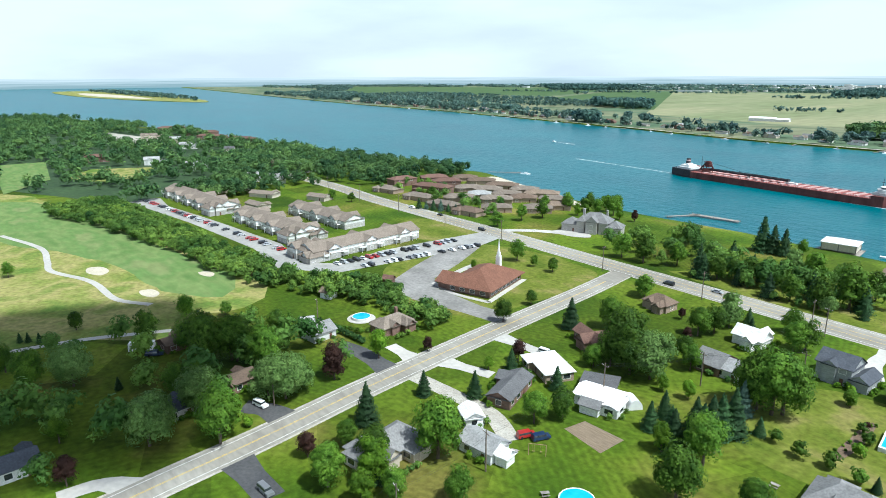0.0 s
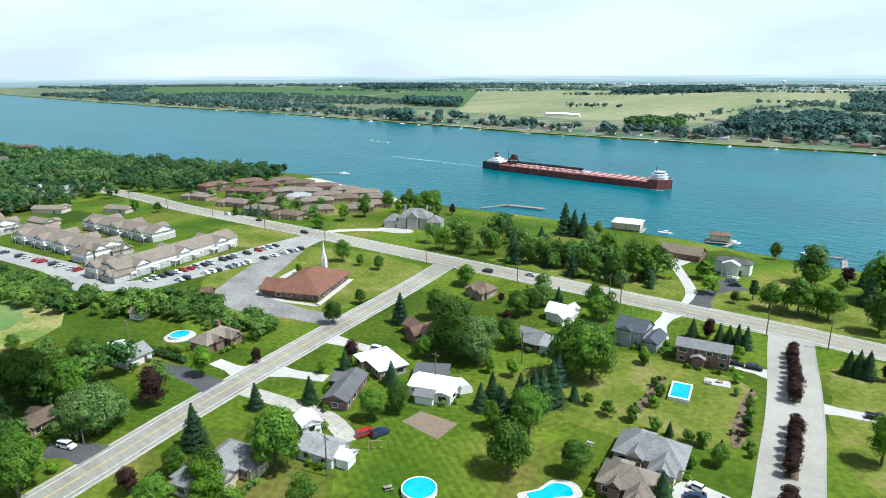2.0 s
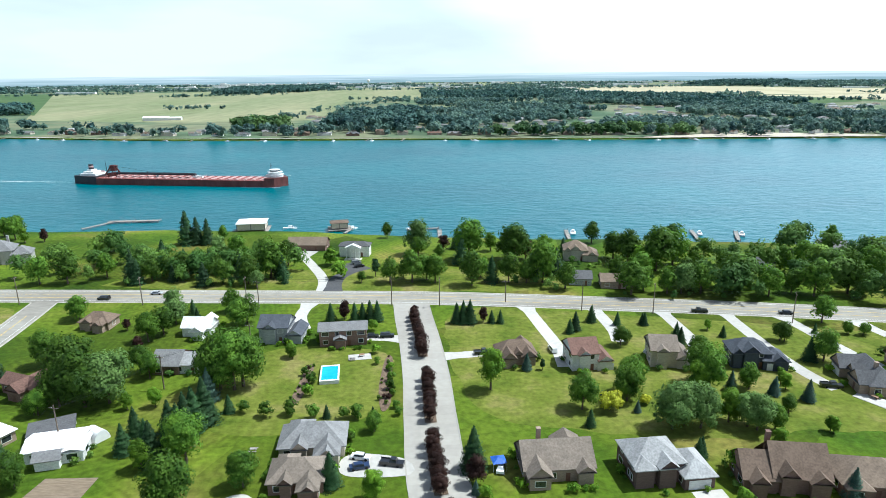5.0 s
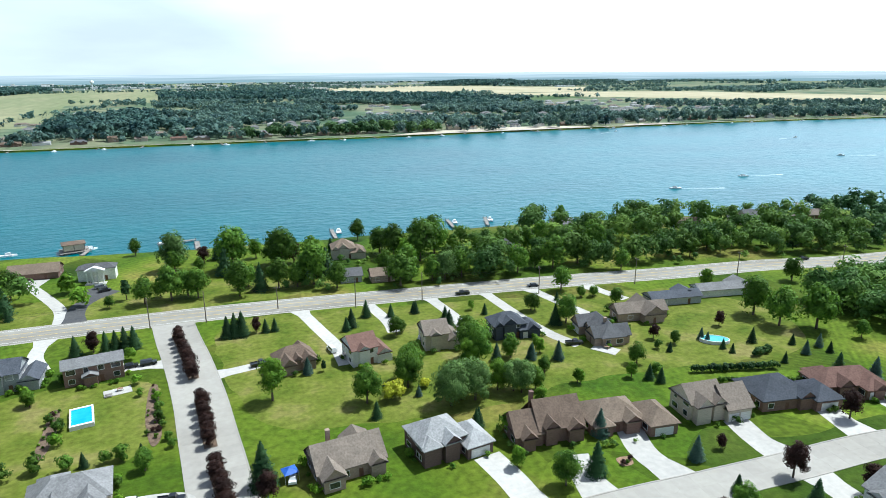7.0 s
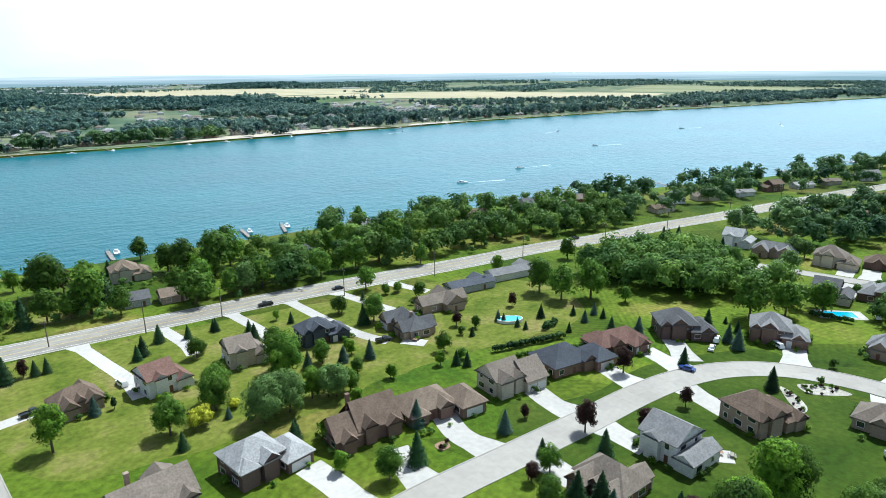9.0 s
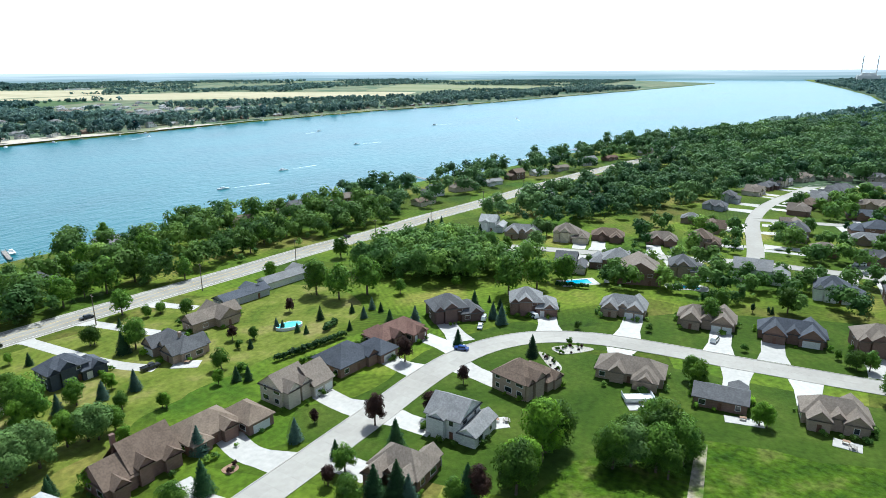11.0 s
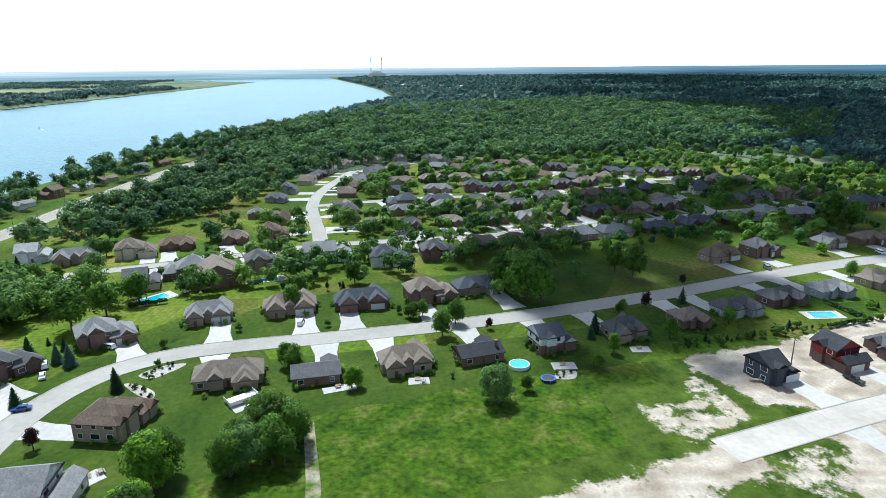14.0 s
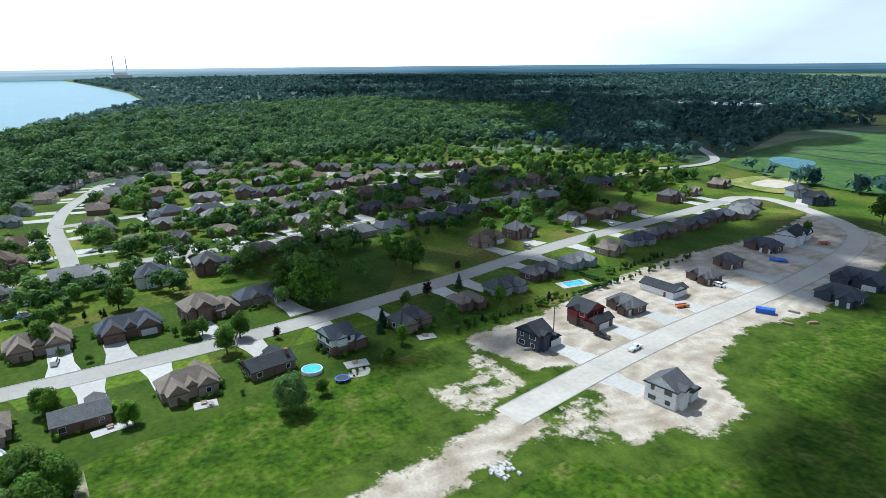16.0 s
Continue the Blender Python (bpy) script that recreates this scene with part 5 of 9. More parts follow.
house(252.0, -231.0, 276, plan("gabled", 14.2, 12), "grey", "tanbrick", garage=[(2,"s",1)], label="grey-roofed brick house")
house(253.8, -254.9, 276, plan("hip", 15.6, 12), "tan", "brick", garage=[(1,"s",1)], label="tan-roofed brick house")
house(254.8, -272.9, 276, plan("gabled", 12.8, 12), "taupe", "brick", garage=[(2,"s",1)], label="taupe-roofed brick house")
house(263.0, -322.8, 279, plan("twohip", 16.4, 12), "charcoal", "brick", garage=[(1,"s",1)], label="charcoal-roofed brick house")
house(269.7, -349.3, 279, plan("gabled", 13.6, 12), "taupe", "brick", garage=[(2,"s",1)], label="taupe-roofed brick house")
house(276.8, -388.3, 279, plan("gabled", 15.9, 12), "taupe", "brick", garage=[(2,"s",1)], label="taupe-roofed brick house at the street end")
house(227.3, -403.9, 246, plan("twohip", 15.3, 12), "slate", "greysiding", garage=[(1,"w",1)], label="dark two-storey house at the street end")
house(208.2, -390.5, 246, plan("two", 14.5, 12), "black", "navy", garage=[(1,"w",1)], label="dark two-storey house at the street end")
house(-55.1, 193.1, 358, plan("two", 13.8, 11), "slate", "greysiding", garage=[(1,"n",1)], label="dark grey roofed two-storey house")
house(-34.8, 189.7, 7, plan("twolong", 15.0, 11), "grey", "brick", label="long two-storey brick and white house")
house(-84.7, 197.3, 358, plan("cross", 9.5, 13), "white", "siding", garage=[(1,"n",1)], label="white-roofed white house among trees")
house(-83.3, 171.7, 358, plan("plain", 8.0, 10), "grey", "brick", label="small brick house with grey roof")
house(-77.4, 171.3, 358, plan("plain", 8.0, 8), "pale", "siding", label="low white house with pale roof")
house(-122.3, 202.9, 358, plan("hip", 10.2, 11), "brown", "tanbrick", label="brown-roofed house among trees")
house(-117.5, 156.5, 340, plan("cross", 12.5, 10), "redbrown", "brick", label="red-brown roofed brick house")
house(-91.5, 128.2, 15, [(-6, 6, -4, 4, 2.9, "gx", 0.24), (2, 6.5, -5.6, 1, 2.7, "gy", 0.24)], "white", "siding", label="white-roofed white ranch house")
house(-113.0, 131.8, 336, [(-7, 7, -4.4, 4.4, 2.8, "hip", 0.24), (-7, -2, -6, 0, 2.7, "hip", 0.24)], "white", "tanbrick", label="low white-roofed ranch house")
house(-110.6, 112.8, 112, plan("ranch", 16.0, 10), "charcoal", "brick", label="charcoal hip-roofed brick house")
house(-95.0, 89.0, 8, plan("plain", 9.4, 6.8), "pale", "siding", label="white outbuilding with pale grey roof")
house(-106.6, 95.2, 336, plan("plain", 6.0, 4.6), "white", "siding", label="small white cottage")
house(-107.8, 70.6, 101, plan("hip", 17.2, 14), "grey", "cream", label="grey hip-roofed house among trees")
house(-32.1, 129.4, 5, plan("hip", 14.8, 15), "grey", "cream", garage=[(1,"e",1)], label="large grey hip-roofed house")
house(-32.8, 116.1, 5, plan("hip", 11.4, 13), "taupe", "brick", garage=[(1,"e",1)], label="taupe hip-roofed house with a pool")
house(-168.5, 113.9, 96, plan("hip", 13.2, 11), "taupe", "brick", chimney=(4,3), garage=[(1,"e",1)], label="taupe-roofed brick bungalow with chimney")
house(-179.5, 91.1, 96, plan("plain", 8.7, 8), "grey", "siding", garage=[(0,"e",1)], label="low grey-roofed garage")
house(-162.7, 57.0, 101, plan("ranch", 8.0, 10), "brown", "brick", label="brown-roofed house under trees")
house(-158.2, 38.2, 101, plan("ranch", 8.0, 10), "slate", "siding", label="white house with dark roof under trees")
house(-155.2, 3.0, 94, plan("ranch", 8.1, 11), "slate", "siding", label="white house with dark blue roof")
house(-201.4, 50.9, 101, plan("ranch", 8.2, 10), "brown", "brick", label="brown-roofed house behind trees")
house(-45.4, 289.7, 358, plan("portico", 14.2, 10), "charcoal", "siding", label="white-columned house with dark roof by the river")
house(-70.6, 303.2, 358, plan("plain", 18.8, 10), "tan", "brick", label="long low brick house by the river")
house(60.8, 283.9, 354, plan("twohip", 15.2, 12), "tan", "cream", label="tan-roofed house by the river")
house(53.6, 248.4, 354, plan("plain", 8.9, 8), "charcoal", "greysiding", label="small grey-roofed shed house")
house(66.0, 244.1, 354, plan("plain", 9.7, 8), "tan", "tanbrick", label="small tan-roofed outbuilding")
house(138.6, 169.5, 351, plan("cross", 18.5, 13), "taupe", "tanbrick", label="taupe-roofed brick house")
house(160.2, 177.6, 351, plan("ranch", 20.1, 11), "slate", "greysiding", label="dark slate-roofed ranch house")
house(185.8, 177.8, 350, plan("ranch", 25.2, 11), "grey", "siding", label="grey-roofed low house")
house(254.9, 77.9, 281, plan("two", 12.6, 12), "charcoal", "cream", label="charcoal-roofed two-storey cream house by a pool")
house(252.0, 104.7, 281, plan("hip", 13.8, 12), "taupe", "brick", label="taupe-roofed brick house")
house(256.3, 49.5, 284, plan("big", 16.7, 17), "taupe", "brick", label="tall tan-roofed brick house with large windows")
house(272.4, 32.5, 284, plan("twohip", 14.7, 13), "charcoal", "tanbrick", label="charcoal-roofed two-storey brick house by a pool")
house(278.8, 4.7, 272, plan("two", 20.9, 13), "grey", "siding", label="grey-roofed white-sided house")
house(267.4, -22.5, 271, plan("twohip", 16.9, 13), "slate", "siding", label="slate-roofed white house with a terrace")
house(271.9, -45.6, 271, plan("twohip", 16.5, 13), "charcoal", "brick", label="charcoal-roofed brick house")
house(312.5, 76.9, 284, plan("hip", 15.7, 13), "brown", "brick", label="brown hip-roofed brick house")
house(318.2, 51.5, 284, plan("hip", 14.4, 13), "taupe", "brick", label="taupe-roofed brick house")
house(323.0, 31.8, 274, plan("twohip", 14.6, 13), "brown", "tanbrick", label="brown hip-roofed house")
house(371.2, 45.0, 273, plan("hip", 10.1, 12), "grey", "tanbrick", label="grey-roofed house")
house(304.3, 137.4, 281, plan("two", 12.9, 13), "pale", "siding", label="pale grey two-storey house")
house(415.4, 37.2, 264, plan("hip", 13.5, 12), "charcoal", "greysiding", label="charcoal-roofed house")
house(444.1, 30.4, 264, plan("twohip", 10.9, 12), "charcoal", "greysiding", label="charcoal-roofed house")
house(333.4, -19.4, 274, plan("hip", 11.0, 12), "taupe", "brick", label="taupe-roofed brick house")
house(326.5, -38.1, 271, plan("gabled", 13.8, 12), "charcoal", "brick", label="charcoal-roofed brick house")
house(330.7, -61.7, 271, plan("hip", 14.0, 12), "taupe", "brick", label="taupe-roofed brick house")
house(329.2, -87.1, 281, plan("gabled", 13.7, 12), "charcoal", "brick", label="charcoal-roofed brick house")
house(285.7, -85.2, 271, plan("hip", 12.8, 12), "brown", "brick", label="brown-roofed brick house")
house(286.3, -101.9, 281, plan("gabled", 16.8, 12), "taupe", "brick", label="taupe-roofed brick house")
house(350.3, -140.8, 277, plan("hip", 16.4, 12), "taupe", "brick", label="taupe-roofed brick house")

# single trees and shrubs of the gardens
tree("broad", -323.1, 17.1, 8.0)
tree("broad", -237.8, 28.8, 7.5)
tree("spruce", -237.8, 12.3, 4.3)
tree("spruce", -236.1, 14.5, 4.3)
tree("spruce", -233.7, 17.4, 4.3)
tree("broad", -212.8, 45.7, 11.4)
tree("silver", -192.0, 20.3, 14.7)
tree("broad", -197.7, 10.7, 12.9)
tree("broad", -214.8, 6.3, 9.6)
tree("spruce", -182.0, 29.9, 4.7)
tree("maple", -161.9, 12.3, 8.3)
tree("purple", -141.9, 10.7, 8.5)
tree("silver", -146.9, 28.8, 15.6)
tree("broad", -139.8, 43.2, 15.3)
tree("broad", -178.5, 62.7, 16.2)
tree("broad", -224.2, 61.8, 10.0)
tree("broad", -217.9, 73.9, 6.5)
tree("broad", -164.1, 46.6, 11.3)
tree("silver", -150.8, 60.5, 13.0)
tree("silver", -148.8, 67.9, 12.4)
tree("purple", -149.0, 79.9, 12.2)
tree("maple", -152.6, 97.5, 10.4)
tree("purple", -147.1, 112.5, 5.8)
tree("broad", -191.4, 81.6, 9.2)
tree("spruce", -122.7, 74.4, 13.3)
tree("spruce", -125.2, 94.3, 8.8)
tree("purple", -118.9, 55.9, 7.7)
tree("broad", -106.4, 54.2, 11.8)
tree("broad", -117.1, 65.3, 7.9)
tree("spruce", -101.9, 63.4, 11.8)
tree("broad", -99.6, 78.9, 16.6)
tree("broad", -93.9, 63.1, 8.3)
tree("maple", -97.4, 57.1, 9.1)
tree("broad", -84.5, 72.9, 9.1)
tree("spruce", -115.6, 104.5, 9.3)
tree("maple", -125.2, 118.6, 5.1)
tree("spruce", -120.9, 123.8, 8.2)
tree("purple", -123.7, 129.5, 7.9)
tree("broad", -149.7, 148.3, 9.2)
tree("broad", -155.2, 168.5, 6.8)
tree("spruce", -130.4, 162.1, 13.4)
tree("broad", -177.7, 206.1, 7.3)
tree("broad", -200.1, 206.5, 11.5)
tree("broad", -188.8, 206.0, 5.9)
tree("broad", -106.7, 144.2, 7.9)
tree("spruce", -104.2, 125.0, 8.6)
tree("broad", -96.0, 107.0, 9.4)
tree("broad", -92.9, 114.2, 9.5)
tree("maple", -203.2, 181.8, 5.3)
tree("bright", -140.4, 50.6, 3.1)
tree("broad", -132.2, 208.3, 10.6)
tree("broad", -121.7, 172.6, 12.3)
tree("broad", -103.1, 154.7, 19.2)
tree("silver", -91.3, 150.4, 17.6)
tree("broad", -91.2, 168.0, 9.2)
tree("purple", -99.1, 182.9, 5.9)
tree("silver", -96.3, 205.2, 10.6)
tree("broad", -99.2, 190.1, 11.0)
tree("spruce", -93.9, 214.6, 6.7)
tree("broad", -80.5, 216.7, 10.0)
tree("broad", -71.2, 205.1, 11.6)
tree("broad", -58.3, 159.7, 18.9)
tree("maple", -48.7, 177.3, 5.0)
tree("spruce", -76.0, 127.3, 9.2)
tree("spruce", -67.1, 122.9, 13.0)
tree("spruce", -64.1, 130.2, 13.1)
tree("spruce", -61.9, 140.6, 14.5)
tree("blue", -65.0, 151.5, 11.4)
tree("spruce", -57.3, 145.4, 5.1)
tree("broad", -56.6, 107.1, 14.2)
tree("maple", -68.7, 120.9, 8.7)
tree("spruce", -68.9, 136.0, 10.6)
tree("shrub", -53.0, 187.6, 2.3)
tree("maple", 11.0, 157.1, 13.2)
tree("spruce", 2.2, 205.0, 8.8)
tree("spruce", 4.6, 205.0, 9.6)
tree("spruce", 6.9, 204.9, 10.1)
tree("purple", 11.5, 205.9, 6.3)
tree("spruce", 14.4, 204.9, 5.7)
tree("spruce", 17.4, 204.8, 5.7)
tree("spruce", -42.2, 207.5, 8.0)
tree("purple", -37.5, 208.5, 8.1)
tree("spruce", -33.7, 207.4, 8.1)
tree("spruce", -30.9, 207.4, 8.1)
tree("spruce", -28.3, 207.4, 9.1)
tree("spruce", -25.7, 207.3, 8.9)
tree("bright", -26.3, 198.8, 4.1)
tree("spruce", 42.2, 198.2, 8.1)
tree("spruce", 49.2, 205.6, 7.5)
tree("spruce", 39.9, 195.8, 6.1)
tree("spruce", 57.4, 202.4, 5.8)
tree("spruce", 66.7, 202.4, 5.8)
tree("broad", 54.3, 185.8, 7.3)
tree("spruce", 73.1, 185.6, 7.6)
tree("maple", 86.6, 197.8, 4.6)
tree("broad", 107.6, 188.4, 7.1)
tree("broad", 111.9, 174.0, 11.3)
tree("spruce", 108.4, 174.0, 7.1)
tree("broad", 131.6, 194.1, 3.9)
tree("broad", 137.3, 194.0, 4.3)
tree("broad", 122.5, 174.0, 3.2)
tree("blue", 22.4, 169.0, 6.3)
tree("column", 27.0, 169.0, 4.5)
tree("broad", 34.1, 146.5, 11.2)
tree("broad", 46.9, 150.8, 11.4)
tree("blue", 40.9, 153.9, 2.0)
tree("yellow", 41.7, 145.9, 5.6)
tree("blue", 48.0, 145.0, 4.0)
tree("yellow", 51.7, 149.3, 2.5)
tree("spruce", 34.5, 138.4, 5.7)
tree("broad", 69.9, 160.1, 13.1)
tree("silver", 54.2, 137.1, 13.8)
tree("silver", 61.3, 137.5, 12.9)
tree("silver", 74.6, 136.5, 10.7)
tree("blue", 76.9, 156.8, 6.7)
tree("broad", 81.8, 156.8, 8.3)
tree("broad", 79.2, 137.0, 7.4)
tree("maple", 92.2, 134.9, 4.8)
tree("blue", 87.2, 153.6, 6.5)
tree("maple", 91.8, 156.7, 5.8)
tree("broad", 86.2, 144.3, 5.0)
tree("spruce", 56.7, 125.3, 6.2)
tree("maple", 75.5, 127.9, 6.8)
tree("blue", 81.9, 110.8, 8.6)
tree("shrub", 61.8, 114.1, 1.5)
tree("bright", 7.2, 111.2, 3.0)
tree("blue", 5.1, 112.5, 4.0)
tree("spruce", 5.0, 121.2, 12.4)
tree("purple", 5.3, 115.7, 8.0)
tree("broad", -18.8, 136.3, 6.0)
tree("shrub", -24.1, 142.6, 4.0)
tree("spruce", -19.6, 141.2, 4.8)
tree("shrub", -27.0, 142.6, 3.2)
tree("spruce", -31.6, 142.6, 4.5)
tree("shrub", -35.0, 142.6, 4.0)
tree("shrub", -41.1, 144.0, 4.3)
tree("shrub", -47.4, 143.2, 4.1)
tree("shrub", -53.9, 145.4, 3.5)
tree("spruce", -57.6, 145.5, 6.1)
tree("broad", -60.1, 157.5, 19.2)
tree("broad", -64.0, 157.5, 18.3)
tree("spruce", -63.3, 137.4, 13.6)
tree("spruce", -64.4, 134.9, 13.4)
tree("spruce", -62.5, 142.7, 10.9)
tree("spruce", -66.5, 130.1, 10.1)
tree("spruce", -76.9, 135.0, 8.9)
tree("broad", -59.8, 123.4, 13.9)
tree("spruce", -70.8, 127.9, 10.0)
tree("maple", -78.1, 148.4, 6.4)
tree("maple", -84.9, 147.0, 5.6)
tree("broad", -86.9, 164.4, 8.7)
tree("broad", -44.3, 115.0, 9.7)
tree("maple", -16.1, 110.6, 8.5)
tree("spruce", -25.7, 115.3, 9.8)
tree("broad", -49.3, 178.3, 5.3)
tree("shrub", -40.1, 117.3, 2.1)
tree("bright", -27.3, 124.4, 2.9)
tree("shrub", -23.8, 132.4, 2.3)
tree("broad", -96.9, 148.5, 17.3)
tree("silver", -94.1, 154.5, 13.9)
tree("broad", -107.8, 144.3, 6.9)
tree("broad", -103.7, 148.5, 12.6)
tree("broad", -135.3, 211.6, 8.9)
tree("broad", -96.7, 196.0, 11.3)
tree("silver", -99.7, 212.3, 11.1)
tree("broad", -73.6, 201.7, 11.3)
tree("spruce", -89.3, 206.9, 6.3)
tree("purple", -110.8, 199.5, 5.1)
tree("bright", -38.9, 154.2, 3.4)
tree("shrub", -39.2, 160.7, 3.5)
tree("shrub", -42.2, 165.8, 2.7)
tree("berry", -42.2, 169.4, 1.8)
tree("bright", -17.9, 169.3, 2.7)
tree("shrub", -16.9, 162.2, 3.0)
tree("shrub", -16.8, 157.3, 3.1)
tree("shrub", -15.9, 154.1, 2.0)
tree("berry", -16.7, 152.3, 1.7)
tree("shrub", -14.5, 147.6, 2.3)
tree("shrub", -13.4, 143.9, 2.4)
tree("bright", -23.4, 180.9, 2.9)
tree("shrub", -22.0, 173.0, 2.4)
tree("broad", -172.2, 249.1, 13.5)
tree("broad", -160.7, 249.7, 15.0)
tree("broad", -147.8, 257.0, 12.4)
tree("spruce", -133.7, 250.8, 16.5)
tree("broad", -120.7, 256.6, 10.5)
tree("spruce", -112.7, 264.4, 10.8)
tree("spruce", -131.0, 274.7, 14.5)
tree("broad", -101.5, 287.8, 11.9)
tree("broad", -76.6, 256.0, 19.1)
tree("spruce", -71.7, 255.9, 13.0)
tree("broad", -83.9, 247.9, 12.9)
tree("broad", -94.5, 248.0, 11.7)
tree("broad", -126.0, 252.1, 11.8)
tree("spruce", -135.0, 311.9, 20.5)
tree("spruce", -129.7, 311.8, 16.8)
tree("spruce", -124.4, 311.7, 15.9)
tree("broad", -118.9, 319.4, 8.8)
tree("bright", -103.1, 292.7, 9.8)
tree("broad", -73.7, 273.8, 13.2)
tree("bright", -47.4, 255.6, 8.0)
tree("bright", -54.3, 273.5, 8.0)
tree("broad", -37.0, 249.4, 5.4)
tree("column", -31.9, 256.9, 10.1)
tree("broad", -33.3, 323.5, 8.6)
tree("broad", -25.1, 249.3, 12.3)
tree("broad", -15.7, 249.2, 15.9)
tree("silver", -15.3, 291.1, 18.1)
tree("broad", -6.2, 249.0, 13.5)
tree("broad", 8.9, 281.3, 21.5)
tree("broad", 8.9, 245.2, 15.7)
tree("spruce", 17.3, 248.7, 13.4)
tree("broad", 29.0, 272.2, 21.4)
tree("broad", 24.3, 248.6, 13.4)
tree("purple", 35.1, 280.9, 12.2)
tree("broad", 38.3, 248.4, 19.4)
tree("broad", 46.2, 239.9, 12.3)
tree("broad", 72.0, 310.1, 12.3)
tree("maple", 14.5, 264.1, 7.8)
tree("broad", 79.6, 271.4, 18.2)
tree("broad", 89.6, 262.9, 22.1)
tree("broad", 99.7, 271.1, 18.1)
tree("broad", 75.9, 240.9, 16.5)
tree("broad", 68.6, 248.0, 12.1)
tree("broad", 93.9, 240.6, 14.1)
tree("broad", 98.1, 233.9, 13.7)
tree("broad", 111.9, 240.4, 14.0)
tree("broad", 121.8, 247.3, 13.1)
tree("silver", 90.5, 234.0, 13.8)
tree("broad", 122.9, 230.4, 13.5)
tree("broad", 133.1, 233.5, 11.3)
tree("broad", 140.1, 230.2, 16.7)
tree("broad", 185.4, 297.4, 12.5)
tree("broad", 154.9, 233.2, 17.9)
tree("broad", 172.1, 246.6, 16.4)
tree("broad", 85.0, 234.1, 11.5)
tree("broad", 157.2, 270.2, 12.8)
tree("broad", 143.1, 262.1, 12.5)
tree("broad", 118.9, 262.5, 10.1)
tree("blue", 84.0, 115.1, 6.1)
tree("spruce", 72.6, 98.6, 9.5)
tree("broad", 64.4, 97.6, 8.8)
tree("maple", 57.9, 107.2, 6.2)
tree("bright", 62.9, 120.0, 5.5)
tree("spruce", 55.9, 124.9, 6.3)
tree("blue", 96.4, 94.6, 7.3)
tree("purple", 104.8, 95.9, 4.3)
tree("spruce", 96.1, 82.5, 5.2)
tree("broad", 92.2, 76.9, 7.4)
tree("purple", 111.0, 81.9, 9.7)
tree("purple", 87.0, 77.4, 5.8)
tree("spruce", 104.7, 71.7, 9.6)
tree("blue", 89.6, 58.9, 8.6)
tree("spruce", 86.5, 65.1, 11.2)
tree("spruce", 89.1, 61.3, 11.9)
tree("broad", 82.9, 68.8, 8.6)
tree("broad", 94.8, 51.4, 6.6)
tree("purple", 97.6, 47.1, 9.2)
tree("spruce", 97.1, 49.4, 9.9)
tree("maple", 105.9, 42.2, 13.3)
tree("maple", 120.3, 40.9, 14.5)
tree("purple", 121.2, 71.6, 8.4)
tree("purple", 140.2, 72.3, 6.4)
tree("spruce", 166.2, 61.8, 7.7)
tree("shrub", 179.8, 54.3, 2.3)
tree("broad", 125.7, 24.5, 10.3)
tree("silver", 122.2, 27.1, 6.4)
tree("broad", 132.5, 16.7, 14.0)
tree("broad", 132.4, 12.1, 9.3)
tree("maple", 168.0, 14.5, 9.5)
tree("maple", 155.4, -3.1, 6.7)
tree("purple", 144.5, 94.2, 9.2)
tree("blue", 168.4, 105.0, 9.2)
tree("spruce", 161.6, 110.8, 9.2)
tree("blue", 187.9, 84.8, 7.3)
tree("blue", 184.9, 80.2, 8.6)
tree("spruce", 162.4, 85.5, 6.7)
tree("shrub", 192.8, 55.8, 3.0)
tree("shrub", 201.9, 34.2, 2.9)
tree("shrub", 199.9, 4.9, 2.6)
tree("spruce", 111.7, 129.9, 5.6)
tree("maple", 107.7, 132.6, 5.4)
tree("broad", 114.5, 139.0, 7.4)
tree("maple", 91.8, 135.7, 5.0)
tree("blue", 94.5, 150.4, 7.4)
tree("maple", 91.8, 159.5, 4.4)
tree("blue", 87.0, 154.3, 5.1)
tree("broad", 87.0, 145.6, 5.0)
tree("broad", 126.4, 159.2, 3.0)
tree("shrub", 127.5, 145.4, 3.0)
tree("purple", 131.2, 152.1, 6.1)
tree("broad", 134.9, 146.5, 5.1)
tree("spruce", 113.5, 127.1, 5.4)
tree("spruce", 129.5, 142.3, 3.9)
tree("blue", 145.2, 146.0, 4.8)
tree("blue", 145.6, 143.7, 4.2)
tree("spruce", 146.4, 137.9, 4.1)
tree("spruce", 146.9, 134.5, 3.7)
tree("purple", 159.0, 152.5, 6.6)
tree("spruce", 158.6, 138.1, 6.0)
tree("shrub", 115.7, 131.7, 3.7)
tree("spruce", 169.1, 132.1, 4.4)
tree("blue", 175.4, 127.7, 5.5)
tree("spruce", 174.9, 123.5, 4.4)
tree("spruce", 156.1, 123.4, 4.1)
tree("blue", 167.0, 125.4, 5.4)
tree("broad", 128.3, 203.9, 11.1)
tree("broad", 106.5, 189.1, 7.6)
tree("broad", 135.6, 192.9, 4.9)
tree("broad", 131.2, 194.3, 5.1)
tree("spruce", 107.9, 174.6, 8.7)
tree("spruce", 120.8, 194.8, 4.3)
tree("spruce", 89.4, 192.2, 4.9)
tree("spruce", 75.0, 194.4, 5.4)
tree("spruce", 66.4, 203.8, 4.9)
tree("broad", 70.7, 156.4, 14.2)
tree("silver", 57.8, 139.0, 12.7)
tree("silver", 73.0, 138.2, 10.7)
tree("broad", 49.2, 155.8, 11.3)
tree("broad", 56.9, 187.5, 4.9)
tree("yellow", 40.9, 145.3, 5.9)
tree("yellow", 51.1, 148.9, 2.8)
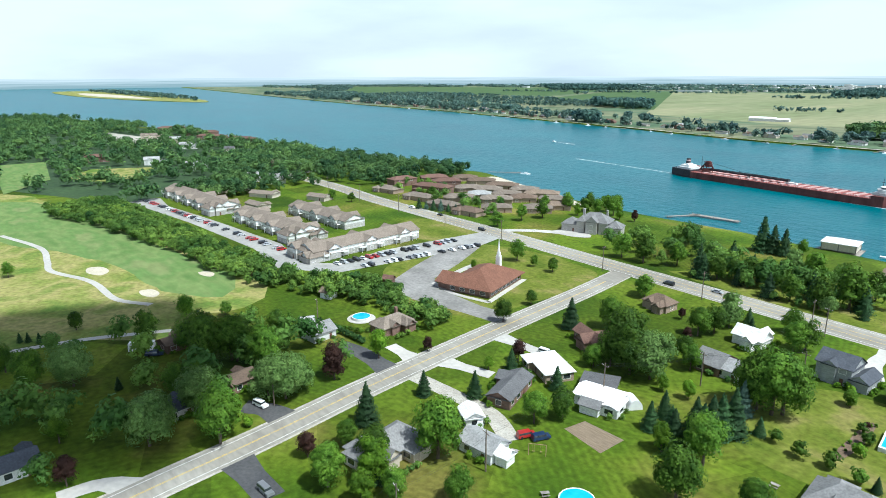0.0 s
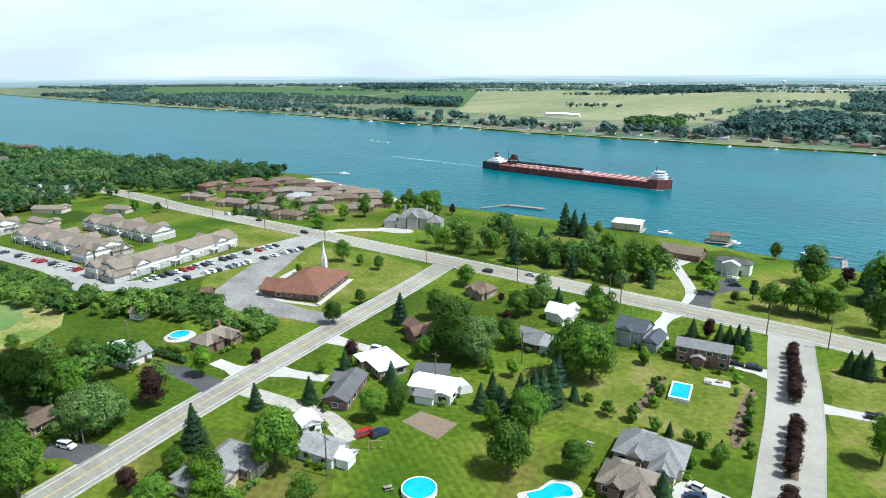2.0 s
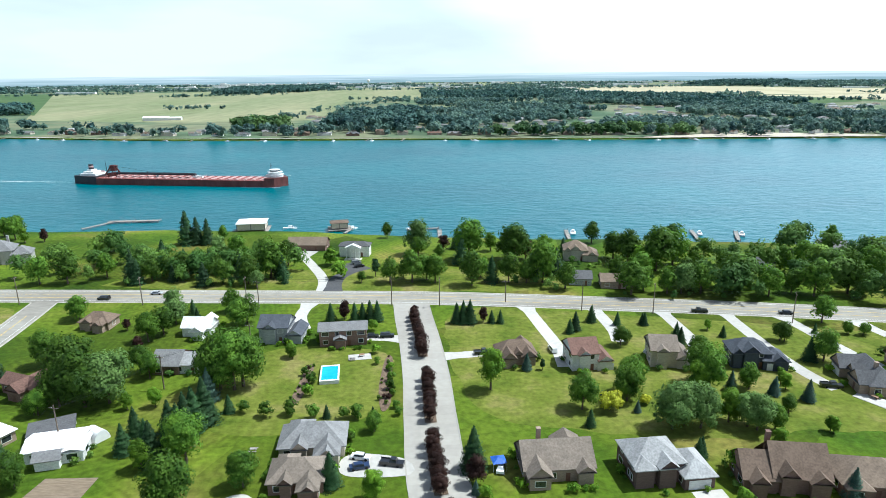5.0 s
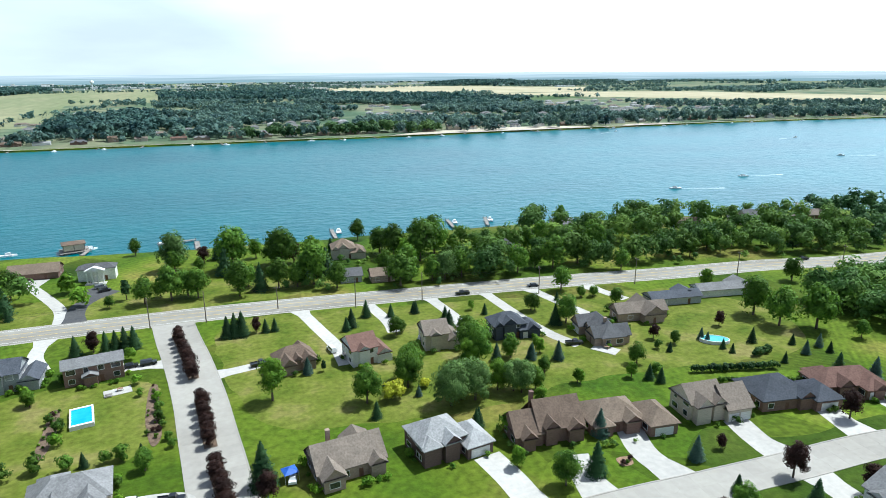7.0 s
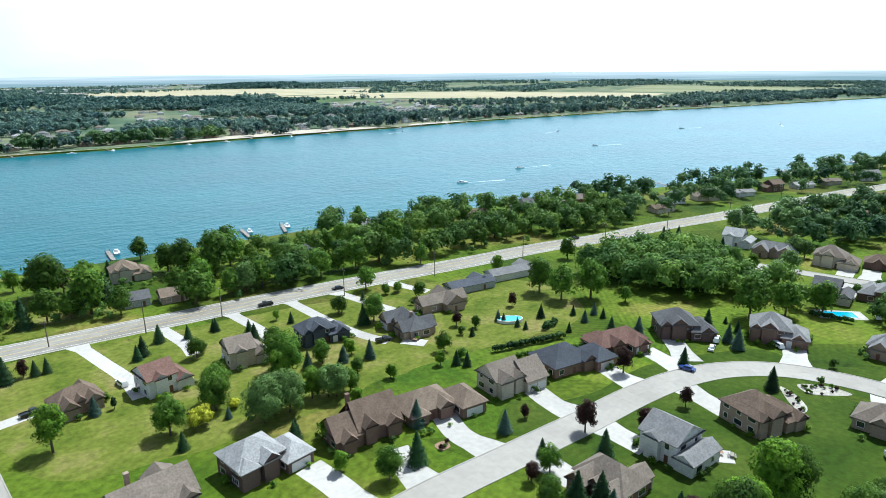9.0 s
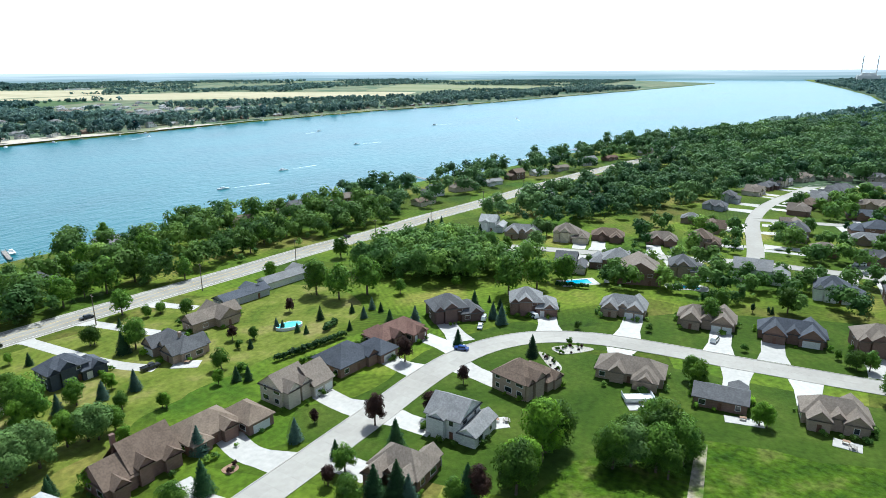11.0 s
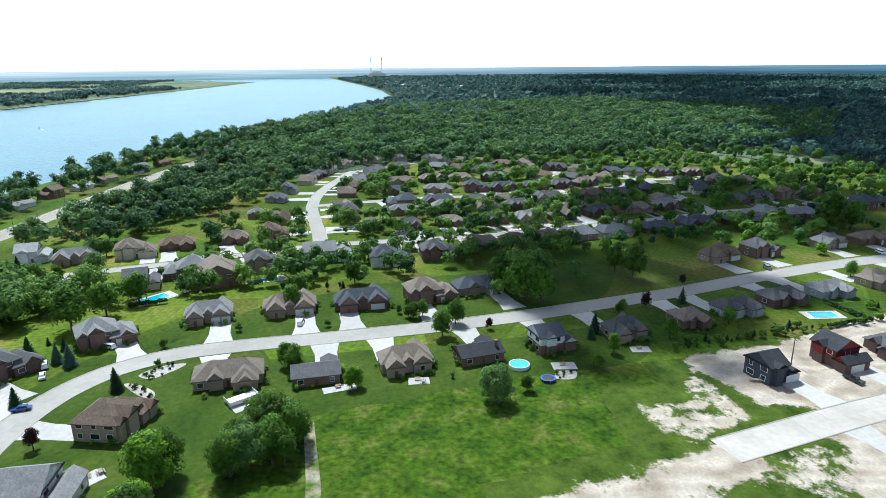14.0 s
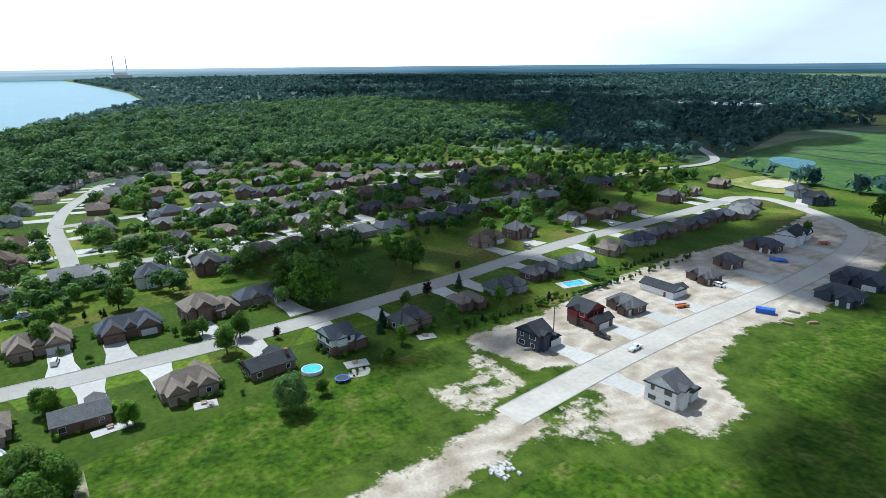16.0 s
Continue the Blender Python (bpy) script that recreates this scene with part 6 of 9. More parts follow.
tree("broad", 138.8, 182.8, 7.3)
tree("broad", 194.0, 127.3, 7.0)
tree("broad", 177.9, 155.8, 16.1)
tree("broad", 178.0, 144.9, 15.8)
tree("broad", 187.2, 138.2, 17.7)
tree("broad", 212.9, 89.5, 17.6)
tree("broad", 224.1, 82.1, 14.5)
tree("broad", 235.9, 74.4, 13.7)
tree("maple", 180.8, 182.2, 10.2)
tree("broad", 229.1, 140.2, 12.6)
tree("broad", 242.3, 130.0, 11.8)
tree("broad", 255.1, 118.9, 12.3)
tree("silver", 277.8, 102.3, 11.3)
tree("maple", 66.9, 154.6, 11.8)
tree("maple", 69.2, 140.2, 10.9)
tree("broad", 73.0, 171.1, 10.4)
tree("spruce", 277.0, 162.4, 10.9)
tree("spruce", 277.0, 159.7, 10.3)
tree("spruce", 301.9, 168.3, 5.6)
tree("purple", 290.8, 151.5, 5.7)
tree("spruce", 279.4, 137.3, 9.3)
tree("spruce", 279.5, 133.5, 10.4)
tree("maple", 264.0, 112.2, 9.9)
tree("silver", 302.0, 110.9, 11.1)
tree("silver", 304.3, 106.7, 9.4)
tree("broad", 222.2, 178.0, 10.8)
tree("bright", 212.5, 111.7, 4.8)
tree("spruce", 189.7, 92.9, 9.9)
tree("spruce", 202.1, 92.7, 3.2)
tree("spruce", 197.2, 86.2, 5.2)
tree("spruce", 173.3, 64.5, 4.7)
tree("maple", 116.6, 40.6, 17.0)
tree("maple", 108.4, 40.6, 10.9)
tree("broad", 103.1, 41.2, 13.6)
tree("broad", 123.5, 39.7, 12.6)
tree("silver", 124.1, 22.5, 13.2)
tree("broad", 124.5, 17.3, 12.7)
tree("broad", 130.0, 12.6, 12.3)
tree("broad", 132.8, 25.4, 8.1)
tree("broad", 123.2, 14.5, 10.2)
tree("broad", 121.3, 25.9, 11.6)
tree("broad", 223.0, 226.8, 12.4)
tree("broad", 208.7, 221.7, 11.8)
tree("broad", 239.8, 227.4, 10.5)
tree("broad", -183.6, 54.7, 18.1)
tree("broad", -180.4, 61.7, 15.8)
tree("broad", -196.1, 53.3, 11.5)
tree("silver", -154.6, 43.4, 14.3)
tree("broad", -137.1, 42.2, 14.7)
tree("silver", -151.3, 31.8, 12.6)
tree("silver", -147.4, 64.0, 14.7)
tree("broad", -168.9, 67.6, 15.0)
tree("broad", -168.7, 41.4, 10.4)
tree("broad", -106.4, 66.0, 11.0)
tree("maple", -100.8, 62.1, 12.5)
tree("broad", 183.7, -31.6, 10.3)
tree("purple", 187.1, -48.0, 4.5)
tree("silver", 140.8, -38.1, 12.6)
tree("broad", 144.8, -47.9, 5.3)
tree("bright", 153.8, -71.5, 4.6)
tree("maple", 162.0, -80.7, 7.3)
tree("spruce", 178.3, -81.5, 7.8)
tree("purple", 195.1, -108.4, 6.8)
tree("broad", 192.0, -96.7, 4.4)
tree("spruce", 173.7, -78.3, 6.0)
tree("bright", 196.6, -100.3, 3.4)
tree("broad", 172.6, 16.7, 8.4)
tree("maple", 155.5, -1.4, 7.2)
tree("broad", 201.6, -24.5, 6.8)
tree("maple", 206.9, -20.1, 3.9)
tree("broad", 202.6, -22.9, 4.9)
tree("broad", 202.2, -27.7, 6.9)
tree("shrub", 156.0, -29.6, 1.7)
tree("broad", 193.4, -37.8, 9.7)
tree("column", 236.2, 5.0, 4.5)
tree("column", 237.9, 0.0, 3.5)
tree("spruce", 238.4, -1.2, 3.5)
tree("broad", 241.7, -6.0, 10.6)
tree("broad", 234.0, 15.1, 8.8)
tree("broad", 217.4, 17.3, 11.0)
tree("broad", 210.7, -66.6, 19.5)
tree("broad", 220.9, -61.2, 15.6)
tree("broad", 206.9, -72.8, 15.3)
tree("broad", 225.2, -117.9, 16.3)
tree("broad", 236.1, -115.2, 12.9)
tree("broad", 210.1, -206.2, 7.8)
tree("purple", 215.0, -134.2, 5.1)
tree("spruce", 196.8, -123.5, 7.0)
tree("broad", 175.8, -128.4, 6.7)
tree("broad", 169.4, -103.2, 7.3)
tree("broad", 138.0, 20.7, 11.3)
tree("silver", 134.4, 14.6, 10.7)
tree("maple", 168.3, -310.1, 10.0)
tree("broad", 160.0, -365.9, 18.0)
tree("bright", 240.0, -217.7, 6.1)
tree("broad", 273.8, -249.6, 21.9)
tree("broad", 274.1, -263.2, 17.2)
tree("broad", 322.3, -217.7, 14.4)

# ---- apartments, condominiums, church and mansion ----
def apartment(x, y, turn, length, depth, label):
    a, b = length / 2, depth / 2
    blocks = [(-a, a, -b * 0.82, b * 0.82, 4.7, "gx", 0.40)]
    n = max(2, int(length // 17))
    for k in range(n):
        c = -a + length * (k + 0.5) / n
        blocks.append((c - 3.4, c + 3.4, -b, b, 4.8, "gy", 0.60))
    home = house(x, y, turn, blocks, "taupe", "stone", label=label, upper="siding", gap=3.4, name="apartment_building", door=False, far="all")
    tagged(home, category="apartment building", group="apartment buildings")
    for k in range(n * 2):
        c = -a + length * (k + 0.5) / (n * 2)
        s = Shape().box(c - 1.5, c + 1.5, -b - 1.2, -b * 0.7, 2.35, 2.5).box(c - 1.5, c + 1.5, -b - 1.2, -b - 1.13, 2.5, 3.4)
        s.box(c - 1.5, c - 1.36, -b - 1.2, -b - 1.06, 0, 4.7).box(c + 1.36, c + 1.5, -b - 1.2, -b - 1.06, 0, 4.7)
        part("balcony", s, "trim", home)
    return home


for x, y, turn, length, depth in ((-268.5, 163.4, 95, 66, 17), (-334.5, 147, 4, 74, 19), (-436, 138, 3, 92, 20), (-337, 180, 4, 62, 17)):
    apartment(x, y, turn, length, depth, "two-storey white apartment building with taupe gables")
for x, y, turn, w, d in ((-302, 147, 94, 24, 13), (-396, 138, 95, 22, 13), (-268, 134, 5, 22, 14)):
    house(x, y, turn, plan("twohip", w, d), "taupe", "stone", upper="siding", label="two-storey white apartment wing with taupe roof", name="apartment_building", far="all")
for x, y, turn, w in ((-468, 168, 90, 34), (-397, 162, 8, 16), (-431, 182, 30, 20), (-395, 207, 20, 16)):
    house(x, y, turn, plan("ranch", w, 12), "taupe", "cream", label="low taupe-roofed hall beside the apartments")
for x, y, turn, w, roof in ((-407, 287, 87, 21, "redbrown"), (-365, 285, 20, 30, "redbrown"), (-398, 312, 64, 21, "redbrown"), (-377, 308, 56, 21, "redbrown"), (-354, 311, 45, 20, "taupe"), (-372, 340, 40, 22, "brown"),
                            (-346, 338, 35, 24, "brown"), (-322, 338, 35, 20, "taupe"), (-303, 336, 35, 24, "tan"), (-284, 326, 35, 18, "taupe"), (-330, 281, 48, 21, "taupe"), (-309, 297, 40, 22, "taupe"), (-288, 277, 48, 19, "taupe"),
                            (-390, 262, 10, 22, "taupe"), (-350, 262, 10, 24, "taupe"), (-318, 258, 8, 22, "taupe"), (-292, 257, 8, 20, "brown"), (-340, 318, 40, 20, "taupe"), (-318, 316, 40, 20, "taupe"), (-300, 314, 40, 18, "brown"), (-270, 296, 40, 18, "taupe"), (-268, 312, 38, 18, "tan"), (-330, 300, 45, 16, "pale"), (-392, 340, 45, 20, "brown"),
                            (-1050, 300, 80, 40, "redbrown"), (-940, 310, 65, 45, "redbrown"), (-813, 318, 33, 42, "redbrown"), (-870, 300, 33, 42, "redbrown")):
    house(x, y, turn, [(-w / 2, w / 2, -5.5, 5.5, 2.9 if roof != "redbrown" else 5.3, "hip", 0.35), (-w / 2 + 2, -w / 2 + 8, -7.5, 0, 2.8, "hip", 0.4)], roof, "brick" if roof == "redbrown" else "tanbrick",
          label=("long flat-hipped red brick condominium row" if roof == "redbrown" else "low brown-roofed condominium near the river"), far=True, name="condominium")
for lot in ([(-480, 100), (-474, 122), (-440, 118), (-380, 126), (-300, 134), (-262, 126), (-250, 122), (-262, 114), (-300, 119), (-380, 113), (-440, 105)], [(-262, 126), (-250, 122), (-238, 130), (-230, 206), (-254, 208), (-256, 168), (-250, 140)],
            [(-254, 208), (-230, 206), (-236, 230), (-252, 231)]):
    sheet("apartment_lot", lot, 0.034, "pale_lot", "pale concrete parking lot beside the apartments", "parking lot")
sheet("church_lot", [(-210, 139), (-222, 160), (-231, 178), (-241, 206), (-229, 209), (-214, 182), (-204, 160), (-192, 153), (-166, 153), (-151, 156), (-148, 146), (-166, 143), (-190, 137)], 0.04, "lot_asphalt", "worn asphalt parking lot beside the church", "parking lot")
for pts, half in (([(-200, 156), (-184, 154), (-167, 158)], 1.1), ([(-167.5, 158), (-172.5, 172), (-178.5, 189)], 1.1), ([(-201, 163), (-206, 178), (-208, 186)], 1.6)):
    tagged(part("church_path", strip(smooth_line(pts, 2), half, -half, 0.09, thick=0.1), "drive_concrete"), "pale concrete path along the church", "path", "", "structure")

church = thing("church", -184.5, 171.5, 0, 19, "brown-roofed brick church with a white steeple", "church")
cw, cr = Shape(), Shape()
cw.box(-10, 10, -14.5, 14, -0.2, 2.9).box(-14.5, -10, -13.5, -3, -0.2, 2.7)
roof_block(cr, -10, 10, -14.5, 14, 2.9, "hip", 0.46, 1.4)
roof_block(cr, -14.5, -6, -13.5, -3, 2.7, "gx", 0.5, 1.2)
part("wall", cw, "wall_brick", church)
part("roof", cr, "roof_church", church)
for k in range(8):
    f = part("window", shared(("frame", 2.2, 1.35), lambda: window_frame(2.2, 1.35)), "", church, at=pose(10.02, -12.2 + 3.4 * k, 0.8, 0, 0, 90))
    part("pane", shared(("pane", 2.2, 1.35), lambda: window_pane(2.2, 1.35)), "", f)
for k in range(4):
    f = part("window", shared(("frame", 2.2, 1.35), lambda: window_frame(2.2, 1.35)), "", church, at=pose(-7 + 4.6 * k, -14.52, 0.8))
    part("pane", shared(("pane", 2.2, 1.35), lambda: window_pane(2.2, 1.35)), "", f)
steeple = part("steeple", Shape().box(-0.5, 1.5, 10.4, 12.4, 4, 9.8, 0.05).box(-0.2, 1.2, 10.7, 12.1, 9.8, 11.4, 0.1), "trim", church, "white steeple")
part("spire", Shape().cone(0.5, 11.4, 11.4, 17.6, 0.65, 0.04, 8), "trim", steeple)

manor = house(-214, 282, 24, [(-9, 9, -6, 6, 6.0, "hip", 0.7), (-17, -8, -7, 3, 4.0, "hip", 0.65), (8, 16, -8, 2, 4.2, "hip", 0.7), (-3, 3, -9, 0, 6.6, "gy", 0.9), (4, 8.4, -7.6, 0, 6.3, "hip", 1.0), (-8.4, -4, -7.6, 0, 6.3, "hip", 1.0)],
              "grey", "stone", chimney=(6, 3), label="large pale stone mansion with steep grey roofs", name="mansion")
part("chimney", Shape().box(-7.5, -6.3, 2, 3.2, 5, 11.4).box(-7.6, -6.2, 1.9, 3.3, 11.4, 11.7), "wall_stone", manor)
drive([(-245, 228), (-246, 244), (-236, 256), (-220, 266)], 3.0)
sheet("mansion_court", blob([(-228, 262), (-214, 262), (-206, 268), (-212, 274), (-226, 272)], 3), 0.085, "drive_concrete", "pale paved court before the mansion", "court")

# ---- driveways ----
for pts in ([(27.9, 222), (31.5, 200.7), (33.9, 185.9), (34, 170.8)], [(52.4, 222), (55.1, 199.5), (54.5, 188.8)], [(76.5, 218), (78.4, 189.5), (74, 176)], [(98.6, 216), (100.1, 185), (102.2, 168), (106, 156.7)], [(117, 212), (123.5, 179), (126.7, 170.2)],
            [(140, 206), (145.9, 185.9)], [(-5, 178), (7.3, 179.9), (12, 181)], [(-14.8, 191.7), (-27.3, 192.8)], [(-53.4, 226), (-54, 211.9), (-50, 200)], [(-72, 292), (-64.8, 278), (-54, 254), (-51.5, 236)], [(-143, 138), (-118, 140)],
            [(-145, 105.8), (-158.4, 105.7)], [(-132, 21.8), (-138, 16.7), (-139, 8.3)], [(-139, 111.4), (-122, 117)]):
    drive(pts, 2.25, flare=1.6)
for pts in ([(-47.3, 238), (-47.9, 255.6), (-41, 270)], [(-144, 95.5), (-159.4, 95.6), (-169.7, 93.3)], [(-139, 59.1), (-145.6, 57.4), (-150.8, 53.3)], [(-128, 42.6), (-110.6, 43.2)]):
    drive(pts, 3.2, "dark_asphalt", flare=1.0)
drive([(-138, 98.7), (-118, 101), (-105.8, 101.6), (-94, 97)], 2.6, "gravel")
drive([(-78, 294), (-66, 291)], 6.0)
sheet("parking_pad", blob([(-25, 124.5), (-21, 127), (-10.5, 124.8), (-9, 119), (-23, 118.6)], 1.5), 0.085, "drive_concrete", "pale concrete parking pad beside a grey-roofed house", "driveway")
drive([(-46, 268), (-40, 274)], 7.0, "dark_asphalt")

# driveways of the crescent, the plots and the second street
drive([(55.0, 92.0), (54.8, 103), (53.4, 113.5)], 3.4, flare=1.2)
drive([(69.5, 91.0), (70.0, 98), (72.0, 106.5)], 3.4, flare=1.2)
drive([(88.6, 90.5), (87.4, 101), (90.5, 111.0)], 3.4, flare=1.2)
drive([(116.2, 88.5), (115.6, 95), (117.5, 104.0)], 3.4, flare=1.2)
drive([(141.2, 87.0), (141.8, 94), (144.2, 101.5)], 3.4, flare=1.2)
drive([(159.4, 84.0), (161, 91), (163.0, 99.0)], 3.4, flare=1.2)
drive([(165.5, 85.8), (176.5, 97.6)], 3.4, flare=1.2)
drive([(186.2, 63.3), (199.5, 69.2)], 3.4, flare=1.2)
drive([(193.4, 39.6), (210.3, 41.1)], 3.4, flare=1.2)
drive([(195.4, 12.0), (212.1, 12.9)], 3.4, flare=1.2)
drive([(196.2, -3.3), (211.8, -2.4)], 3.4, flare=1.2)
drive([(150.0, 79.4), (145.7, 63.8)], 3.4, flare=1.2)
drive([(184.2, 39.0), (171.9, 37.8)], 3.4, flare=1.2)
drive([(186.5, 6.0), (169.0, 5.1)], 3.4, flare=1.2)
drive([(116.6, 82.6), (116.1, 68.0)], 3.4, flare=1.2)
drive([(94.7, 83.3), (94.3, 71.5)], 3.4, flare=1.2)
drive([(187.5, -11.5), (171.2, -12.9)], 3.4, flare=1.2)
drive([(190.4, -39.4), (173.3, -42.2)], 3.4, flare=1.2)
drive([(194.2, -63.4), (175.7, -66.3)], 3.4, flare=1.2)
drive([(197.2, -83.0), (178.9, -85.8)], 3.4, flare=1.2)
drive([(202.1, -114.9), (184.3, -117.6)], 3.4, flare=1.2)
drive([(203.7, -127.8), (188.3, -131.6)], 3.4, flare=1.2)
drive([(211.4, -158.6), (196.7, -162.3)], 3.4, flare=1.2)
drive([(215.1, -174.0), (198.2, -177.4)], 3.4, flare=1.2)
drive([(220.5, -201.0), (204.8, -204.2)], 3.4, flare=1.2)
drive([(225.2, -233.1), (210.0, -234.7)], 3.4, flare=1.2)
drive([(227.1, -252.5), (212.4, -254.0)], 3.4, flare=1.2)
drive([(230.1, -281.6), (216.7, -283.0)], 3.4, flare=1.2)
drive([(232.9, -309.6), (220.6, -310.8)], 3.4, flare=1.2)
drive([(238.4, -344.5), (229.2, -346.0)], 3.4, flare=1.2)
drive([(122.4, -123.3), (136.1, -120.6)], 3.4, flare=1.2)
drive([(126.3, -148.6), (139.5, -146.7)], 3.4, flare=1.2)
drive([(128.9, -167.7), (142.1, -165.9)], 3.4, flare=1.2)
drive([(130.6, -185.1), (146.4, -183.5)], 3.4, flare=1.2)
drive([(133.9, -217.3), (148.2, -215.9)], 3.4, flare=1.2)
drive([(135.8, -236.4), (154.4, -234.5)], 3.4, flare=1.2)
drive([(141.5, -272.7), (160.9, -269.4)], 3.4, flare=1.2)
drive([(146.8, -296.0), (161.0, -292.1)], 3.4, flare=1.2)
drive([(112.4, -120.1), (101.4, -122.2)], 3.4, flare=1.2)
drive([(125.8, -229.7), (116.3, -230.6)], 3.4, flare=1.2)
drive([(128.5, -251.5), (121.1, -252.8)], 3.4, flare=1.2)
drive([(198.4, -31.7), (214.3, -29.1)], 3.4, flare=1.2)
drive([(203.3, -61.8), (220.1, -59.1)], 3.4, flare=1.2)
drive([(223.2, -167.7), (237.7, -164.8)], 3.4, flare=1.2)
drive([(227.7, -190.0), (240.7, -187.4)], 3.4, flare=1.2)
drive([(234.0, -228.9), (246.6, -227.6)], 3.4, flare=1.2)
drive([(236.4, -252.3), (248.4, -251.1)], 3.4, flare=1.2)
drive([(239.0, -278.0), (250.1, -276.9)], 3.4, flare=1.2)
drive([(245.4, -330.3), (258.8, -328.1)], 3.4, flare=1.2)
drive([(248.0, -346.2), (264.0, -345.7)], 3.4, flare=1.2)
drive([(210.2, -375.4), (221.2, -397.6)], 3.4, flare=1.2)
drive([(214.6, -379.1), (212.9, -387.2)], 3.4, flare=1.2)
drive([(280.0, 79.5), (260.5, 75.5)], 3.4, flare=1.2)
drive([(273.2, 112.9), (256.2, 109.4)], 3.4, flare=1.2)
drive([(284.4, 61.1), (262.2, 55.6)], 3.4, flare=1.2)
drive([(289.2, 41.0), (276.7, 37.8)], 3.4, flare=1.2)
drive([(297.7, -0.4), (284.4, -0.9)], 3.4, flare=1.2)
drive([(298.5, -26.7), (272.9, -27.1)], 3.4, flare=1.2)
drive([(298.7, -40.6), (277.3, -41.0)], 3.4, flare=1.2)
drive([(290.2, 75.9), (306.2, 79.8)], 3.4, flare=1.2)
drive([(296.5, 50.3), (312.0, 54.1)], 3.4, flare=1.2)
drive([(328.3, 14.5), (327.4, 26.6)], 3.4, flare=1.2)
drive([(375.5, 17.6), (374.2, 40.1)], 3.4, flare=1.2)
drive([(278.0, 135.7), (298.2, 139.8)], 3.4, flare=1.2)
drive([(416.8, 16.2), (418.5, 31.8)], 3.4, flare=1.2)
drive([(437.9, 13.8), (440.2, 25.8)], 3.4, flare=1.2)
drive([(334.6, 5.7), (336.1, -14.2)], 3.4, flare=1.2)
drive([(307.8, -34.6), (321.4, -34.4)], 3.4, flare=1.2)
drive([(308.3, -65.9), (325.7, -65.6)], 3.4, flare=1.2)
drive([(310.7, -94.5), (325.0, -91.8)], 3.4, flare=1.2)
drive([(299.4, -80.8), (290.7, -81.4)], 3.4, flare=1.2)
drive([(301.3, -94.3), (290.4, -96.4)], 3.4, flare=1.2)
drive([(317.4, -140.4), (344.7, -137.0)], 3.4, flare=1.2)

# ---- more houses of the far lots ----
def lot_row(line, away, every, seed, start=0.0, stop=1.0):
    """Houses along one side of a street where no other house stands yet."""
    rng = np.random.default_rng(seed)
    n = sides(line)
    step = np.r_[0, np.cumsum(np.linalg.norm(np.diff(line, axis=0), axis=1))]
    at = step[-1] * start + 8
    while at < step[-1] * stop - 6:
        i = int(np.searchsorted(step, at))
        p = line[i] + n[i] * away
        there = [ob.matrix_basis.translation for ob in scene.collection.objects if ob.parent is None and ob.name.split(".")[0] == "house"]
        clear = all((p[0] - q.x) ** 2 + (p[1] - q.y) ** 2 > 17**2 for q in there)
        clear &= not any(near_line(np.array([p]), other, 13.5)[0] for other in (MAIN, SECOND, BRANCH, BIRCH, FAR_ROW, FAR_LANE, MID_LANE))
        if clear:
            d = line[min(i + 1, len(line) - 1)] - line[max(i - 1, 0)]
            turn = math.degrees(math.atan2(d[1], d[0])) + (180 if away < 0 else 0)
            roof = ("charcoal", "taupe", "brown", "grey", "taupe", "slate")[int(rng.integers(0, 6))]
            wall = ("brick", "tanbrick", "darkbrick", "brick", "cream")[int(rng.integers(0, 5))]
            w = float(rng.uniform(15, 20))
            house(float(p[0]), float(p[1]), turn, plan(("hip", "gabled", "twohip", "gabled")[int(rng.integers(0, 4))], w, 13), roof, wall, far=True, gap=3.6, label=roof + "-roofed " + {"tanbrick": "tan brick", "darkbrick": "dark brick"}.get(wall, wall) + " house on a suburban lot")
            q = line[i] + n[i] * (5.0 if away > 0 else -5.0) + (d / np.linalg.norm(d)) * w * 0.28
            drive([tuple(q), tuple(p - n[i] * (5.5 if away > 0 else -5.5) + (d / np.linalg.norm(d)) * w * 0.28)], 3.2)
        at += every + float(rng.uniform(-2, 3))


